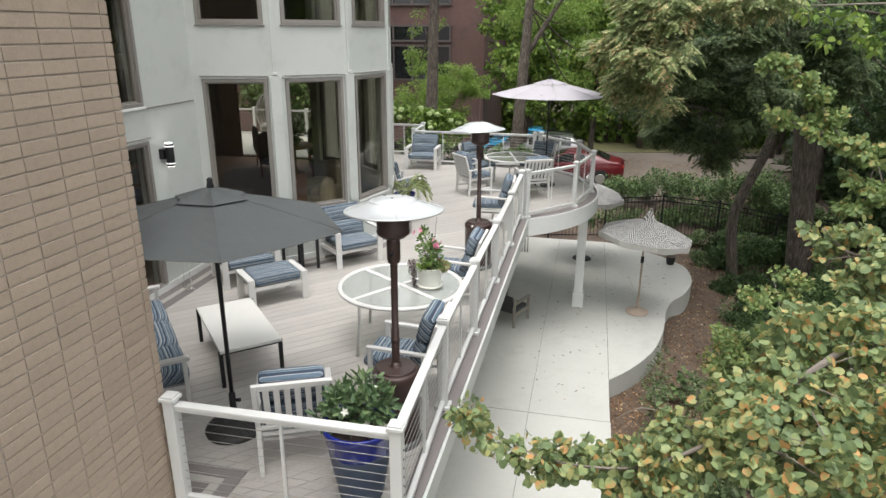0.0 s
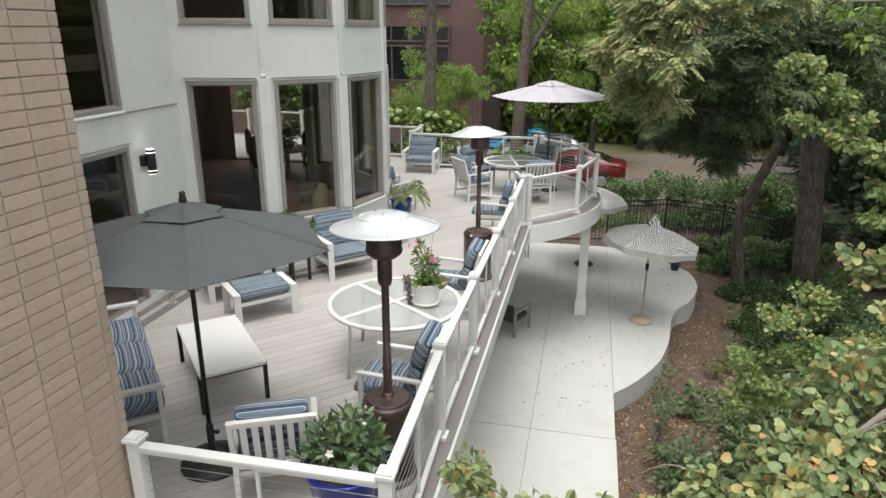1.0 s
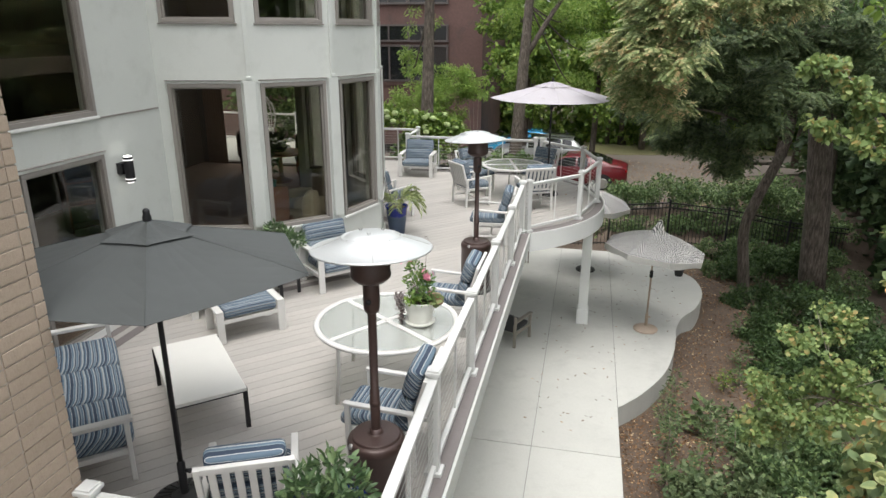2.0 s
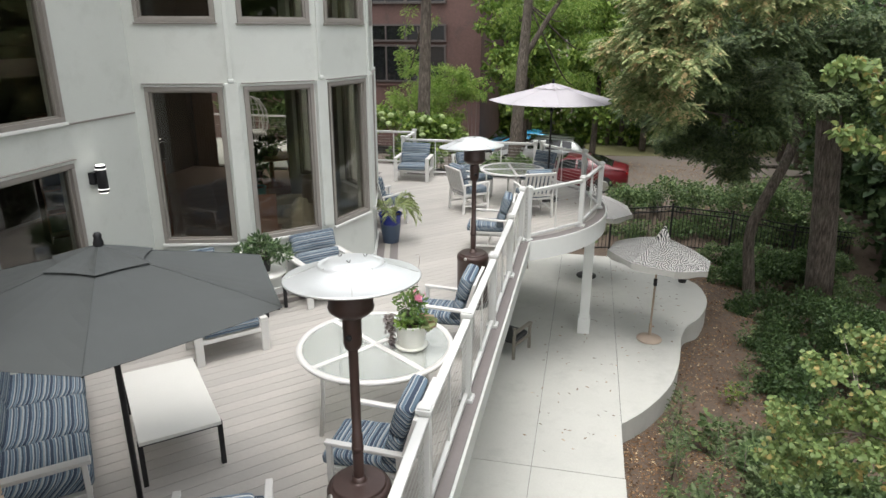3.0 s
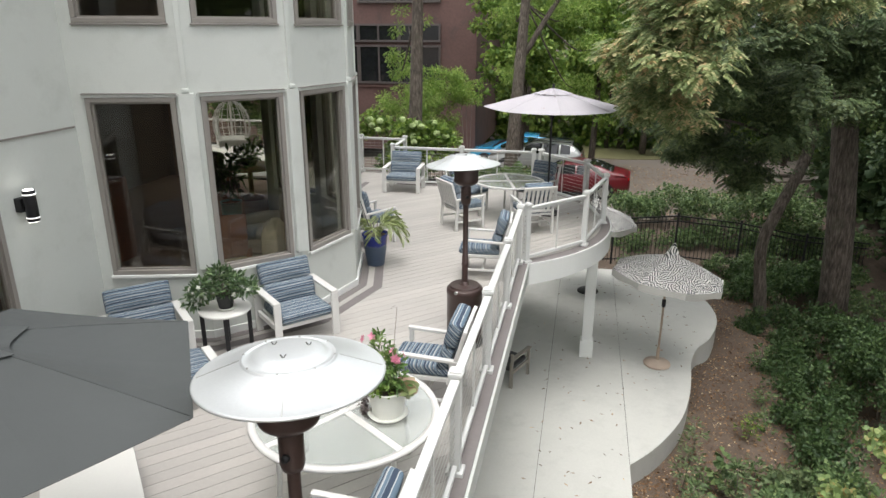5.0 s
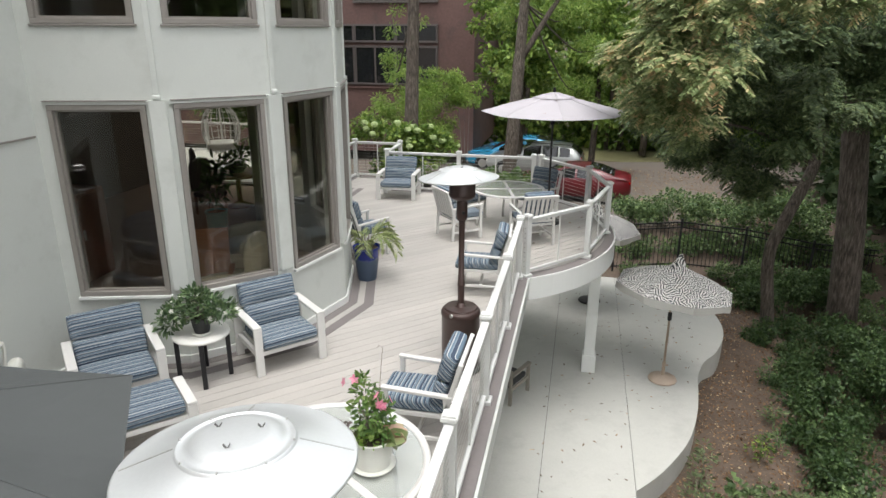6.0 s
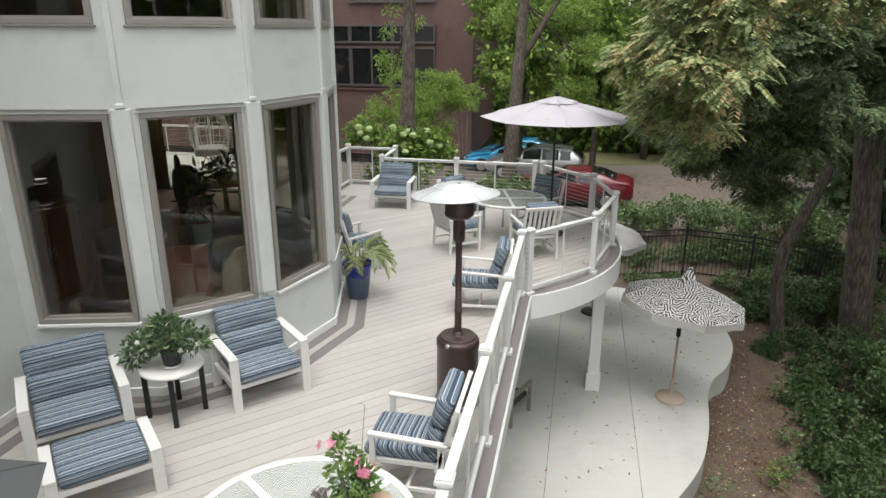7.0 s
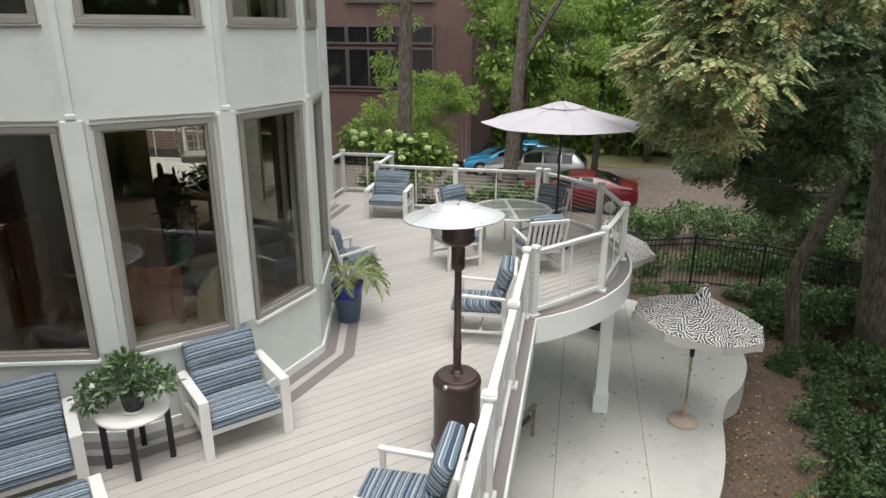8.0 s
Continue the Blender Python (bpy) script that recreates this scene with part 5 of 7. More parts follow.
def palm(p):
    for k, (dx, dy, lift, length) in enumerate([(0.9, -0.5, 1.3, 0.50), (1.0, 0.1, 1.1, 0.60), (0.5, 0.8, 1.3, 0.50), (-0.5, 0.6, 1.3, 0.40), (0.2, -0.9, 1.2, 0.42), (1.0, -0.25, 0.9, 0.64), (0.3, 0.2, 1.7, 0.5)]):
        d = Vector((dx, dy, 0)).normalized()
        pts = []
        for j in range(9):
            t = j / 8
            pts.append(Vector((0.03 * dx, 0.03 * dy, 0.47)) + d * (length * 0.8 * t) + Vector((0, 0, length * (lift * t - (lift * 0.45 + 0.45) * t * t * t))))
        fr = part("frond", tube(bmesh.new(), pts, [0.007 - 0.0006 * j for j in range(9)], 5), L_PALM, p)
        ats, dirs = [], []
        for j in range(26):
            t = 0.25 + 0.75 * j / 26
            i = min(7, int(t * 8))
            q = pts[i].lerp(pts[i + 1], t * 8 - i)
            tang = (pts[i + 1] - pts[i]).normalized()
            side = tang.cross(Vector((0, 0, 1))).normalized()
            for s in (-1, 1):
                ats.append(q)
                dirs.append(tang * 0.7 + side * s * 0.7 + Vector((0, 0, -0.22 + 0.2 * random.random())))
        scatter("leaflet", np.array(ats), np.array(dirs), 0.17 + 0.05 * rng.random(len(ats)), LANCE, L_PALM, fr)
    for k in range(9):
        a = k * 0.7
        part("stalk", tube(bmesh.new(), [(0.07 * math.cos(a), 0.07 * math.sin(a), 0.46), (0.09 * math.cos(a), 0.09 * math.sin(a), 0.62 + 0.1 * random.random())], [0.012, 0.008], 6), TWIG, p)
    part("stake", tube(bmesh.new(), [(-0.05, 0.02, 0.46), (-0.22, -0.02, 1.05)], 0.006, 6), BLACKMETAL, p, "thin dark stake")


palm(palm_pot)
pot("planter", "small black pot at the patio's edge", 3.78, 15.6, PATIO, 0.14, 0.10, 0.24, DARKPOT)


# ---- wall lamp ----
def wall_lamp():
    w = thing("wall_lamp", "black up-and-down cylinder wall lamp, lit, with white bands", "wall lamp", m=pose(-4.66, 4.28, 0))
    part("bracket", bm_box(0.0, 0.075, -0.07, 0.07, 1.88, 2.02, 0.006), BLACKMETAL, w)
    part("body", lathe(bmesh.new(), [(0, 1.78), (0.05, 1.78), (0.058, 1.79), (0.058, 2.09), (0.05, 2.10), (0, 2.10)], 24, (0.125, 0, 0)), BLACKMETAL, w)
    part("band", lathe(bmesh.new(), [(0.0585, 2.052), (0.0605, 2.052), (0.0605, 2.066), (0.0585, 2.066)], 24, (0.125, 0, 0)), LAMPRING, w, "glowing white ring")
    part("band", lathe(bmesh.new(), [(0.0585, 1.815), (0.0605, 1.815), (0.0605, 1.827), (0.0585, 1.827)], 24, (0.125, 0, 0)), LAMPRING, w, "glowing white ring")
    part("lens", lathe(bmesh.new(), [(0, 2.104), (0.048, 2.104), (0.048, 2.10)], 20, (0.125, 0, 0)), LAMPLENS, w, "lit lens")
    part("lens", lathe(bmesh.new(), [(0.048, 1.78), (0.048, 1.776), (0, 1.776)], 20, (0.125, 0, 0)), LAMPLENS, w, "lit lens")
    return w


wall_lamp()


# ---- garden bird ornament by the patio door ----
def heron():
    h = tagged(part("bird_ornament", tube(bmesh.new(), [(0, 0, 0.0), (0.005, 0, 0.36)], 0.006, 6), CREAMPOT), "slim white metal wading-bird ornament", "ornament")
    bm = bmesh.new()
    for s in (-1, 1):
        tube(bm, [(0.03, s * 0.05, 0.0), (0, s * 0.04, 0.25), (0.02, s * 0.03, 0.42)], 0.006, 6)
        for a in (-0.5, 0, 0.5):
            tube(bm, [(0.03, s * 0.05, 0.006), (0.03 + 0.09 * math.cos(a), s * 0.05 + 0.09 * math.sin(a), 0.006)], 0.005, 5)
    puff(bm, (0.0, 0, 0.52), (0.17, 0.07, 0.09), None, 0.8)
    tube(bm, [(0.13, 0, 0.55), (0.20, 0, 0.68), (0.14, 0, 0.80), (0.17, 0, 0.90)], [0.03, 0.018, 0.016, 0.02], 8)
    tube(bm, [(0.17, 0, 0.90), (0.30, 0, 0.88)], [0.02, 0.003], 6)
    bm.to_mesh(h.data)
    bm.free()
    h.matrix_basis = pose(-4.42, 4.15, 0.006, 0, 0, -60)


heron()


# ---- lower patio things ----
def wood_chair():
    c = thing("garden_chair", "weathered garden chair with dark woven seat on the patio", "chair", m=pose(-0.38, 10.55, PATIO, 0, 0, face(0.4, 0.92)))
    for s in (-1, 1):
        u = s * 0.30
        part("front_leg", bm_box(u - 0.03, u + 0.03, -0.37, -0.32, 0, 0.58, 0.005), GREYWOOD, c)
        part("back_leg", bm_box(u - 0.03, u + 0.03, 0.30, 0.35, 0, 0.72, 0.005), GREYWOOD, c)
        part("arm", bm_box(u - 0.045, u + 0.045, -0.39, 0.34, 0.58, 0.61, 0.006), GREYWOOD, c)
        part("side_rail", bm_box(u - 0.015, u + 0.015, -0.32, 0.30, 0.28, 0.34), GREYWOOD, c)
    part("seat", puff(bmesh.new(), (0, -0.02, 0.37), (0.28, 0.32, 0.05)), WEAVE, c, "dark woven seat")
    part("backrest", bm_box(-0.29, 0.29, 0.0, 0.04, 0.0, 0.46, 0.01, pose(0, 0.26, 0.34, -14)), WEAVE, c, "dark woven back")
    return c


wood_chair()


def fence(points, label):
    f = thing("iron_fence", label, "fence")
    for k, (a, b) in enumerate(zip(points, points[1:])):
        za, zb = float(ground_z(*a)), float(ground_z(*b))
        part("post", bm_box(a[0] - 0.03, a[0] + 0.03, a[1] - 0.03, a[1] + 0.03, za - 0.1, za + 1.53, 0.005), BLACKMETAL, f)
        for h in (0.15, 1.27, 1.43):
            part("rail", beam(bmesh.new(), (*a, za + h), (*b, zb + h), 0.03, 0.035), BLACKMETAL, f)
        n = int(math.hypot(b[0] - a[0], b[1] - a[1]) / 0.115)
        for i in range(1, n):
            t = i / n
            x, y, z = a[0] + (b[0] - a[0]) * t, a[1] + (b[1] - a[1]) * t, za + (zb - za) * t
            part("picket", bm_box(x - 0.008, x + 0.008, y - 0.008, y + 0.008, z + 0.08, z + 1.43), BLACKMETAL, f)
    return f


fence([(-2.2, 18.15), (0.0, 18.45), (1.9, 18.75), (3.8, 19.2), (5.7, 19.55), (7.7, 19.9), (9.6, 20.25)], "black iron picket fence below the trees")


# ---- parked cars ----
SEDAN = [(-2.32, 0.60, 0.63, 0.62, 0.40), (-2.24, 0.71, 0.74, 0.74, 0.31), (-1.95, 0.80, 0.84, 0.84, 0.25), (-1.5, 0.88, 0.92, 0.89, 0.22), (-1.02, 0.94, 0.98, 0.905, 0.21), (-0.62, 0.96, 1.19, 0.91, 0.20), (-0.22, 0.97, 1.36, 0.91, 0.20),
         (0.25, 0.98, 1.39, 0.91, 0.20), (0.75, 0.99, 1.375, 0.91, 0.20), (1.2, 1.00, 1.30, 0.905, 0.21), (1.68, 1.01, 1.10, 0.89, 0.23), (2.05, 1.00, 1.05, 0.85, 0.28), (2.24, 0.94, 0.99, 0.78, 0.36), (2.33, 0.80, 0.82, 0.70, 0.44)]
ESTATE = [(-2.28, 0.64, 0.68, 0.64, 0.42), (-2.2, 0.78, 0.82, 0.76, 0.34), (-1.9, 0.88, 0.92, 0.85, 0.28), (-1.4, 0.95, 1.0, 0.89, 0.26), (-1.0, 0.99, 1.06, 0.905, 0.25), (-0.5, 1.0, 1.36, 0.91, 0.25), (-0.15, 1.01, 1.50, 0.91, 0.25), (0.4, 1.02, 1.55, 0.91, 0.25),
          (1.2, 1.03, 1.53, 0.91, 0.25), (1.75, 1.04, 1.47, 0.90, 0.27), (2.0, 1.05, 1.32, 0.88, 0.30), (2.2, 1.04, 1.10, 0.84, 0.36), (2.29, 0.86, 0.90, 0.76, 0.46)]


def car_ring(st, grow=0.0):
    """Half section of a car body at one station (x, waist, top, half width, sill), from the sill up to the middle of the top."""
    x, belt, top, w, low = st
    rw = w * 0.93 - 0.36 * (top - belt - 0.03)
    g = grow
    return [(x, 0, low), (x, w * 0.84, low), (x, w * 0.98, low + 0.10), (x, w, (low + belt) / 2), (x, w * 0.985, belt - 0.08), (x, w * 0.94 + g, belt + g * 0.3), (x, rw + 0.03 + g, top - 0.055 + g * 0.5), (x, rw - 0.10 + g * 0.5, top + g), (x, 0, top + 0.02 + g)]


def car_skin(stations, k0, k1, grow=0.0, sides=(-1, 1)):
    bm = bmesh.new()
    for sd_ in sides:
        rows = [[bm.verts.new((px, sd_ * py, pz)) for px, py, pz in car_ring(st, grow)[k0:k1 + 1]] for st in stations]
        for a, b in zip(rows, rows[1:]):
            for i in range(len(a) - 1):
                f = bm.faces.new((a[i], b[i], b[i + 1], a[i + 1]) if sd_ < 0 else (a[i], a[i + 1], b[i + 1], b[i]))
                f.smooth = True
    return bm


def car(x, y, turn, paint, label, estate=False):
    """Nose at -x."""
    c = thing("car", label, "car", "parked cars", m=pose(x, y, float(lot_z(y)), 0, 0, turn))
    st = ESTATE if estate else SEDAN
    body = car_skin(st, 0, 8)
    for end in (st[0], st[-1]):
        half = car_ring(end)
        body.faces.new([body.verts.new(p) for p in half] + [body.verts.new((p[0], -p[1], p[2])) for p in half[-2:0:-1]])
    bmesh.ops.remove_doubles(body, verts=body.verts, dist=1e-4)
    bmesh.ops.recalc_face_normals(body, faces=body.faces)
    part("body", body, paint, c)
    roof_end = 9 if estate else 8
    back_end = 11 if estate else 10
    for s in (-1, 1):
        for a, b in ((5, 7), (7, 8)) if not estate else ((5, 7), (7, 8), (8, 9)):
            ring = [st[i] for i in range(a, b + 1)]
            ring[0] = (ring[0][0] + 0.04, *ring[0][1:])
            ring[-1] = (ring[-1][0] - 0.04, *ring[-1][1:])
            part("side_window", car_skin(ring, 5, 6, 0.006, (s,)), CARGLASS, c)
    part("windscreen", car_skin(st[4:7], 7, 8, 0.008), CARGLASS, c)
    part("rear_window", car_skin(st[roof_end:back_end + 1], 7, 8, 0.008), CARGLASS, c)
    for u in (-1.40, 1.38):
        for s in (-1, 1):
            part("wheel_arch", tube(bmesh.new(), [(u, s * 0.80, 0.35), (u, s * 0.914, 0.35)], 0.375, 24), TYRE, c)
            w = part("wheel", tube(bmesh.new(), [(u, s * 0.72, 0.33), (u, s * 0.925, 0.33)], 0.33, 24), TYRE, c)
            part("rim", tube(bmesh.new(), [(u, s * 0.92, 0.33), (u, s * 0.932, 0.33)], [0.23, 0.19], 20), STEEL, w)
    zt = 0.86 if not estate else 0.98
    for s in (-1, 1):
        part("tail_lamp", bm_box(2.10, 2.31 if not estate else 2.26, s * 0.60 - 0.16, s * 0.60 + 0.16, zt - 0.05, zt + 0.06, 0.03), TAILRED, c, "red tail lamp")
        part("headlamp", bm_box(-2.28, -2.06, s * 0.58 - 0.14, s * 0.58 + 0.14, 0.62, 0.73, 0.03), CREAMPOT, c)
        part("mirror", bm_box(-0.72, -0.55, s * 0.98 - 0.08, s * 0.98 + 0.08, 0.98, 1.09, 0.03), paint, c)
        part("sill", bm_box(-1.0, 1.0, s * 0.86 - 0.03, s * 0.86 + 0.03, 0.19, 0.26, 0.01), TYRE, c)
    if estate:
        for s in (-1, 1):
            part("roof_rail", beam(bmesh.new(), (-0.1, s * 0.58, 1.60), (1.7, s * 0.58, 1.56), 0.04, 0.03), BLACKMETAL, c)
    return c


car(0.42, 25.75, -4, REDPAINT, "red sedan parked on the asphalt")
car(-1.40, 31.2, -4, SILVERPAINT, "silver estate car with roof rails, parked", True)
car(-2.7, 32.9, 0, BLUEPAINT, "bright blue car parked behind shrubs")
car(-2.3, 35.2, 0, BLUEPAINT, "bright blue car parked at the far side")


# ---- inside the house, seen through the windows ----
def armchair(x, y, turn):
    c = thing("armchair", "beige upholstered armchair inside the house", "armchair", "armchairs indoors", m=pose(x, y, 0.02, 0, 0, turn))
    part("seat", puff(bmesh.new(), (0, 0, 0.30), (0.36, 0.38, 0.17)), UPHOLSTERY, c)
    part("backrest", puff(bmesh.new(), (0, 0.36, 0.55), (0.38, 0.12, 0.42)), UPHOLSTERY, c)
    for s in (-1, 1):
        part("arm", puff(bmesh.new(), (s * 0.40, 0.02, 0.42), (0.09, 0.38, 0.18)), UPHOLSTERY, c)
        for v in (-0.3, 0.32):
            part("leg", bm_box(s * 0.36 - 0.025, s * 0.36 + 0.025, v - 0.025, v + 0.025, 0, 0.14), REDWOOD, c)
    return c


armchair(-3.75, 7.0, face(-0.9, -0.3))
armchair(-4.2, 8.6, face(-0.6, -0.5))


def wood_cabinet():
    c = thing("cabinet", "reddish wooden cabinet inside the house", "cabinet", m=pose(-6.6, 7.4, 0.02, 0, 0, 90))
    part("body", bm_box(-0.6, 0.6, -0.25, 0.25, 0.0, 1.35, 0.01), REDWOOD, c)
    for s in (-1, 1):
        d = part("door", bm_box(s * 0.3 - 0.28, s * 0.3 + 0.28, -0.275, -0.252, 0.12, 1.3, 0.006), REDWOOD, c)
        part("handle", bm_box(s * 0.05 - 0.01, s * 0.05 + 0.01, -0.30, -0.276, 0.65, 0.8), STEEL, d)
    return c


wood_cabinet()


def egg_chair():
    c = thing("hanging_chair", "white wicker hanging egg chair on the far terrace", "hanging chair", m=pose(-8.55, 15.25, 0.0, 0, 0, -60))
    part("stand", tube(bmesh.new(), [(0.5, 0, 0.02), (-0.55, 0, 0.05), (-0.65, 0, 1.0), (-0.45, 0, 1.8), (0, 0, 2.05)], 0.03, 10), WHITEMETAL, c)
    sh = bmesh.new()
    for k in range(14):
        a = math.pi * (0.25 + 1.5 * k / 13)
        pts = [(0.42 * math.cos(a) * math.sin(t), 0.48 * math.sin(a) * math.sin(t), 1.15 + 0.65 * math.cos(t)) for t in np.linspace(0.08, 2.8, 12)]
        tube(sh, pts, 0.012, 5)
    for z in np.linspace(0.7, 1.7, 7):
        r = 0.45 * math.sqrt(max(0.05, 1 - ((z - 1.15) / 0.68) ** 2))
        tube(sh, [(r * math.cos(a), r * 1.1 * math.sin(a), z) for a in np.linspace(0.25 * math.pi, 1.75 * math.pi, 16)], 0.010, 5)
    part("basket", sh, WHITEMETAL, c)
    part("cushion", puff(bmesh.new(), (0, 0, 0.72), (0.36, 0.40, 0.10)), CREAMPOT, c, "white seat cushion")
    return c


egg_chair()


def tub_chair(x, y, turn):
    c = thing("dining_chair", "dark upholstered dining chair inside the house", "chair", "dining chairs indoors", m=pose(x, y, 0.02, 0, 0, turn))
    part("seat", puff(bmesh.new(), (0, 0, 0.43), (0.25, 0.25, 0.06)), DARKSEAT, c)
    part("backrest", puff(bmesh.new(), (0, 0.25, 0.78), (0.25, 0.045, 0.30)), DARKSEAT, c)
    for u in (-0.2, 0.2):
        for v in (-0.2, 0.22):
            part("leg", bm_box(u - 0.02, u + 0.02, v - 0.02, v + 0.02, 0, 0.40), REDWOOD, c)
    return c


for x, y, turn in ((-6.6, 11.3, 70), (-7.4, 12.5, 130), (-5.4, 11.6, -50), (-6.1, 12.9, -150)):
    tub_chair(x, y, turn)


def indoor_table():
    t = thing("round_table", "round dark dining table inside the house", "table", m=pose(-6.35, 12.0, 0.02))
    part("tabletop", lathe(bmesh.new(), [(0, 0.70), (0.60, 0.70), (0.62, 0.72), (0.60, 0.74), (0, 0.74)], 40), REDWOOD, t)
    part("pedestal", lathe(bmesh.new(), [(0.28, 0), (0.26, 0.04), (0.06, 0.12), (0.05, 0.6), (0.14, 0.70)], 24), REDWOOD, t)
    return t


indoor_table()
leafy = pot("planter", "teal pot with a dark leafy houseplant inside the house", -5.65, 9.9, 0.02, 0.20, 0.15, 0.5, TEALPOT)
bush(leafy, None, [(0, 0, 0.95, 0.28, 0.28, 0.35), (0.1, 0.05, 1.3, 0.2, 0.2, 0.2)], 160, 0.16, L_DARK, 14, (0, 0, 0.46))
bowl = pot("planter", "low bowl of green plants on the indoor table", -6.35, 12.0, 0.765, 0.22, 0.14, 0.14, DARKPOT)
bush(bowl, None, [(0, 0, 0.28, 0.32, 0.32, 0.16), (0.1, 0.1, 0.45, 0.18, 0.18, 0.14)], 220, 0.11, L_MID, 12, (0, 0, 0.12))


def curtain(x, y, turn, width):
    """A gathered drape hung from just under the ceiling."""
    c = thing("curtain", "brown gathered drape beside a window inside the house", "curtain", "drapes indoors", m=pose(x, y, 0.03, 0, 0, turn))
    bm = bmesh.new()
    n = 40
    cols = [[bm.verts.new((width * (i / n - 0.5), 0.035 * math.sin(i * 1.25) * (1 if z < 1 else 0.8), z)) for z in (0.0, 1.2, 2.9)] for i in range(n + 1)]
    for a, b in zip(cols, cols[1:]):
        for j in range(2):
            bm.faces.new((a[j], b[j], b[j + 1], a[j + 1])).smooth = True
    bmesh.ops.solidify(bm, geom=bm.faces[:], thickness=0.004)
    part("cloth", bm, DRAPE, c)
    part("rod", tube(bmesh.new(), [(-width / 2 - 0.1, 0, 2.93), (width / 2 + 0.1, 0, 2.93)], 0.014, 8), BLACKMETAL, c)
    return c


curtain(-5.35, 13.75, 0, 0.7)
curtain(-9.1, 13.75, 0, 0.6)
curtain(-4.95, 10.35, 90, 0.5)


def bookcase():
    c = thing("bookcase", "dark wooden bookcase with part-filled shelves indoors", "bookcase", m=pose(-7.9, 7.6, 0.02, 0, 0, 60))
    for u in (-0.6, 0.6):
        part("side_panel", bm_box(u - 0.015, u + 0.015, -0.16, 0.16, 0, 2.2), REDWOOD, c)
    for k in range(6):
        part("shelf", bm_box(-0.585, 0.585, -0.16, 0.16, 0.08 + 0.42 * k, 0.11 + 0.42 * k), REDWOOD, c)
    part("back_panel", bm_box(-0.6, 0.6, 0.145, 0.16, 0.0, 2.2), ROOMWALL, c)
    return c


bookcase()


def rocking_chair():
    c = thing("armchair", "orange-brown wooden armchair behind the bay window", "armchair", m=pose(-3.95, 6.75, 0.02, 0, 0, face(0.4, -0.9)))
    for s in (-1, 1):
        part("arm", bm_box(s * 0.31 - 0.03, s * 0.31 + 0.03, -0.30, 0.26, 0.58, 0.61, 0.006), ORANGEWOOD, c)
        for v in (-0.26, 0.24):
            part("leg", bm_box(s * 0.31 - 0.022, s * 0.31 + 0.022, v - 0.022, v + 0.022, 0, 0.58, 0.004), ORANGEWOOD, c)
    part("seat", puff(bmesh.new(), (0, -0.02, 0.40), (0.28, 0.27, 0.06)), UPHOLSTERY, c)
    part("backrest", bm_box(-0.28, 0.28, 0.0, 0.03, 0.0, 0.70, 0.01, pose(0, 0.22, 0.40, -14)), ORANGEWOOD, c)
    return c


rocking_chair()

n = 9
ang, rad = rng.random(n) * 6.28, 0.35 + 0.85 * rng.random(n)
at = np.column_stack([0.17 + rad * np.cos(ang), 12.22 + rad * np.sin(ang), 2.515 - 0.33 * (rad / 1.36) ** 1.12])
tagged(scatter("leaf_litter", at, rng.normal(size=at.shape) * (1, 1, 0.1), 0.06 + 0.05 * rng.random(n), NARROW, L_FALLEN, face=np.tile((0, 0, 1.0), (n, 1))), "a few brown leaves lying on the pale umbrella", "leaf litter", kind="stuff")


# ---- trees and plants ----
def wood(name, pts, radii, parent, n=10, material=None):
    """A trunk or limb along a wavering line."""
    line = curve_through(pts, 4)
    r = np.interp(np.linspace(0, 1, len(line)), np.linspace(0, 1, len(radii)), radii)
    line = [Vector(p) + Vector((0.15 * q * math.sin(7 * i), 0.15 * q * math.cos(5 * i), 0)) for i, (p, q) in enumerate(zip(line, r))]
    return part(name, tube(bmesh.new(), line, list(r), n), material or BARK, parent)


def crown(balls, clumps, spread, n, size, template, material, parent, droop=0.0, name="crown"):
    small = clumped(balls, clumps, spread)
    at, d = in_balls(n, small, 0.5)
    way = d + rng.normal(size=d.shape) * 0.5 + (0, 0, -droop)
    return scatter(name, at, way, size * (0.65 + 0.7 * rng.random(n)), template, material, parent)


def twigs(parent, hub, balls, n, r=0.008):
    at, _ = in_balls(n, balls, 0.4)
    for q in at:
        q = Vector(q)
        h = Vector(hub[int(np.argmin([(Vector(p) - q).length for p in hub]))])
        mid = h.lerp(q, 0.5) + Vector((0, 0, 0.06 * (q - h).length))
        part("twig", tube(bmesh.new(), [h, mid, q], [r, r * 0.7, r * 0.3], 5), TWIG, parent)


# linden beside the camera
LINDEN_BALLS = [(2.5, -0.57, 1.59, 0.43, 0.43, 0.34), (2.14, -0.73, 1.68, 0.28, 0.28, 0.22), (2.65, -0.12, 1.85, 0.44, 0.44, 0.35), (2.29, -0.44, 1.81, 0.32, 0.32, 0.26),
                (1.73, -0.74, 1.45, 0.16, 0.16, 0.11), (1.5, -0.67, 1.34, 0.14, 0.14, 0.10), (1.05, -0.57, 1.28, 0.13, 0.13, 0.09), (0.71, -0.52, 1.36, 0.10, 0.10, 0.08),
                (2.99, 0.7, 2.15, 0.34, 0.34, 0.28), (2.01, -0.54, 1.7, 0.18, 0.18, 0.14), (2.84, 0.93, 2.29, 0.19, 0.19, 0.15)]
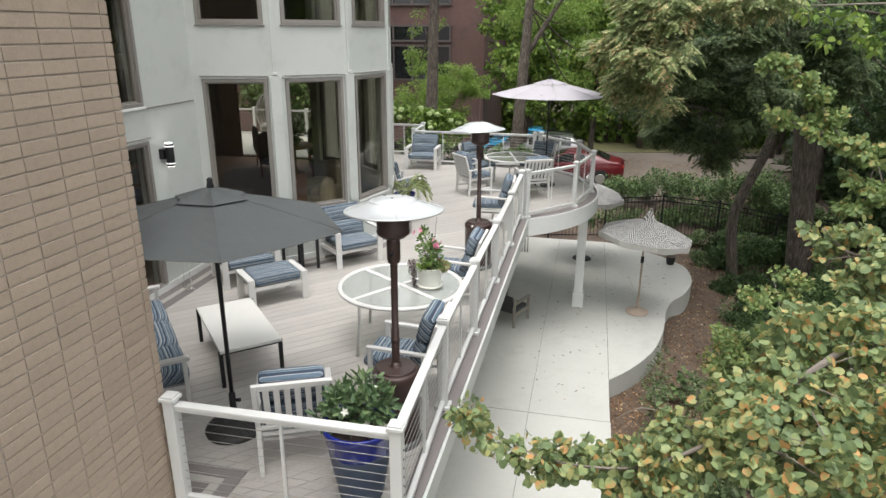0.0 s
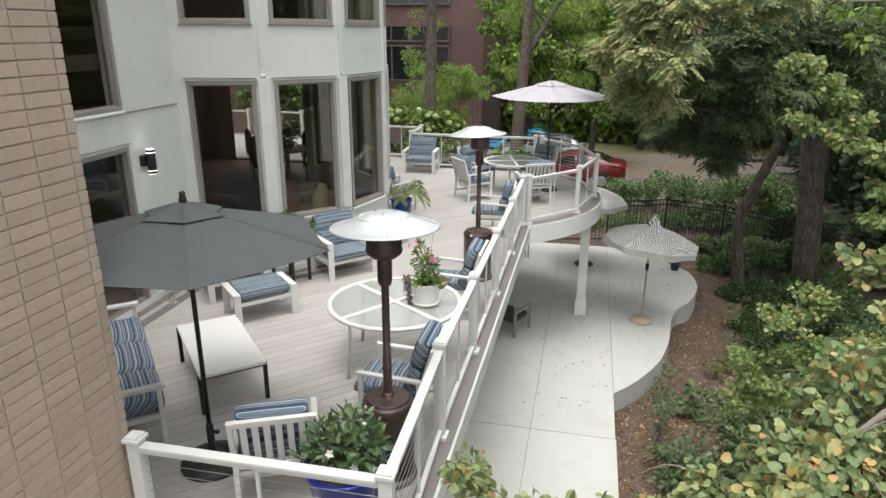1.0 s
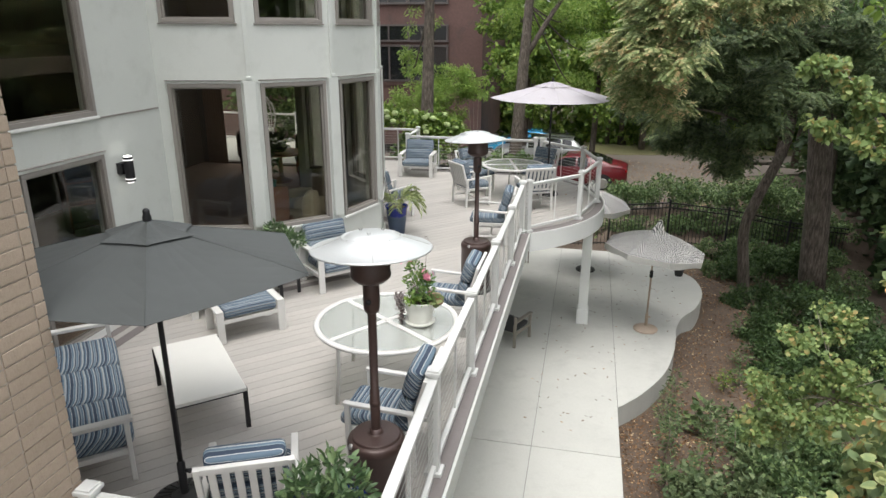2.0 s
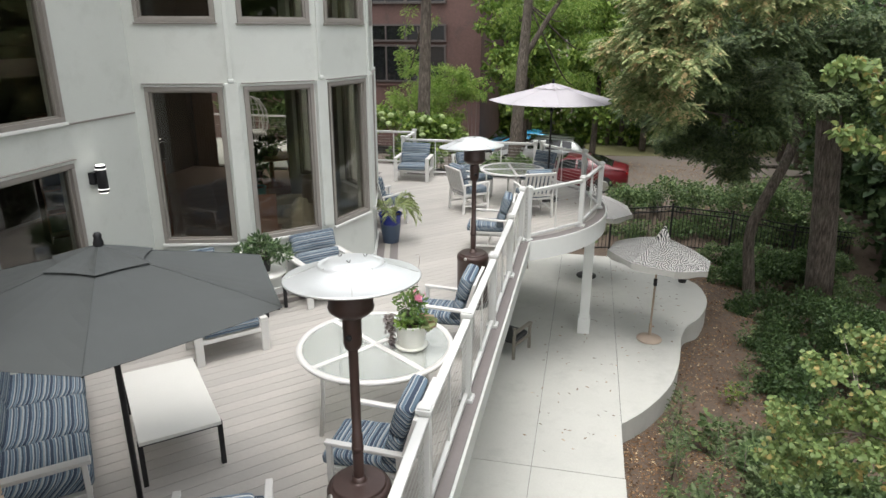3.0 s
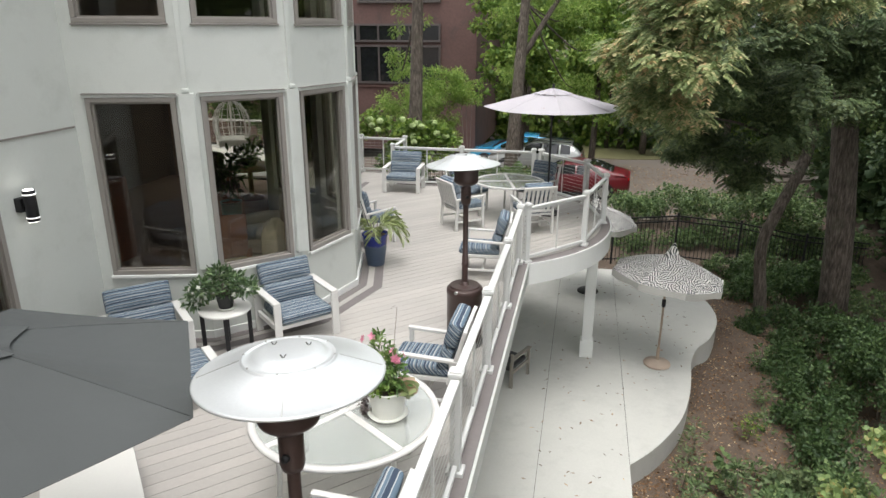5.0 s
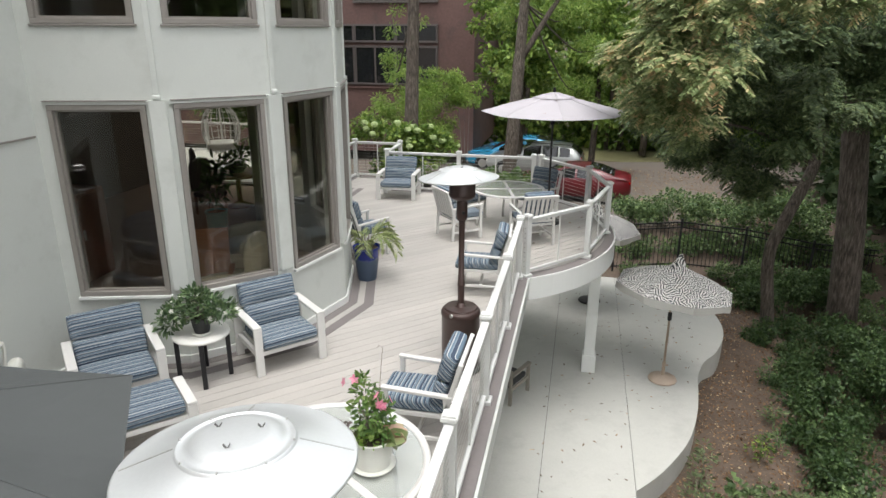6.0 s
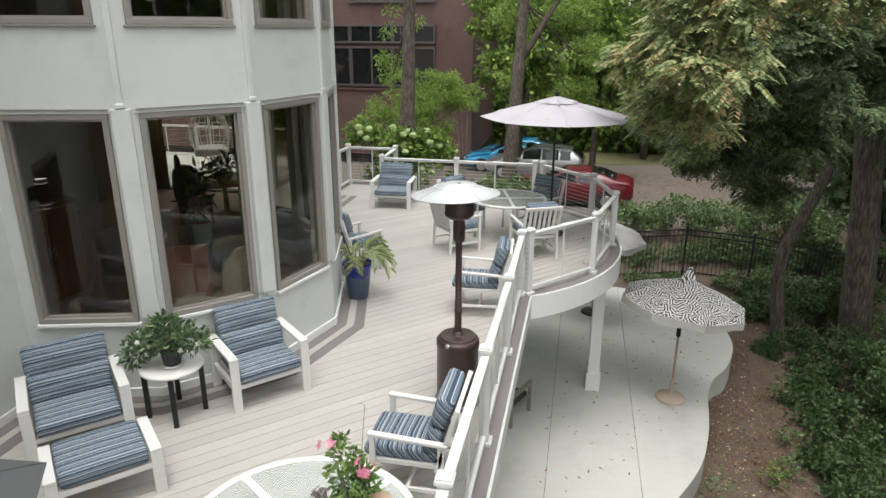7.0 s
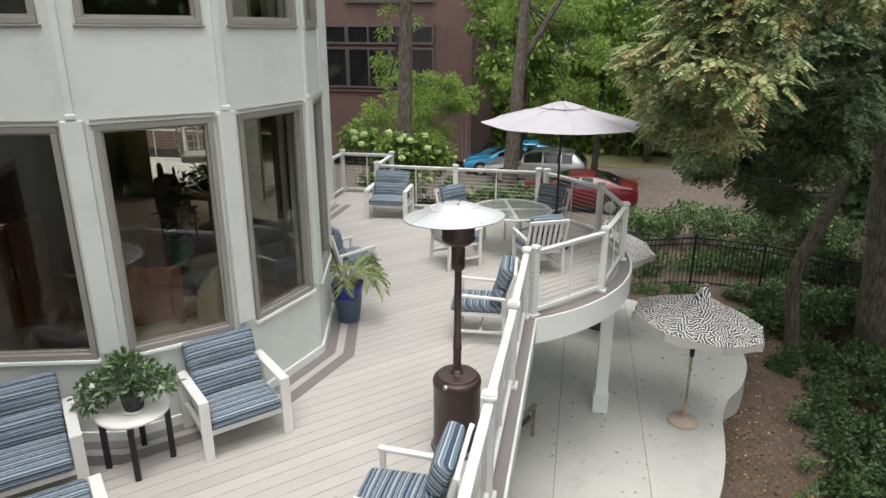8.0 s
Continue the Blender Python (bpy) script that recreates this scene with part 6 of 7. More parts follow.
LINDEN_MORE = [(2.12, 0.09, 1.86, 0.09, 0.09, 0.06), (2.55, 0.3, 1.95, 0.18, 0.18, 0.14), (2.3, -0.1, 1.77, 0.12, 0.12, 0.09), (0.60, -0.5, 1.46, 0.07, 0.07, 0.06), (1.23, -0.63, 1.31, 0.12, 0.12, 0.09),
               (3.2, -0.6, 1.3, 0.6, 0.6, 0.6), (3.3, 0.2, 1.5, 0.5, 0.5, 0.5), (3.9, 1.0, 1.7, 0.6, 0.6, 0.5)]
LINDEN_FAR = [(3.15, 3.25, 0.84, 0.31, 0.31, 0.25), (3.0, 3.08, 0.46, 0.31, 0.31, 0.25), (3.3, 2.91, 0.42, 0.39, 0.39, 0.31), (2.9, 3.45, 0.31, 0.22, 0.22, 0.17), (3.38, 3.58, 1.0, 0.21, 0.21, 0.17), (2.8, 3.13, 0.07, 0.23, 0.23, 0.19), (3.8, 3.0, 0.5, 0.5, 0.5, 0.4)]
LINDEN_LOW = [(1.02, -0.5, 1.24, 0.09, 0.09, 0.08), (1.22, -0.5, 1.30, 0.10, 0.11, 0.09), (1.40, -0.5, 1.25, 0.12, 0.12, 0.10), (1.57, -0.5, 1.40, 0.14, 0.12, 0.11), (1.85, -0.5, 1.36, 0.16, 0.14, 0.13), (1.70, -0.5, 1.58, 0.09, 0.09, 0.08), (2.1, -0.5, 1.5, 0.17, 0.15, 0.15), (2.36, -0.45, 1.55, 0.2, 0.18, 0.18), (2.07, -0.45, 1.72, 0.14, 0.14, 0.12), (1.7, -0.5, 1.2, 0.14, 0.12, 0.1)]
linden = thing("linden_tree", "linden tree with heart-shaped leaves turning yellow at the edges", "tree")
wood("trunk", [(5.4, 0.6, -3.8), (5.3, 0.5, -1.0), (5.1, 0.6, 2.0), (5.0, 0.9, 6.0)], [0.22, 0.19, 0.15, 0.08], linden, 14)
BRANCH = [(5.2, 0.5, 0.9), (3.7, 0.2, 1.9), (2.84, -0.02, 2.0), (2.29, -0.42, 1.87), (1.99, -0.57, 1.63), (1.69, -0.68, 1.49), (1.41, -0.67, 1.38), (1.04, -0.56, 1.31), (0.74, -0.49, 1.39), (0.56, -0.51, 1.48)]
wood("limb", BRANCH, [0.035, 0.028, 0.02, 0.016, 0.013, 0.01, 0.007, 0.005, 0.003, 0.002], linden, 8, TWIG)
wood("limb", [(1.99, -0.57, 1.6), (1.87, -0.52, 1.54), (1.76, -0.42, 1.57), (1.58, -0.35, 1.58), (1.42, -0.32, 1.46)], [0.010, 0.008, 0.006, 0.004, 0.002], linden, 7, TWIG)
wood("limb", [(5.2, 0.6, 0.2), (4.6, 2.4, 0.2), (3.7, 3.1, 0.4), (3.1, 3.25, 0.5)], [0.02, 0.014, 0.008, 0.003], linden, 8, TWIG)
wood("limb", [(5.1, 0.6, 1.8), (4.0, 0.7, 2.2), (3.0, 0.8, 2.2), (2.75, 0.95, 2.35)], [0.03, 0.02, 0.012, 0.004], linden, 8, TWIG)
twigs(linden, BRANCH[2:] + [(3.0, 0.8, 2.2), (3.3, 3.0, 0.5)], LINDEN_BALLS + LINDEN_FAR, 46, 0.006)
crown(LINDEN_BALLS + LINDEN_MORE[:5] + LINDEN_LOW, 260, 0.085, 8600, 0.045, HEART, L_LINDEN, linden, 0.5)
LINDEN_TIP = [(0.60, -0.5, 1.44, 0.08, 0.08, 0.07), (0.72, -0.5, 1.35, 0.09, 0.09, 0.08), (0.86, -0.5, 1.28, 0.10, 0.09, 0.09), (1.0, -0.5, 1.26, 0.10, 0.1, 0.09), (1.15, -0.5, 1.27, 0.10, 0.1, 0.09), (1.3, -0.5, 1.3, 0.10, 0.1, 0.09)]
crown(LINDEN_LOW[2:], 110, 0.07, 1100, 0.045, HEART, L_LINDEN, linden, 0.5)
crown(LINDEN_TIP, 60, 0.06, 230, 0.045, HEART, L_LINDEN, linden, 0.5)
crown(LINDEN_MORE[5:], 80, 0.16, 2200, 0.065, HEART, L_LINDEN, linden, 0.5)
crown(LINDEN_FAR, 110, 0.10, 5200, 0.038, HEART, L_MAPLE, linden, 0.5)

# maple twigs reaching over the slope
TWIG_BALLS = [(2.95, 4.2, 3.24, 0.09, 0.10, 0.06), (3.07, 4.2, 3.33, 0.10, 0.12, 0.07), (3.23, 4.2, 3.26, 0.13, 0.14, 0.08), (3.40, 4.2, 3.10, 0.14, 0.16, 0.09), (3.55, 4.2, 2.93, 0.13, 0.16, 0.09), (3.68, 4.2, 2.72, 0.12, 0.15, 0.08),
              (3.10, 4.1, 2.76, 0.10, 0.12, 0.06), (3.29, 4.1, 2.69, 0.13, 0.14, 0.07), (3.50, 4.1, 2.60, 0.15, 0.15, 0.08), (3.74, 4.1, 2.54, 0.17, 0.17, 0.09), (3.98, 4.1, 2.44, 0.18, 0.18, 0.11), (4.22, 4.1, 2.32, 0.2, 0.2, 0.13),
              (4.28, 4.0, 2.0, 0.2, 0.2, 0.12), (4.0, 4.1, 2.1, 0.12, 0.14, 0.08), (4.1, 4.1, 1.76, 0.16, 0.16, 0.1)]
TOP_BALLS = [(2.74, 2.23, 3.78, 0.10, 0.12, 0.07), (2.85, 2.23, 3.70, 0.10, 0.12, 0.07), (2.94, 2.23, 3.58, 0.07, 0.08, 0.05), (3.06, 2.23, 3.78, 0.13, 0.13, 0.08), (3.20, 2.23, 3.68, 0.12, 0.13, 0.09), (3.32, 2.23, 3.54, 0.12, 0.13, 0.08), (3.12, 2.23, 3.55, 0.06, 0.07, 0.05), (3.6, 2.4, 3.8, 0.25, 0.25, 0.2)]
maple = thing("maple_tree", "young maple with pale green, yellow-edged leaves", "tree")
wood("trunk", [(6.3, 5.0, -4.0), (6.2, 4.9, -1), (6.0, 4.8, 2), (6.1, 4.7, 6)], [0.16, 0.14, 0.11, 0.05], maple, 12)
REACH = [(6.0, 4.8, 1.4), (5.0, 4.5, 1.9), (4.22, 4.15, 2.28), (3.74, 4.1, 2.52), (3.4, 4.1, 2.64), (3.08, 4.1, 2.76)]
REACH_UP = [(3.9, 4.12, 2.42), (3.68, 4.18, 2.72), (3.5, 4.2, 3.0), (3.25, 4.2, 3.24), (2.95, 4.2, 3.26)]
wood("limb", REACH, [0.03, 0.02, 0.014, 0.010, 0.007, 0.003], maple, 8, TWIG)
wood("limb", REACH_UP, [0.010, 0.008, 0.006, 0.005, 0.002], maple, 7, TWIG)
wood("limb", [(6.0, 4.8, 3.2), (4.6, 3.4, 3.8), (3.6, 2.4, 3.82), (2.75, 2.23, 3.8)], [0.03, 0.02, 0.01, 0.004], maple, 8, TWIG)
twigs(maple, REACH + REACH_UP, TWIG_BALLS, 22, 0.005)
crown(TWIG_BALLS, 130, 0.075, 3400, 0.052, HEART, L_MAPLE, maple, 0.6)
crown(TOP_BALLS, 50, 0.06, 260, 0.062, LEAF, L_LIGHT, maple, 0.7)


# tree with feathered leaves hanging over the patio
def fronds(balls, n, length, material, parent, pairs=7):
    small = clumped(balls, 110, 0.22)
    at, d = in_balls(n, small, 0.5)
    way = unit(d * (1, 1, 0.3) + rng.normal(size=d.shape) * 0.35 + (-0.25, -0.35, -0.45))
    side = unit(np.cross(way, (0, 0, 1.0)))
    ats, ways, sizes = [], [], []
    for j in range(pairs):
        t = 0.25 + 0.75 * j / pairs
        for s in (-1, 1):
            q = at + way * (length * t) + np.array((0, 0, -0.25 * length)) * t * t
            ats.append(q)
            ways.append(way * 0.55 + side * s + (0, 0, -0.25))
            sizes.append(np.full(n, length * (0.29 - 0.08 * t)))
    ats, ways, sizes = np.concatenate(ats), np.concatenate(ways), np.concatenate(sizes)
    return scatter("crown", ats, ways, sizes * (0.8 + 0.4 * rng.random(len(sizes))), OVAL, material, parent, face=np.tile((0.0, -0.3, 1.0), (len(ats), 1)) + rng.normal(size=(len(ats), 3)) * 0.3)


HANG = [(1.25, 11.4, 3.25, 0.26, 0.3, 0.18), (1.65, 11.2, 3.55, 0.42, 0.42, 0.3), (2.0, 10.5, 3.5, 0.42, 0.42, 0.3), (2.15, 9.8, 3.2, 0.28, 0.28, 0.22), (2.38, 9.6, 3.1, 0.24, 0.24, 0.2), (2.58, 9.9, 3.55, 0.3, 0.3, 0.3), (2.3, 10.2, 3.9, 0.4, 0.4, 0.3), (2.6, 9.9, 4.15, 0.35, 0.35, 0.25),
        (3.5, 10.0, 4.25, 0.45, 0.4, 0.2), (4.15, 10.1, 4.2, 0.45, 0.4, 0.2), (2.2, 11.1, 2.6, 0.42, 0.42, 0.32), (1.9, 11.9, 2.6, 0.4, 0.4, 0.35), (2.0, 13.1, 2.5, 0.45, 0.45, 0.4), (2.45, 11.9, 2.15, 0.32, 0.32, 0.3), (2.15, 11.0, 3.1, 0.5, 0.5, 0.4),
        (1.75, 13.2, 3.9, 0.35, 0.35, 0.3), (2.2, 10.6, 4.4, 0.6, 0.6, 0.4), (2.7, 10.6, 4.75, 0.4, 0.4, 0.3), (1.8, 12.0, 4.5, 0.5, 0.5, 0.4)]
ash = thing("ash_tree", "tall tree with drooping feathered leaves, some browning", "tree")
wood("trunk", [(5.70, 16.1, -4.1), (5.52, 16.1, -2.5), (5.45, 16.1, -1.5), (5.60, 16.1, -0.8), (5.98, 16.25, 0.05), (6.28, 16.6, 1.1), (6.35, 17.0, 2.5), (6.3, 17.0, 4.0), (6.3, 17.0, 9)], [0.17, 0.15, 0.14, 0.14, 0.135, 0.13, 0.12, 0.11, 0.07], ash, 14)
wood("limb", [(6.1, 17.0, 3.2), (5.0, 14.4, 4.4), (3.6, 11.6, 4.4), (2.6, 10.4, 4.0), (2.2, 9.8, 3.4)], [0.09, 0.06, 0.04, 0.025, 0.008], ash, 8)
wood("limb", [(4.6, 13.4, 4.45), (3.0, 12.4, 4.2), (2.0, 11.6, 3.7), (1.2, 11.4, 3.3)], [0.04, 0.03, 0.018, 0.006], ash, 8)
wood("limb", [(6.05, 16.6, 0.9), (5.0, 15.6, 1.3), (3.9, 13.6, 1.8), (2.8, 12.0, 2.1)], [0.06, 0.04, 0.025, 0.01], ash, 8)
wood("limb", [(5.9, 16.3, 0.2), (5.0, 16.3, 0.2), (4.2, 16.2, 0.5), (3.3, 16.2, 0.7)], [0.05, 0.035, 0.025, 0.01], ash, 8)
twigs(ash, [(3.6, 11.6, 4.3), (2.6, 10.4, 3.9), (2.0, 11.6, 3.6), (2.8, 12.0, 2.1), (3.9, 13.6, 1.8), (3.3, 16.2, 0.8)], HANG, 34, 0.010)
fronds(HANG, 2600, 0.40, L_ASH, ash, 8)
ASH_IN = [(4.68, 14.34, 2.1, 1.3, 1.3, 1.1), (5.5, 15.0, 3.7, 1.0, 1.0, 0.8), (4.5, 14.95, 0.86, 0.8, 0.8, 0.6), (7.06, 15.51, 2.43, 1.3, 1.3, 1.0), (6.14, 15.27, 3.89, 1.3, 1.3, 1.0), (3.55, 14.22, 2.46, 0.8, 0.8, 0.7),
          (4.35, 12.9, 3.95, 0.7, 0.7, 0.5), (3.98, 12.8, 3.54, 0.6, 0.6, 0.45), (2.3, 14.6, 1.8, 0.45, 0.45, 0.4), (3.2, 15.5, 1.4, 0.55, 0.55, 0.4), (3.5, 16.8, 0.9, 0.5, 0.5, 0.35), (3.3, 12.9, 3.0, 0.6, 0.6, 0.5)]
# inner crown: its shade is put into these two leaf colours
fronds(ASH_IN, 5200, 0.44, L_ASH_SHADE, ash)
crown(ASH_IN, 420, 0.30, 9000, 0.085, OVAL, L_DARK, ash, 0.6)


def tree(name, label, base, top, r0, balls, clumps, spread, n, size, material, lean=0.0, template=CLUMP, forks=()):
    t = thing(name, label, "tree")
    b, p = Vector(base), Vector(top)
    mid = b.lerp(p, 0.45) + Vector((lean, 0, 0))
    wood("trunk", [base, tuple(mid), top], [r0, r0 * 0.75, r0 * 0.3], t, 12)
    for q in forks:
        wood("limb", [tuple(mid), tuple(mid.lerp(Vector(q), 0.5) + Vector((0, 0, 0.3))), q], [r0 * 0.45, r0 * 0.3, r0 * 0.12], t, 8)
    for ball in balls[:6]:
        wood("limb", [tuple(mid.lerp(p, 0.3)), tuple(mid.lerp(Vector(ball[:3]), 0.7) + Vector((0, 0, 0.2))), ball[:3]], [r0 * 0.14, r0 * 0.10, r0 * 0.04], t, 7)
    crown(balls, clumps, spread, n, size, template, material, t, 0.4)
    return t


tree("elm_tree", "slender grey-barked tree with bright green leaves beyond the railing", (-4.0, 16.9, -3.0), (-3.95, 18.5, 9.0), 0.24,
     [(-5.0, 19.5, 2.4, 0.55, 0.55, 0.7), (-4.0, 18.6, 6.0, 1.8, 1.8, 0.9), (-4.6, 19.2, 3.7, 0.55, 0.55, 0.6), (-5.6, 18.0, 6.5, 1.8, 1.8, 1.0), (-2.4, 18, 7.0, 2.0, 2.0, 1.2), (-4.5, 19.8, 1.4, 0.6, 0.6, 0.5)], 150, 0.26, 12000, 0.12, L_YOUNG, template=NARROW)
tree("elm_tree", "twin-stemmed grey-barked tree with bright green leaves by the cars", (-1.82, 22.1, -2.7), (-1.3, 24.6, 9.0), 0.27,
     [(-2.0, 25.2, 4.2, 0.8, 1.0, 0.7), (0.0, 24.9, 4.2, 1.3, 1.3, 0.8), (-2.0, 24.6, 2.2, 0.7, 0.7, 0.6), (0.9, 25.4, 2.9, 1.0, 1.0, 0.8), (-1.2, 24, 7.0, 2.6, 2.6, 1.4), (0.4, 25.5, 1.4, 0.8, 0.8, 0.6)], 190, 0.28, 18000, 0.12, L_YOUNG, template=NARROW, forks=[(0.75, 24.6, 6.0)])
tree("oak_tree", "broad dark-trunked tree in deep shade on the slope", (7.85, 17.2, -4.4), (5.9, 17.2, 10.0), 0.38,
     [(8.2, 17, 3.5, 1.9, 1.9, 1.5), (10.2, 15.5, 2.0, 1.6, 1.6, 1.4), (10.0, 18.8, 0.8, 1.5, 1.5, 1.3), (10.5, 17.5, 4.5, 2.0, 2.0, 1.6)], 230, 0.34, 13000, 0.13, L_DARK, 0.1, LEAF)
for k, (x, y, s) in enumerate(((-12.5, 25.5, 0.9), (1.2, 31.5, 1.0), (-2.2, 30.5, 1.0), (4.2, 38.5, 1.2), (8.5, 37.5, 1.2), (10.0, 24.0, 1.1), (12.5, 19.5, 1.1), (12.0, 28.0, 1.2), (-15, 27, 1.1), (7.2, 40, 1.2))):
    low = -3.0 if y > 22 else -4.2
    bl = [(x + dx * s, y + dy * s, low + dz * s, rr * s, rr * s, rr * 0.8 * s) for dx, dy, dz, rr in ((0, 0, 6.0, 1.7), (-1.3, -0.4, 4.4, 1.2), (1.2, -0.5, 4.6, 1.3), (0.3, -0.9, 3.2, 0.9), (0.6, 0.8, 7.6, 1.8), (-0.9, 0.5, 7.4, 1.7), (-0.2, -0.8, 5.3, 1.3))]
    tree("wood_tree", "woodland tree with dense green leaves at the edge of the lot", (x, y, low - 0.2), (x + 0.3 * math.sin(k), y, low + 8.0 * s), 0.17 * s, bl, 150, 0.36, 5600, 0.20, (L_MID, L_LIGHT, L_LIGHT, L_MID, L_DARK)[k % 5])


# shrubs
def shrub(name, label, balls, clumps, spread, n, size, material, template=LEAF, heads=None, droop=0.2):
    s = thing(name, label, "shrub")
    for b in balls:
        g = float(ground_z(b[0], b[1]))
        for a in range(3):
            part("stem", tube(bmesh.new(), [(b[0] + 0.08 * a, b[1], g - 0.05), (b[0] - 0.05 + 0.1 * a, b[1] + 0.05, (g + b[2]) / 2), (b[0] + b[3] * 0.3 * (a - 1), b[1], b[2])], [0.018, 0.012, 0.005], 5), TWIG, s)
    crown(balls, clumps, spread, n, size, template, material, s, droop, "foliage")
    if heads:
        at, d = in_balls(heads, [(x, y, z, a * 1.12, b * 1.12, c * 1.15) for x, y, z, a, b, c in balls], 0.05)
        keep = d[:, 2] > -0.1
        for q in at[keep]:
            bm = bmesh.new()
            bmesh.ops.create_icosphere(bm, subdivisions=3, radius=0.09)
            for v in bm.verts:
                v.co *= 0.82 + 0.36 * rng.random()
                v.co.z *= 0.8
            bmesh.ops.translate(bm, verts=bm.verts, vec=tuple(q))
            part("flower_head", bm, HYDR, s)
    return s


shrub("light_shrub", "airy yellow-green shrub by the parking area", [(-4.13, 22.0, 1.7, 0.9, 0.9, 0.7), (-4.57, 21.2, 1.2, 0.7, 0.7, 0.6), (-3.32, 22.1, 1.5, 0.7, 0.7, 0.6), (-5.14, 21.8, 1.9, 0.6, 0.6, 0.5), (-5.6, 19.9, 1.1, 0.6, 0.6, 0.5), (-4.3, 21.5, 0.3, 1.1, 1.1, 0.9)], 170, 0.22, 17000, 0.11, L_YOUNG, NARROW)
shrub("hydrangea", "hydrangea bush with cream-green flower heads behind the railing", [(-4.13, 16.1, 1.05, 0.5, 0.45, 0.38), (-3.30, 16.3, 0.88, 0.5, 0.46, 0.37), (-2.85, 16.4, 0.75, 0.35, 0.31, 0.25), (-4.9, 16.4, 1.15, 0.45, 0.4, 0.32), (-3.8, 16.2, 0.3, 0.9, 0.6, 0.6)], 80, 0.18, 3400, 0.12, L_LIGHT, LEAF, 60)
shrub("climbing_shrub", "leafy shrub growing up against the far railing", [(-1.04, 15.5, 0.2, 0.5, 0.4, 0.4), (-1.62, 15.4, 0.05, 0.4, 0.36, 0.35), (-0.62, 15.7, 0.05, 0.35, 0.33, 0.3), (-2.2, 15.3, 0.0, 0.35, 0.3, 0.3), (-3.02, 15.0, 0.1, 0.35, 0.3, 0.3), (-4.2, 15.95, 0.2, 0.5, 0.25, 0.4), (-1.5, 15.6, -0.8, 1.6, 0.6, 0.6)], 110, 0.17, 3600, 0.12, L_MID)
shrub("understory_shrub", "dark leafy shrubs along the iron fence", [(4.78, 20.6, -1.88, 0.9, 0.7, 0.6), (3.61, 20.9, -1.78, 0.8, 0.6, 0.55), (2.7, 20.7, -1.88, 0.6, 0.5, 0.5), (6.14, 21.1, -1.68, 0.9, 0.8, 0.7), (7.55, 21, -1.78, 1.0, 0.9, 0.8), (5.48, 20.43, -2.48, 0.7, 0.4, 0.5), (4.3, 21.7, -1.98, 1.0, 0.7, 0.5), (5.9, 22.1, -1.98, 1.0, 0.8, 0.5), (1.4, 19.66, -2.83, 0.5, 0.3, 0.3), (2.3, 19.83, -2.78, 0.6, 0.35, 0.32), (3.2, 20, -2.73, 0.6, 0.35, 0.32), (4.2, 20.2, -2.68, 0.6, 0.35, 0.35), (3.3, 20.02, -3.08, 0.45, 0.25, 0.2), (2.4, 21.6, -2.18, 0.8, 0.6, 0.45), (3.3, 22, -2.08, 0.8, 0.6, 0.45), (7.5, 22.5, -1.88, 1.2, 0.9, 0.6)], 210, 0.28, 17000, 0.09, L_GROUND)
shrub("understory_shrub", "green leafy shrubs growing through the iron fence", [(4.6, 20.26, -2.63, 0.5, 0.35, 0.4), (5.3, 20.4, -2.78, 0.5, 0.4, 0.35), (6.6, 20.64, -2.78, 0.8, 0.4, 0.5), (7.9, 20.89, -2.78, 0.9, 0.5, 0.6), (9.2, 21.14, -2.88, 0.9, 0.6, 0.6), (6.3, 20.59, -3.18, 0.7, 0.6, 0.35)], 170, 0.24, 9000, 0.085, L_GROUND)
shrub("ground_cover", "low white-flecked leafy plants before the iron fence", [(5.0, 18.9, -3.15, 0.5, 0.4, 0.22), (6.3, 19.3, -3.2, 0.7, 0.45, 0.28), (7.5, 19.3, -3.3, 0.7, 0.5, 0.3), (8.8, 19.6, -3.3, 0.8, 0.5, 0.35), (4.9, 17.6, -3.35, 0.35, 0.4, 0.18), (6.6, 18.2, -3.45, 0.55, 0.5, 0.2), (3.6, 18.7, -3.1, 0.5, 0.35, 0.18), (2.4, 18.6, -3.1, 0.5, 0.3, 0.16), (8.9, 17.6, -3.5, 0.7, 0.7, 0.3)], 150, 0.16, 9500, 0.07, L_GROUND)
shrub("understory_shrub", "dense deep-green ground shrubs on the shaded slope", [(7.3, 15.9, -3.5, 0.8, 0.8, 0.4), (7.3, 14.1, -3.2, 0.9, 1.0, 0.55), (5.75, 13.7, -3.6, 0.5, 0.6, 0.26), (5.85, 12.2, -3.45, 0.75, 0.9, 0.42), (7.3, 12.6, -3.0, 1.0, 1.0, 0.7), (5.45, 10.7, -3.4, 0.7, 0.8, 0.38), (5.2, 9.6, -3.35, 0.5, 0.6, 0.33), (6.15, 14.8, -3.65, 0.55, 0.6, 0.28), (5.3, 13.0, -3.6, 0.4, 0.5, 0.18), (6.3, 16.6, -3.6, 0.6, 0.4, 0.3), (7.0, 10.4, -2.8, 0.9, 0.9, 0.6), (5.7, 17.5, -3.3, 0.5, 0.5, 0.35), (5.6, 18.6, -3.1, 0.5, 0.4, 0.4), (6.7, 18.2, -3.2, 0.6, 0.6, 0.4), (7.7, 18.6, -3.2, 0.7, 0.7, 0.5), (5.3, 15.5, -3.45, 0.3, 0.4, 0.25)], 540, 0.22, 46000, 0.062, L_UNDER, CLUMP)
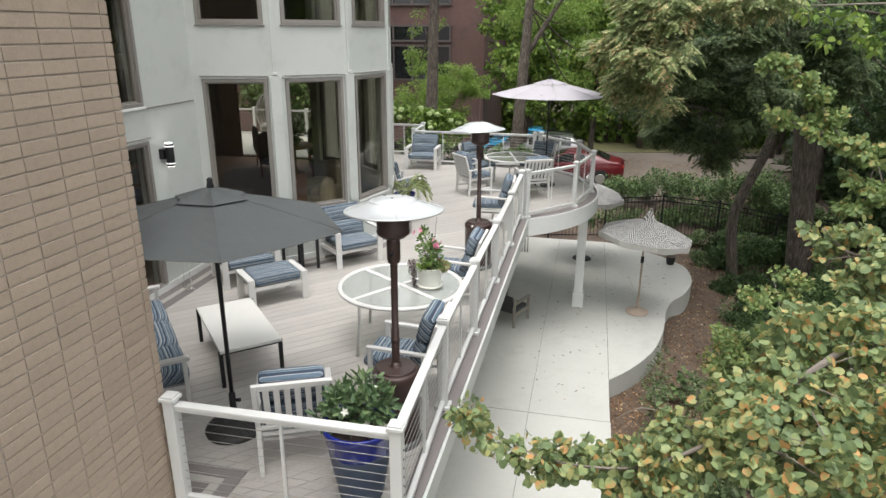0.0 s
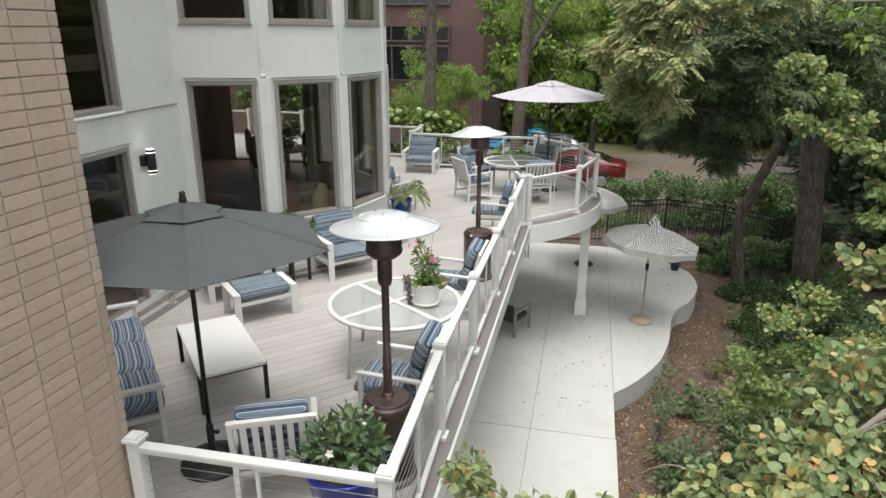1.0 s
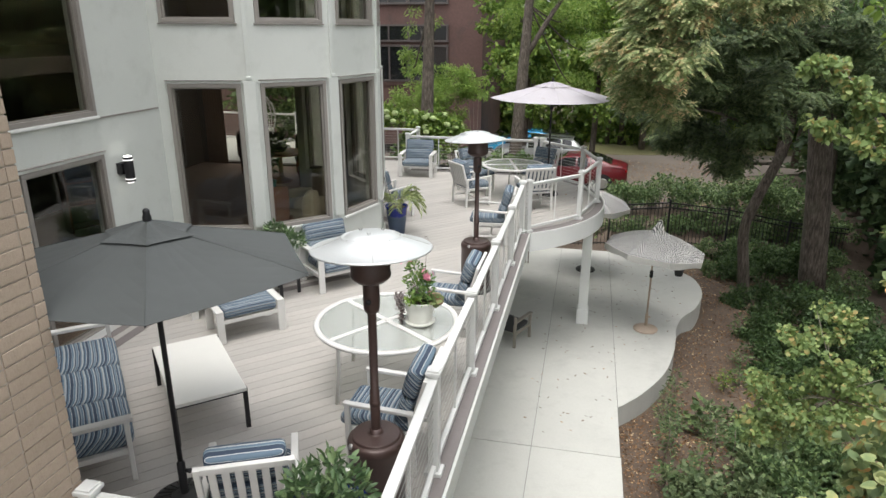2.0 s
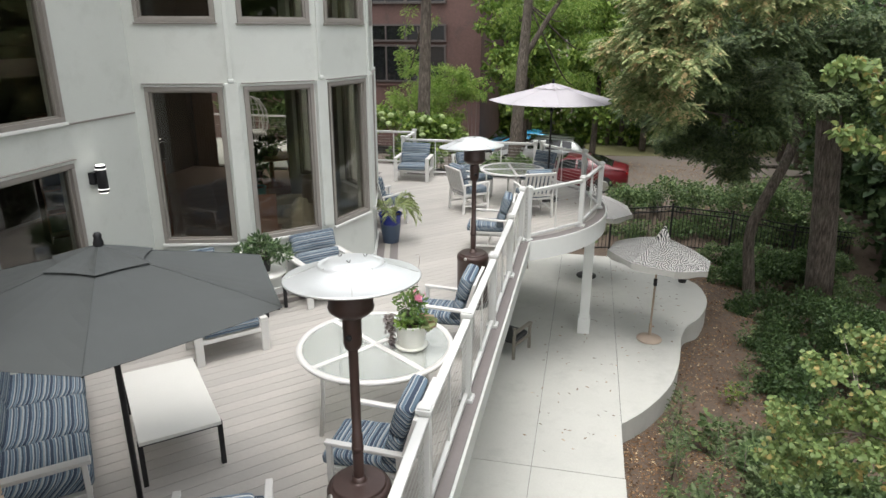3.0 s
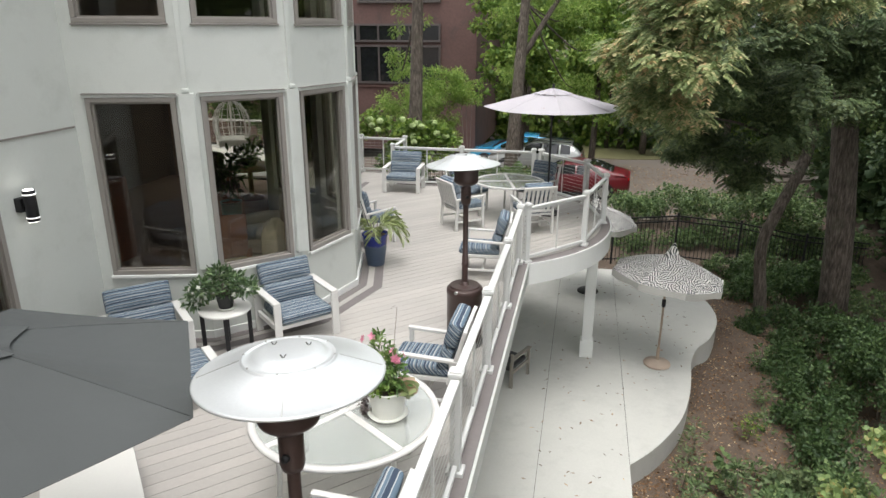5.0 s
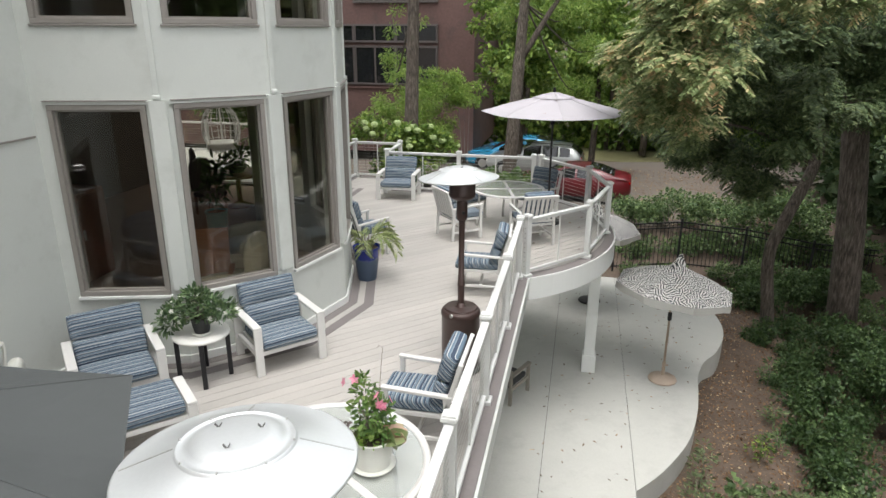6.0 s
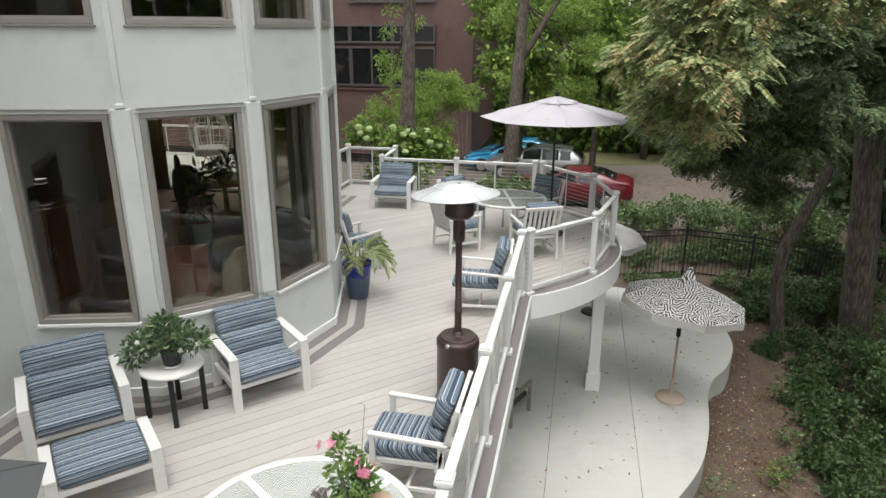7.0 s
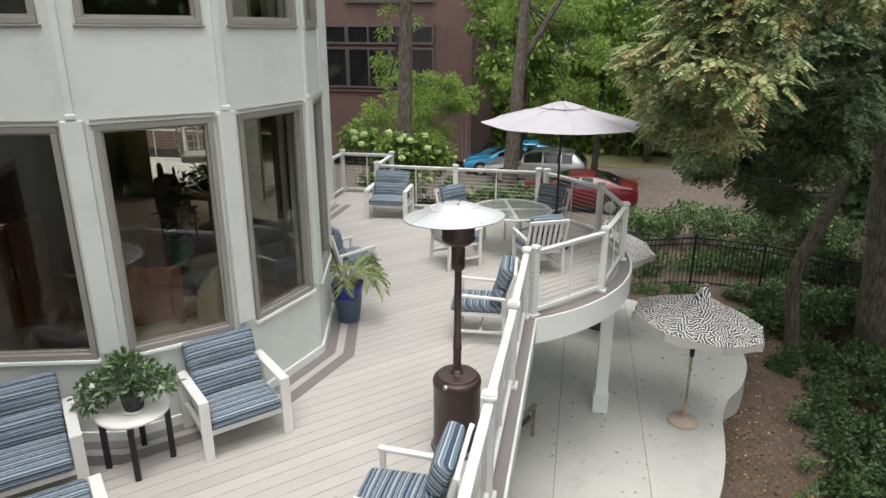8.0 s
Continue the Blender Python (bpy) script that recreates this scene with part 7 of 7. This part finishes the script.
shrub("understory_shrub", "green saplings and shrubs at the foot of the slope", [(4.1, 7.6, -3.05, 0.35, 0.45, 0.25), (4.9, 8.3, -3.1, 0.45, 0.5, 0.35), (4.2, 6.2, -2.8, 0.5, 0.6, 0.4), (5.1, 6.8, -2.7, 0.7, 0.8, 0.55)], 150, 0.16, 7500, 0.075, L_GROUND)


def sapling(x, y, h, label, n=60, size=0.12, leaf=None, template=OVAL):
    g = float(ground_z(x, y))
    s = thing("sapling", label, "sapling", m=pose(x, y, g))
    pts = [(0, 0, -0.05), (0.04, 0.02, h * 0.5), (0.0, -0.02, h)]
    part("stem", tube(bmesh.new(), pts, [0.012, 0.009, 0.004], 6), TWIG, s)
    ball = [(0, 0, h * 0.95, 0.12, 0.12, 0.10), (0.06, 0, h * 0.75, 0.18, 0.12, 0.05), (-0.06, 0.04, h * 0.52, 0.16, 0.2, 0.05), (0.05, -0.08, h * 0.35, 0.14, 0.14, 0.04)]
    at, d = in_balls(n, ball)
    scatter("foliage", at, d * (1, 1, 0.3) + (0, 0, 0.1), size * (0.5 + 0.3 * rng.random(n)), template, leaf or L_GROUND, s)


L_SEED = leaf_material("seedling_leaf", [(0.0, (0.07, 0.105, 0.046)), (0.6, (0.135, 0.185, 0.085)), (1.0, (0.23, 0.285, 0.14))], 0.5, 0.3)
for x, y, h in ((2.98, 9.15, 0.85), (2.72, 8.2, 0.75), (2.6, 6.9, 0.8), (3.3, 6.9, 0.8), (3.4, 7.9, 0.75)):
    sapling(x, y, h, "thin leafy sapling with pale green leaves beside the patio", 150, 0.12, L_SEED)
sapling(3.38, 8.4, 0.65, "low maple seedling with broad leaves", 90, 0.20, None, CLUMP)
sapling(4.05, 9.9, 0.4, "low bright green seedling on the soil", 110, 0.12, L_LIGHT)
for x, y, h in ((2.75, 7.3, 0.55), (3.0, 6.3, 0.55), (3.9, 8.8, 0.45), (3.7, 7.3, 0.6), (2.5, 6.1, 0.5), (4.4, 10.3, 0.35), (3.0, 8.5, 0.4), (4.7, 11.6, 0.35)):
    sapling(x, y, h, "thin dark green seedling among the mulch", 100, 0.13)
sapling(4.9, 12.9, 0.6, "leafy seedling under the trees", 70, 0.14)
bank = [(x, y, float(ground_z(x, y)) + 0.22, 0.5, 0.5, 0.28) for x, y in ((3.0, 5.6), (3.6, 6.2), (4.2, 6.9), (4.7, 7.7), (4.3, 5.5), (5.0, 6.4), (4.4, 8.4), (3.2, 4.8))]
shrub("seedling_bank", "bank of young maple seedlings covering the slope", bank, 190, 0.2, 8000, 0.085, L_SEED, CLUMP)

# fallen leaves
n = 230
at = np.column_stack([0.0 + 3.6 * rng.random(n) ** 0.8, 7 + 9.5 * rng.random(n), np.full(n, PATIO + 0.006)])
at = at[(at[:, 0] < 1.8) | (at[:, 1] > 9.5 + (at[:, 0] - 1.8) * 1.6)]
ob = scatter("leaf_litter", at, rng.normal(size=(len(at), 3)) * (1, 1, 0.05), 0.06 + 0.05 * rng.random(len(at)), NARROW, L_FALLEN, face=np.tile((0, 0, 1.0), (len(at), 1)) + rng.normal(size=(len(at), 3)) * 0.15)
tagged(ob, "scattered small brown leaves on the pale patio", "leaf litter", kind="stuff")
n = 52000
gx, gy = 1.95 + 7 * rng.random(n) ** 1.3, 4 + 15 * rng.random(n)
edge = np.interp(gy, [8.17, 8.8, 9.7, 10.6, 12.0, 12.65, 13.3, 14.3, 15.3, 16.6], [1.95, 2.42, 2.9, 3.16, 3.38, 3.6, 3.98, 4.28, 4.25, 3.4])
keep = gx > edge
at = np.column_stack([gx, gy, ground_z(gx, gy) + 0.012])[keep]
ob = scatter("leaf_litter", at, rng.normal(size=at.shape) * (1, 1, 0.15), 0.016 + 0.05 * rng.random(len(at)) ** 2.5, LEAF, L_FALLEN, face=np.tile((0, 0, 1.0), (len(at), 1)) + rng.normal(size=at.shape) * 0.4)
tagged(ob, "brown fallen leaves and mulch chips on the soil", "leaf litter", kind="stuff")
n = 2600
at = np.column_stack([2.5 + 6 * rng.random(n), 21.8 + 12 * rng.random(n), np.zeros(n)])
at[:, 2] = lot_z(at[:, 1]) + 0.01
ob = scatter("leaf_litter", at, rng.normal(size=at.shape) * (1, 1, 0.1), 0.05 + 0.07 * rng.random(n), LEAF, L_FALLEN, face=np.tile((0, 0, 1.0), (n, 1)))
tagged(ob, "orange-brown fallen leaves on the asphalt", "leaf litter", kind="stuff")
n = 14
at = np.column_stack([-0.6 + 1.6 * rng.random(n), 9.6 + 3.2 * rng.random(n), np.full(n, 0.008)])
ob = scatter("leaf_litter", at, rng.normal(size=at.shape) * (1, 1, 0.1), 0.07, LEAF, L_FALLEN, face=np.tile((0, 0, 1.0), (n, 1)))
tagged(ob, "a few brown leaves on the deck boards", "leaf litter", kind="stuff")


# far woods all round
def woods(name, label, boxes, n, size, material):
    b = np.array(boxes, float)
    w = (b[:, 1] - b[:, 0] + b[:, 3] - b[:, 2])
    pick = rng.choice(len(b), n // 26, p=w / w.sum())
    u = rng.random((len(pick), 3))
    c = np.column_stack([b[pick, 0] + (b[pick, 1] - b[pick, 0]) * u[:, 0], b[pick, 2] + (b[pick, 3] - b[pick, 2]) * u[:, 1], b[pick, 4] + (b[pick, 5] - b[pick, 4]) * u[:, 2] ** 1.1])
    balls = np.column_stack([c, 0.9 + 0.9 * u[:, 0], 0.9 + 0.9 * u[:, 1], 0.6 + 0.6 * u[:, 2]])
    at, d = in_balls(n, balls, 0.5)
    return tagged(scatter(name, at, d + rng.normal(size=d.shape) * 0.5, size * (0.6 + 0.8 * rng.random(n)), CLUMP, material), label, "woods", kind="stuff")


woods("far_woods", "dense green woods beyond the parking area", [(-6, 10, 41, 47, -2.4, 15), (8, 36, 40, 50, -2.6, 15), (-40, -4, 47, 54, 0, 16)], 64000, 0.40, L_LIGHT)
woods("far_thicket", "dense low thicket under the far trees", [(-5, 16, 41, 44, -3.2, 0.8)], 16000, 0.34, L_LIGHT)
woods("side_woods", "dark woods down the shaded slope", [(13, 19, 2, 40, -4.6, 14), (10.5, 14, 6, 30, -4.6, 2.0)], 56000, 0.34, L_DARK)
# back woods are out of view, added for window reflections and to block sky
woods("back_woods", "unseen green woods added behind and beside the garden", [(18, 30, -34, 2, -4, 7), (-6, 14, -40, -32, -3, 7)], 9000, 0.9, L_MID)
trunks = bmesh.new()
for k in range(36):
    x, y = (11 + 8 * random.random(), 3 + 36 * random.random()) if k % 2 else (-4 + 34 * random.random(), 38 + 6 * random.random())
    g = float(ground_z(x, y))
    tube(trunks, [(x, y, g - 0.2), (x + 0.2, y, g + 5), (x + 0.1 * (k % 5), y, g + 11)], [0.12 + 0.1 * random.random(), 0.11, 0.06], 7)
tagged(part("far_trunks", trunks, BARK), "slim dark trunks in the far woods", "woods", kind="stuff")


# ---- pieces: patio slabs, deck boards, bricks ----
SEAM = 1.893
for x0, x1 in ((-2.3, 0.446), (0.454, 1.9)):
    for y0, y1 in ((-9.0, 1.292), (1.308, 6.652), (6.668, 17.34)):
        if x1 > 1 and y1 > 7:
            x1 = SEAM - 0.004
        part("slab", prism(bmesh.new(), [(x0, y0), (x1, y0), (x1, y1), (x0, y1)], -3.62, PATIO), CONCRETE, patio)
part("slab", prism(bmesh.new(), [(SEAM + 0.004, 8.18)] + SLAB_EDGE[1:] + [(SEAM + 0.004, 17.34)], -3.62, PATIO), CONCRETE, patio)

s2 = math.sqrt(0.5)
FIELD = offset_line(DECK_EDGE, -0.16) + offset_line(BAY, 0.20)[::-1]
PITCH = 0.142
k = -12
while k * PITCH < 15.0:
    o0, o1 = k * PITCH + 0.0025, (k + 1) * PITCH - 0.0025
    k += 1
    # boards run along (1, 1); o is the distance across them
    bm = cut_piece(FIELD, [((-s2 * o0, s2 * o0), (s2, -s2)), ((-s2 * o1, s2 * o1), (-s2, s2))], -0.024, 0.0)
    if bm:
        part("board", bm, BOARD, deck)


def brick_mesh(length, h):
    return bm_box(-0.03, 0.0, 0, length, 0, h, 0.0025)


COURSE, LONG = 0.0841, 0.257
proto = {}


def shared(key, make):
    if key not in proto:
        me = bpy.data.meshes.new("brick")
        b = make()
        b.to_mesh(me)
        b.free()
        me.materials.append(BRICK)
        proto[key] = me
    return proto[key]


tan_wall = bpy.data.objects["wall_brick_core"]
tagged(tan_wall, "tan brick wall in stack bond with grey mortar joints")
count, rest = 0, []
for c in range(100):
    z = -1.018 + c * COURSE
    ends = [0.0665] + [-0.0115 - LONG * i for i in range(0, 30)]
    for y1, y0 in zip(ends, ends[1:]):
        length = y1 - y0 - 0.011
        d = 0.002 * math.sin(z * 61 + y0 * 37)
        if y0 > -1.56 and -0.15 < z < 3.95 and count < 310:
            ob = new("brick", shared(round(length, 3), lambda: brick_mesh(length, COURSE - 0.011)))
            ob.location = (BX + d, y0 + 0.0055, z)
            ob.parent = tan_wall
            count += 1
        else:
            rest.append((y0 + 0.0055, length, z, d))
bm = bmesh.new()
for y0, length, z, d in rest:
    if y0 > -7:
        box(bm, BX - 0.03 + d, BX + d, y0, y0 + length, z, z + COURSE - 0.011)
tagged(part("bricks_beyond", bm, BRICK, tan_wall), "more tan bricks of the same wall", kind="stuff")
# north face of the brick corner
bm = bmesh.new()
for c in range(100):
    z = -1.018 + c * COURSE
    x = BX - 0.033
    while x > -4.6:
        box(bm, x - LONG + 0.011, x, 0.045, 0.0655, z, z + COURSE - 0.011)
        x -= LONG
tagged(part("bricks_return", bm, BRICK, tan_wall), "tan bricks of the return wall", kind="stuff")
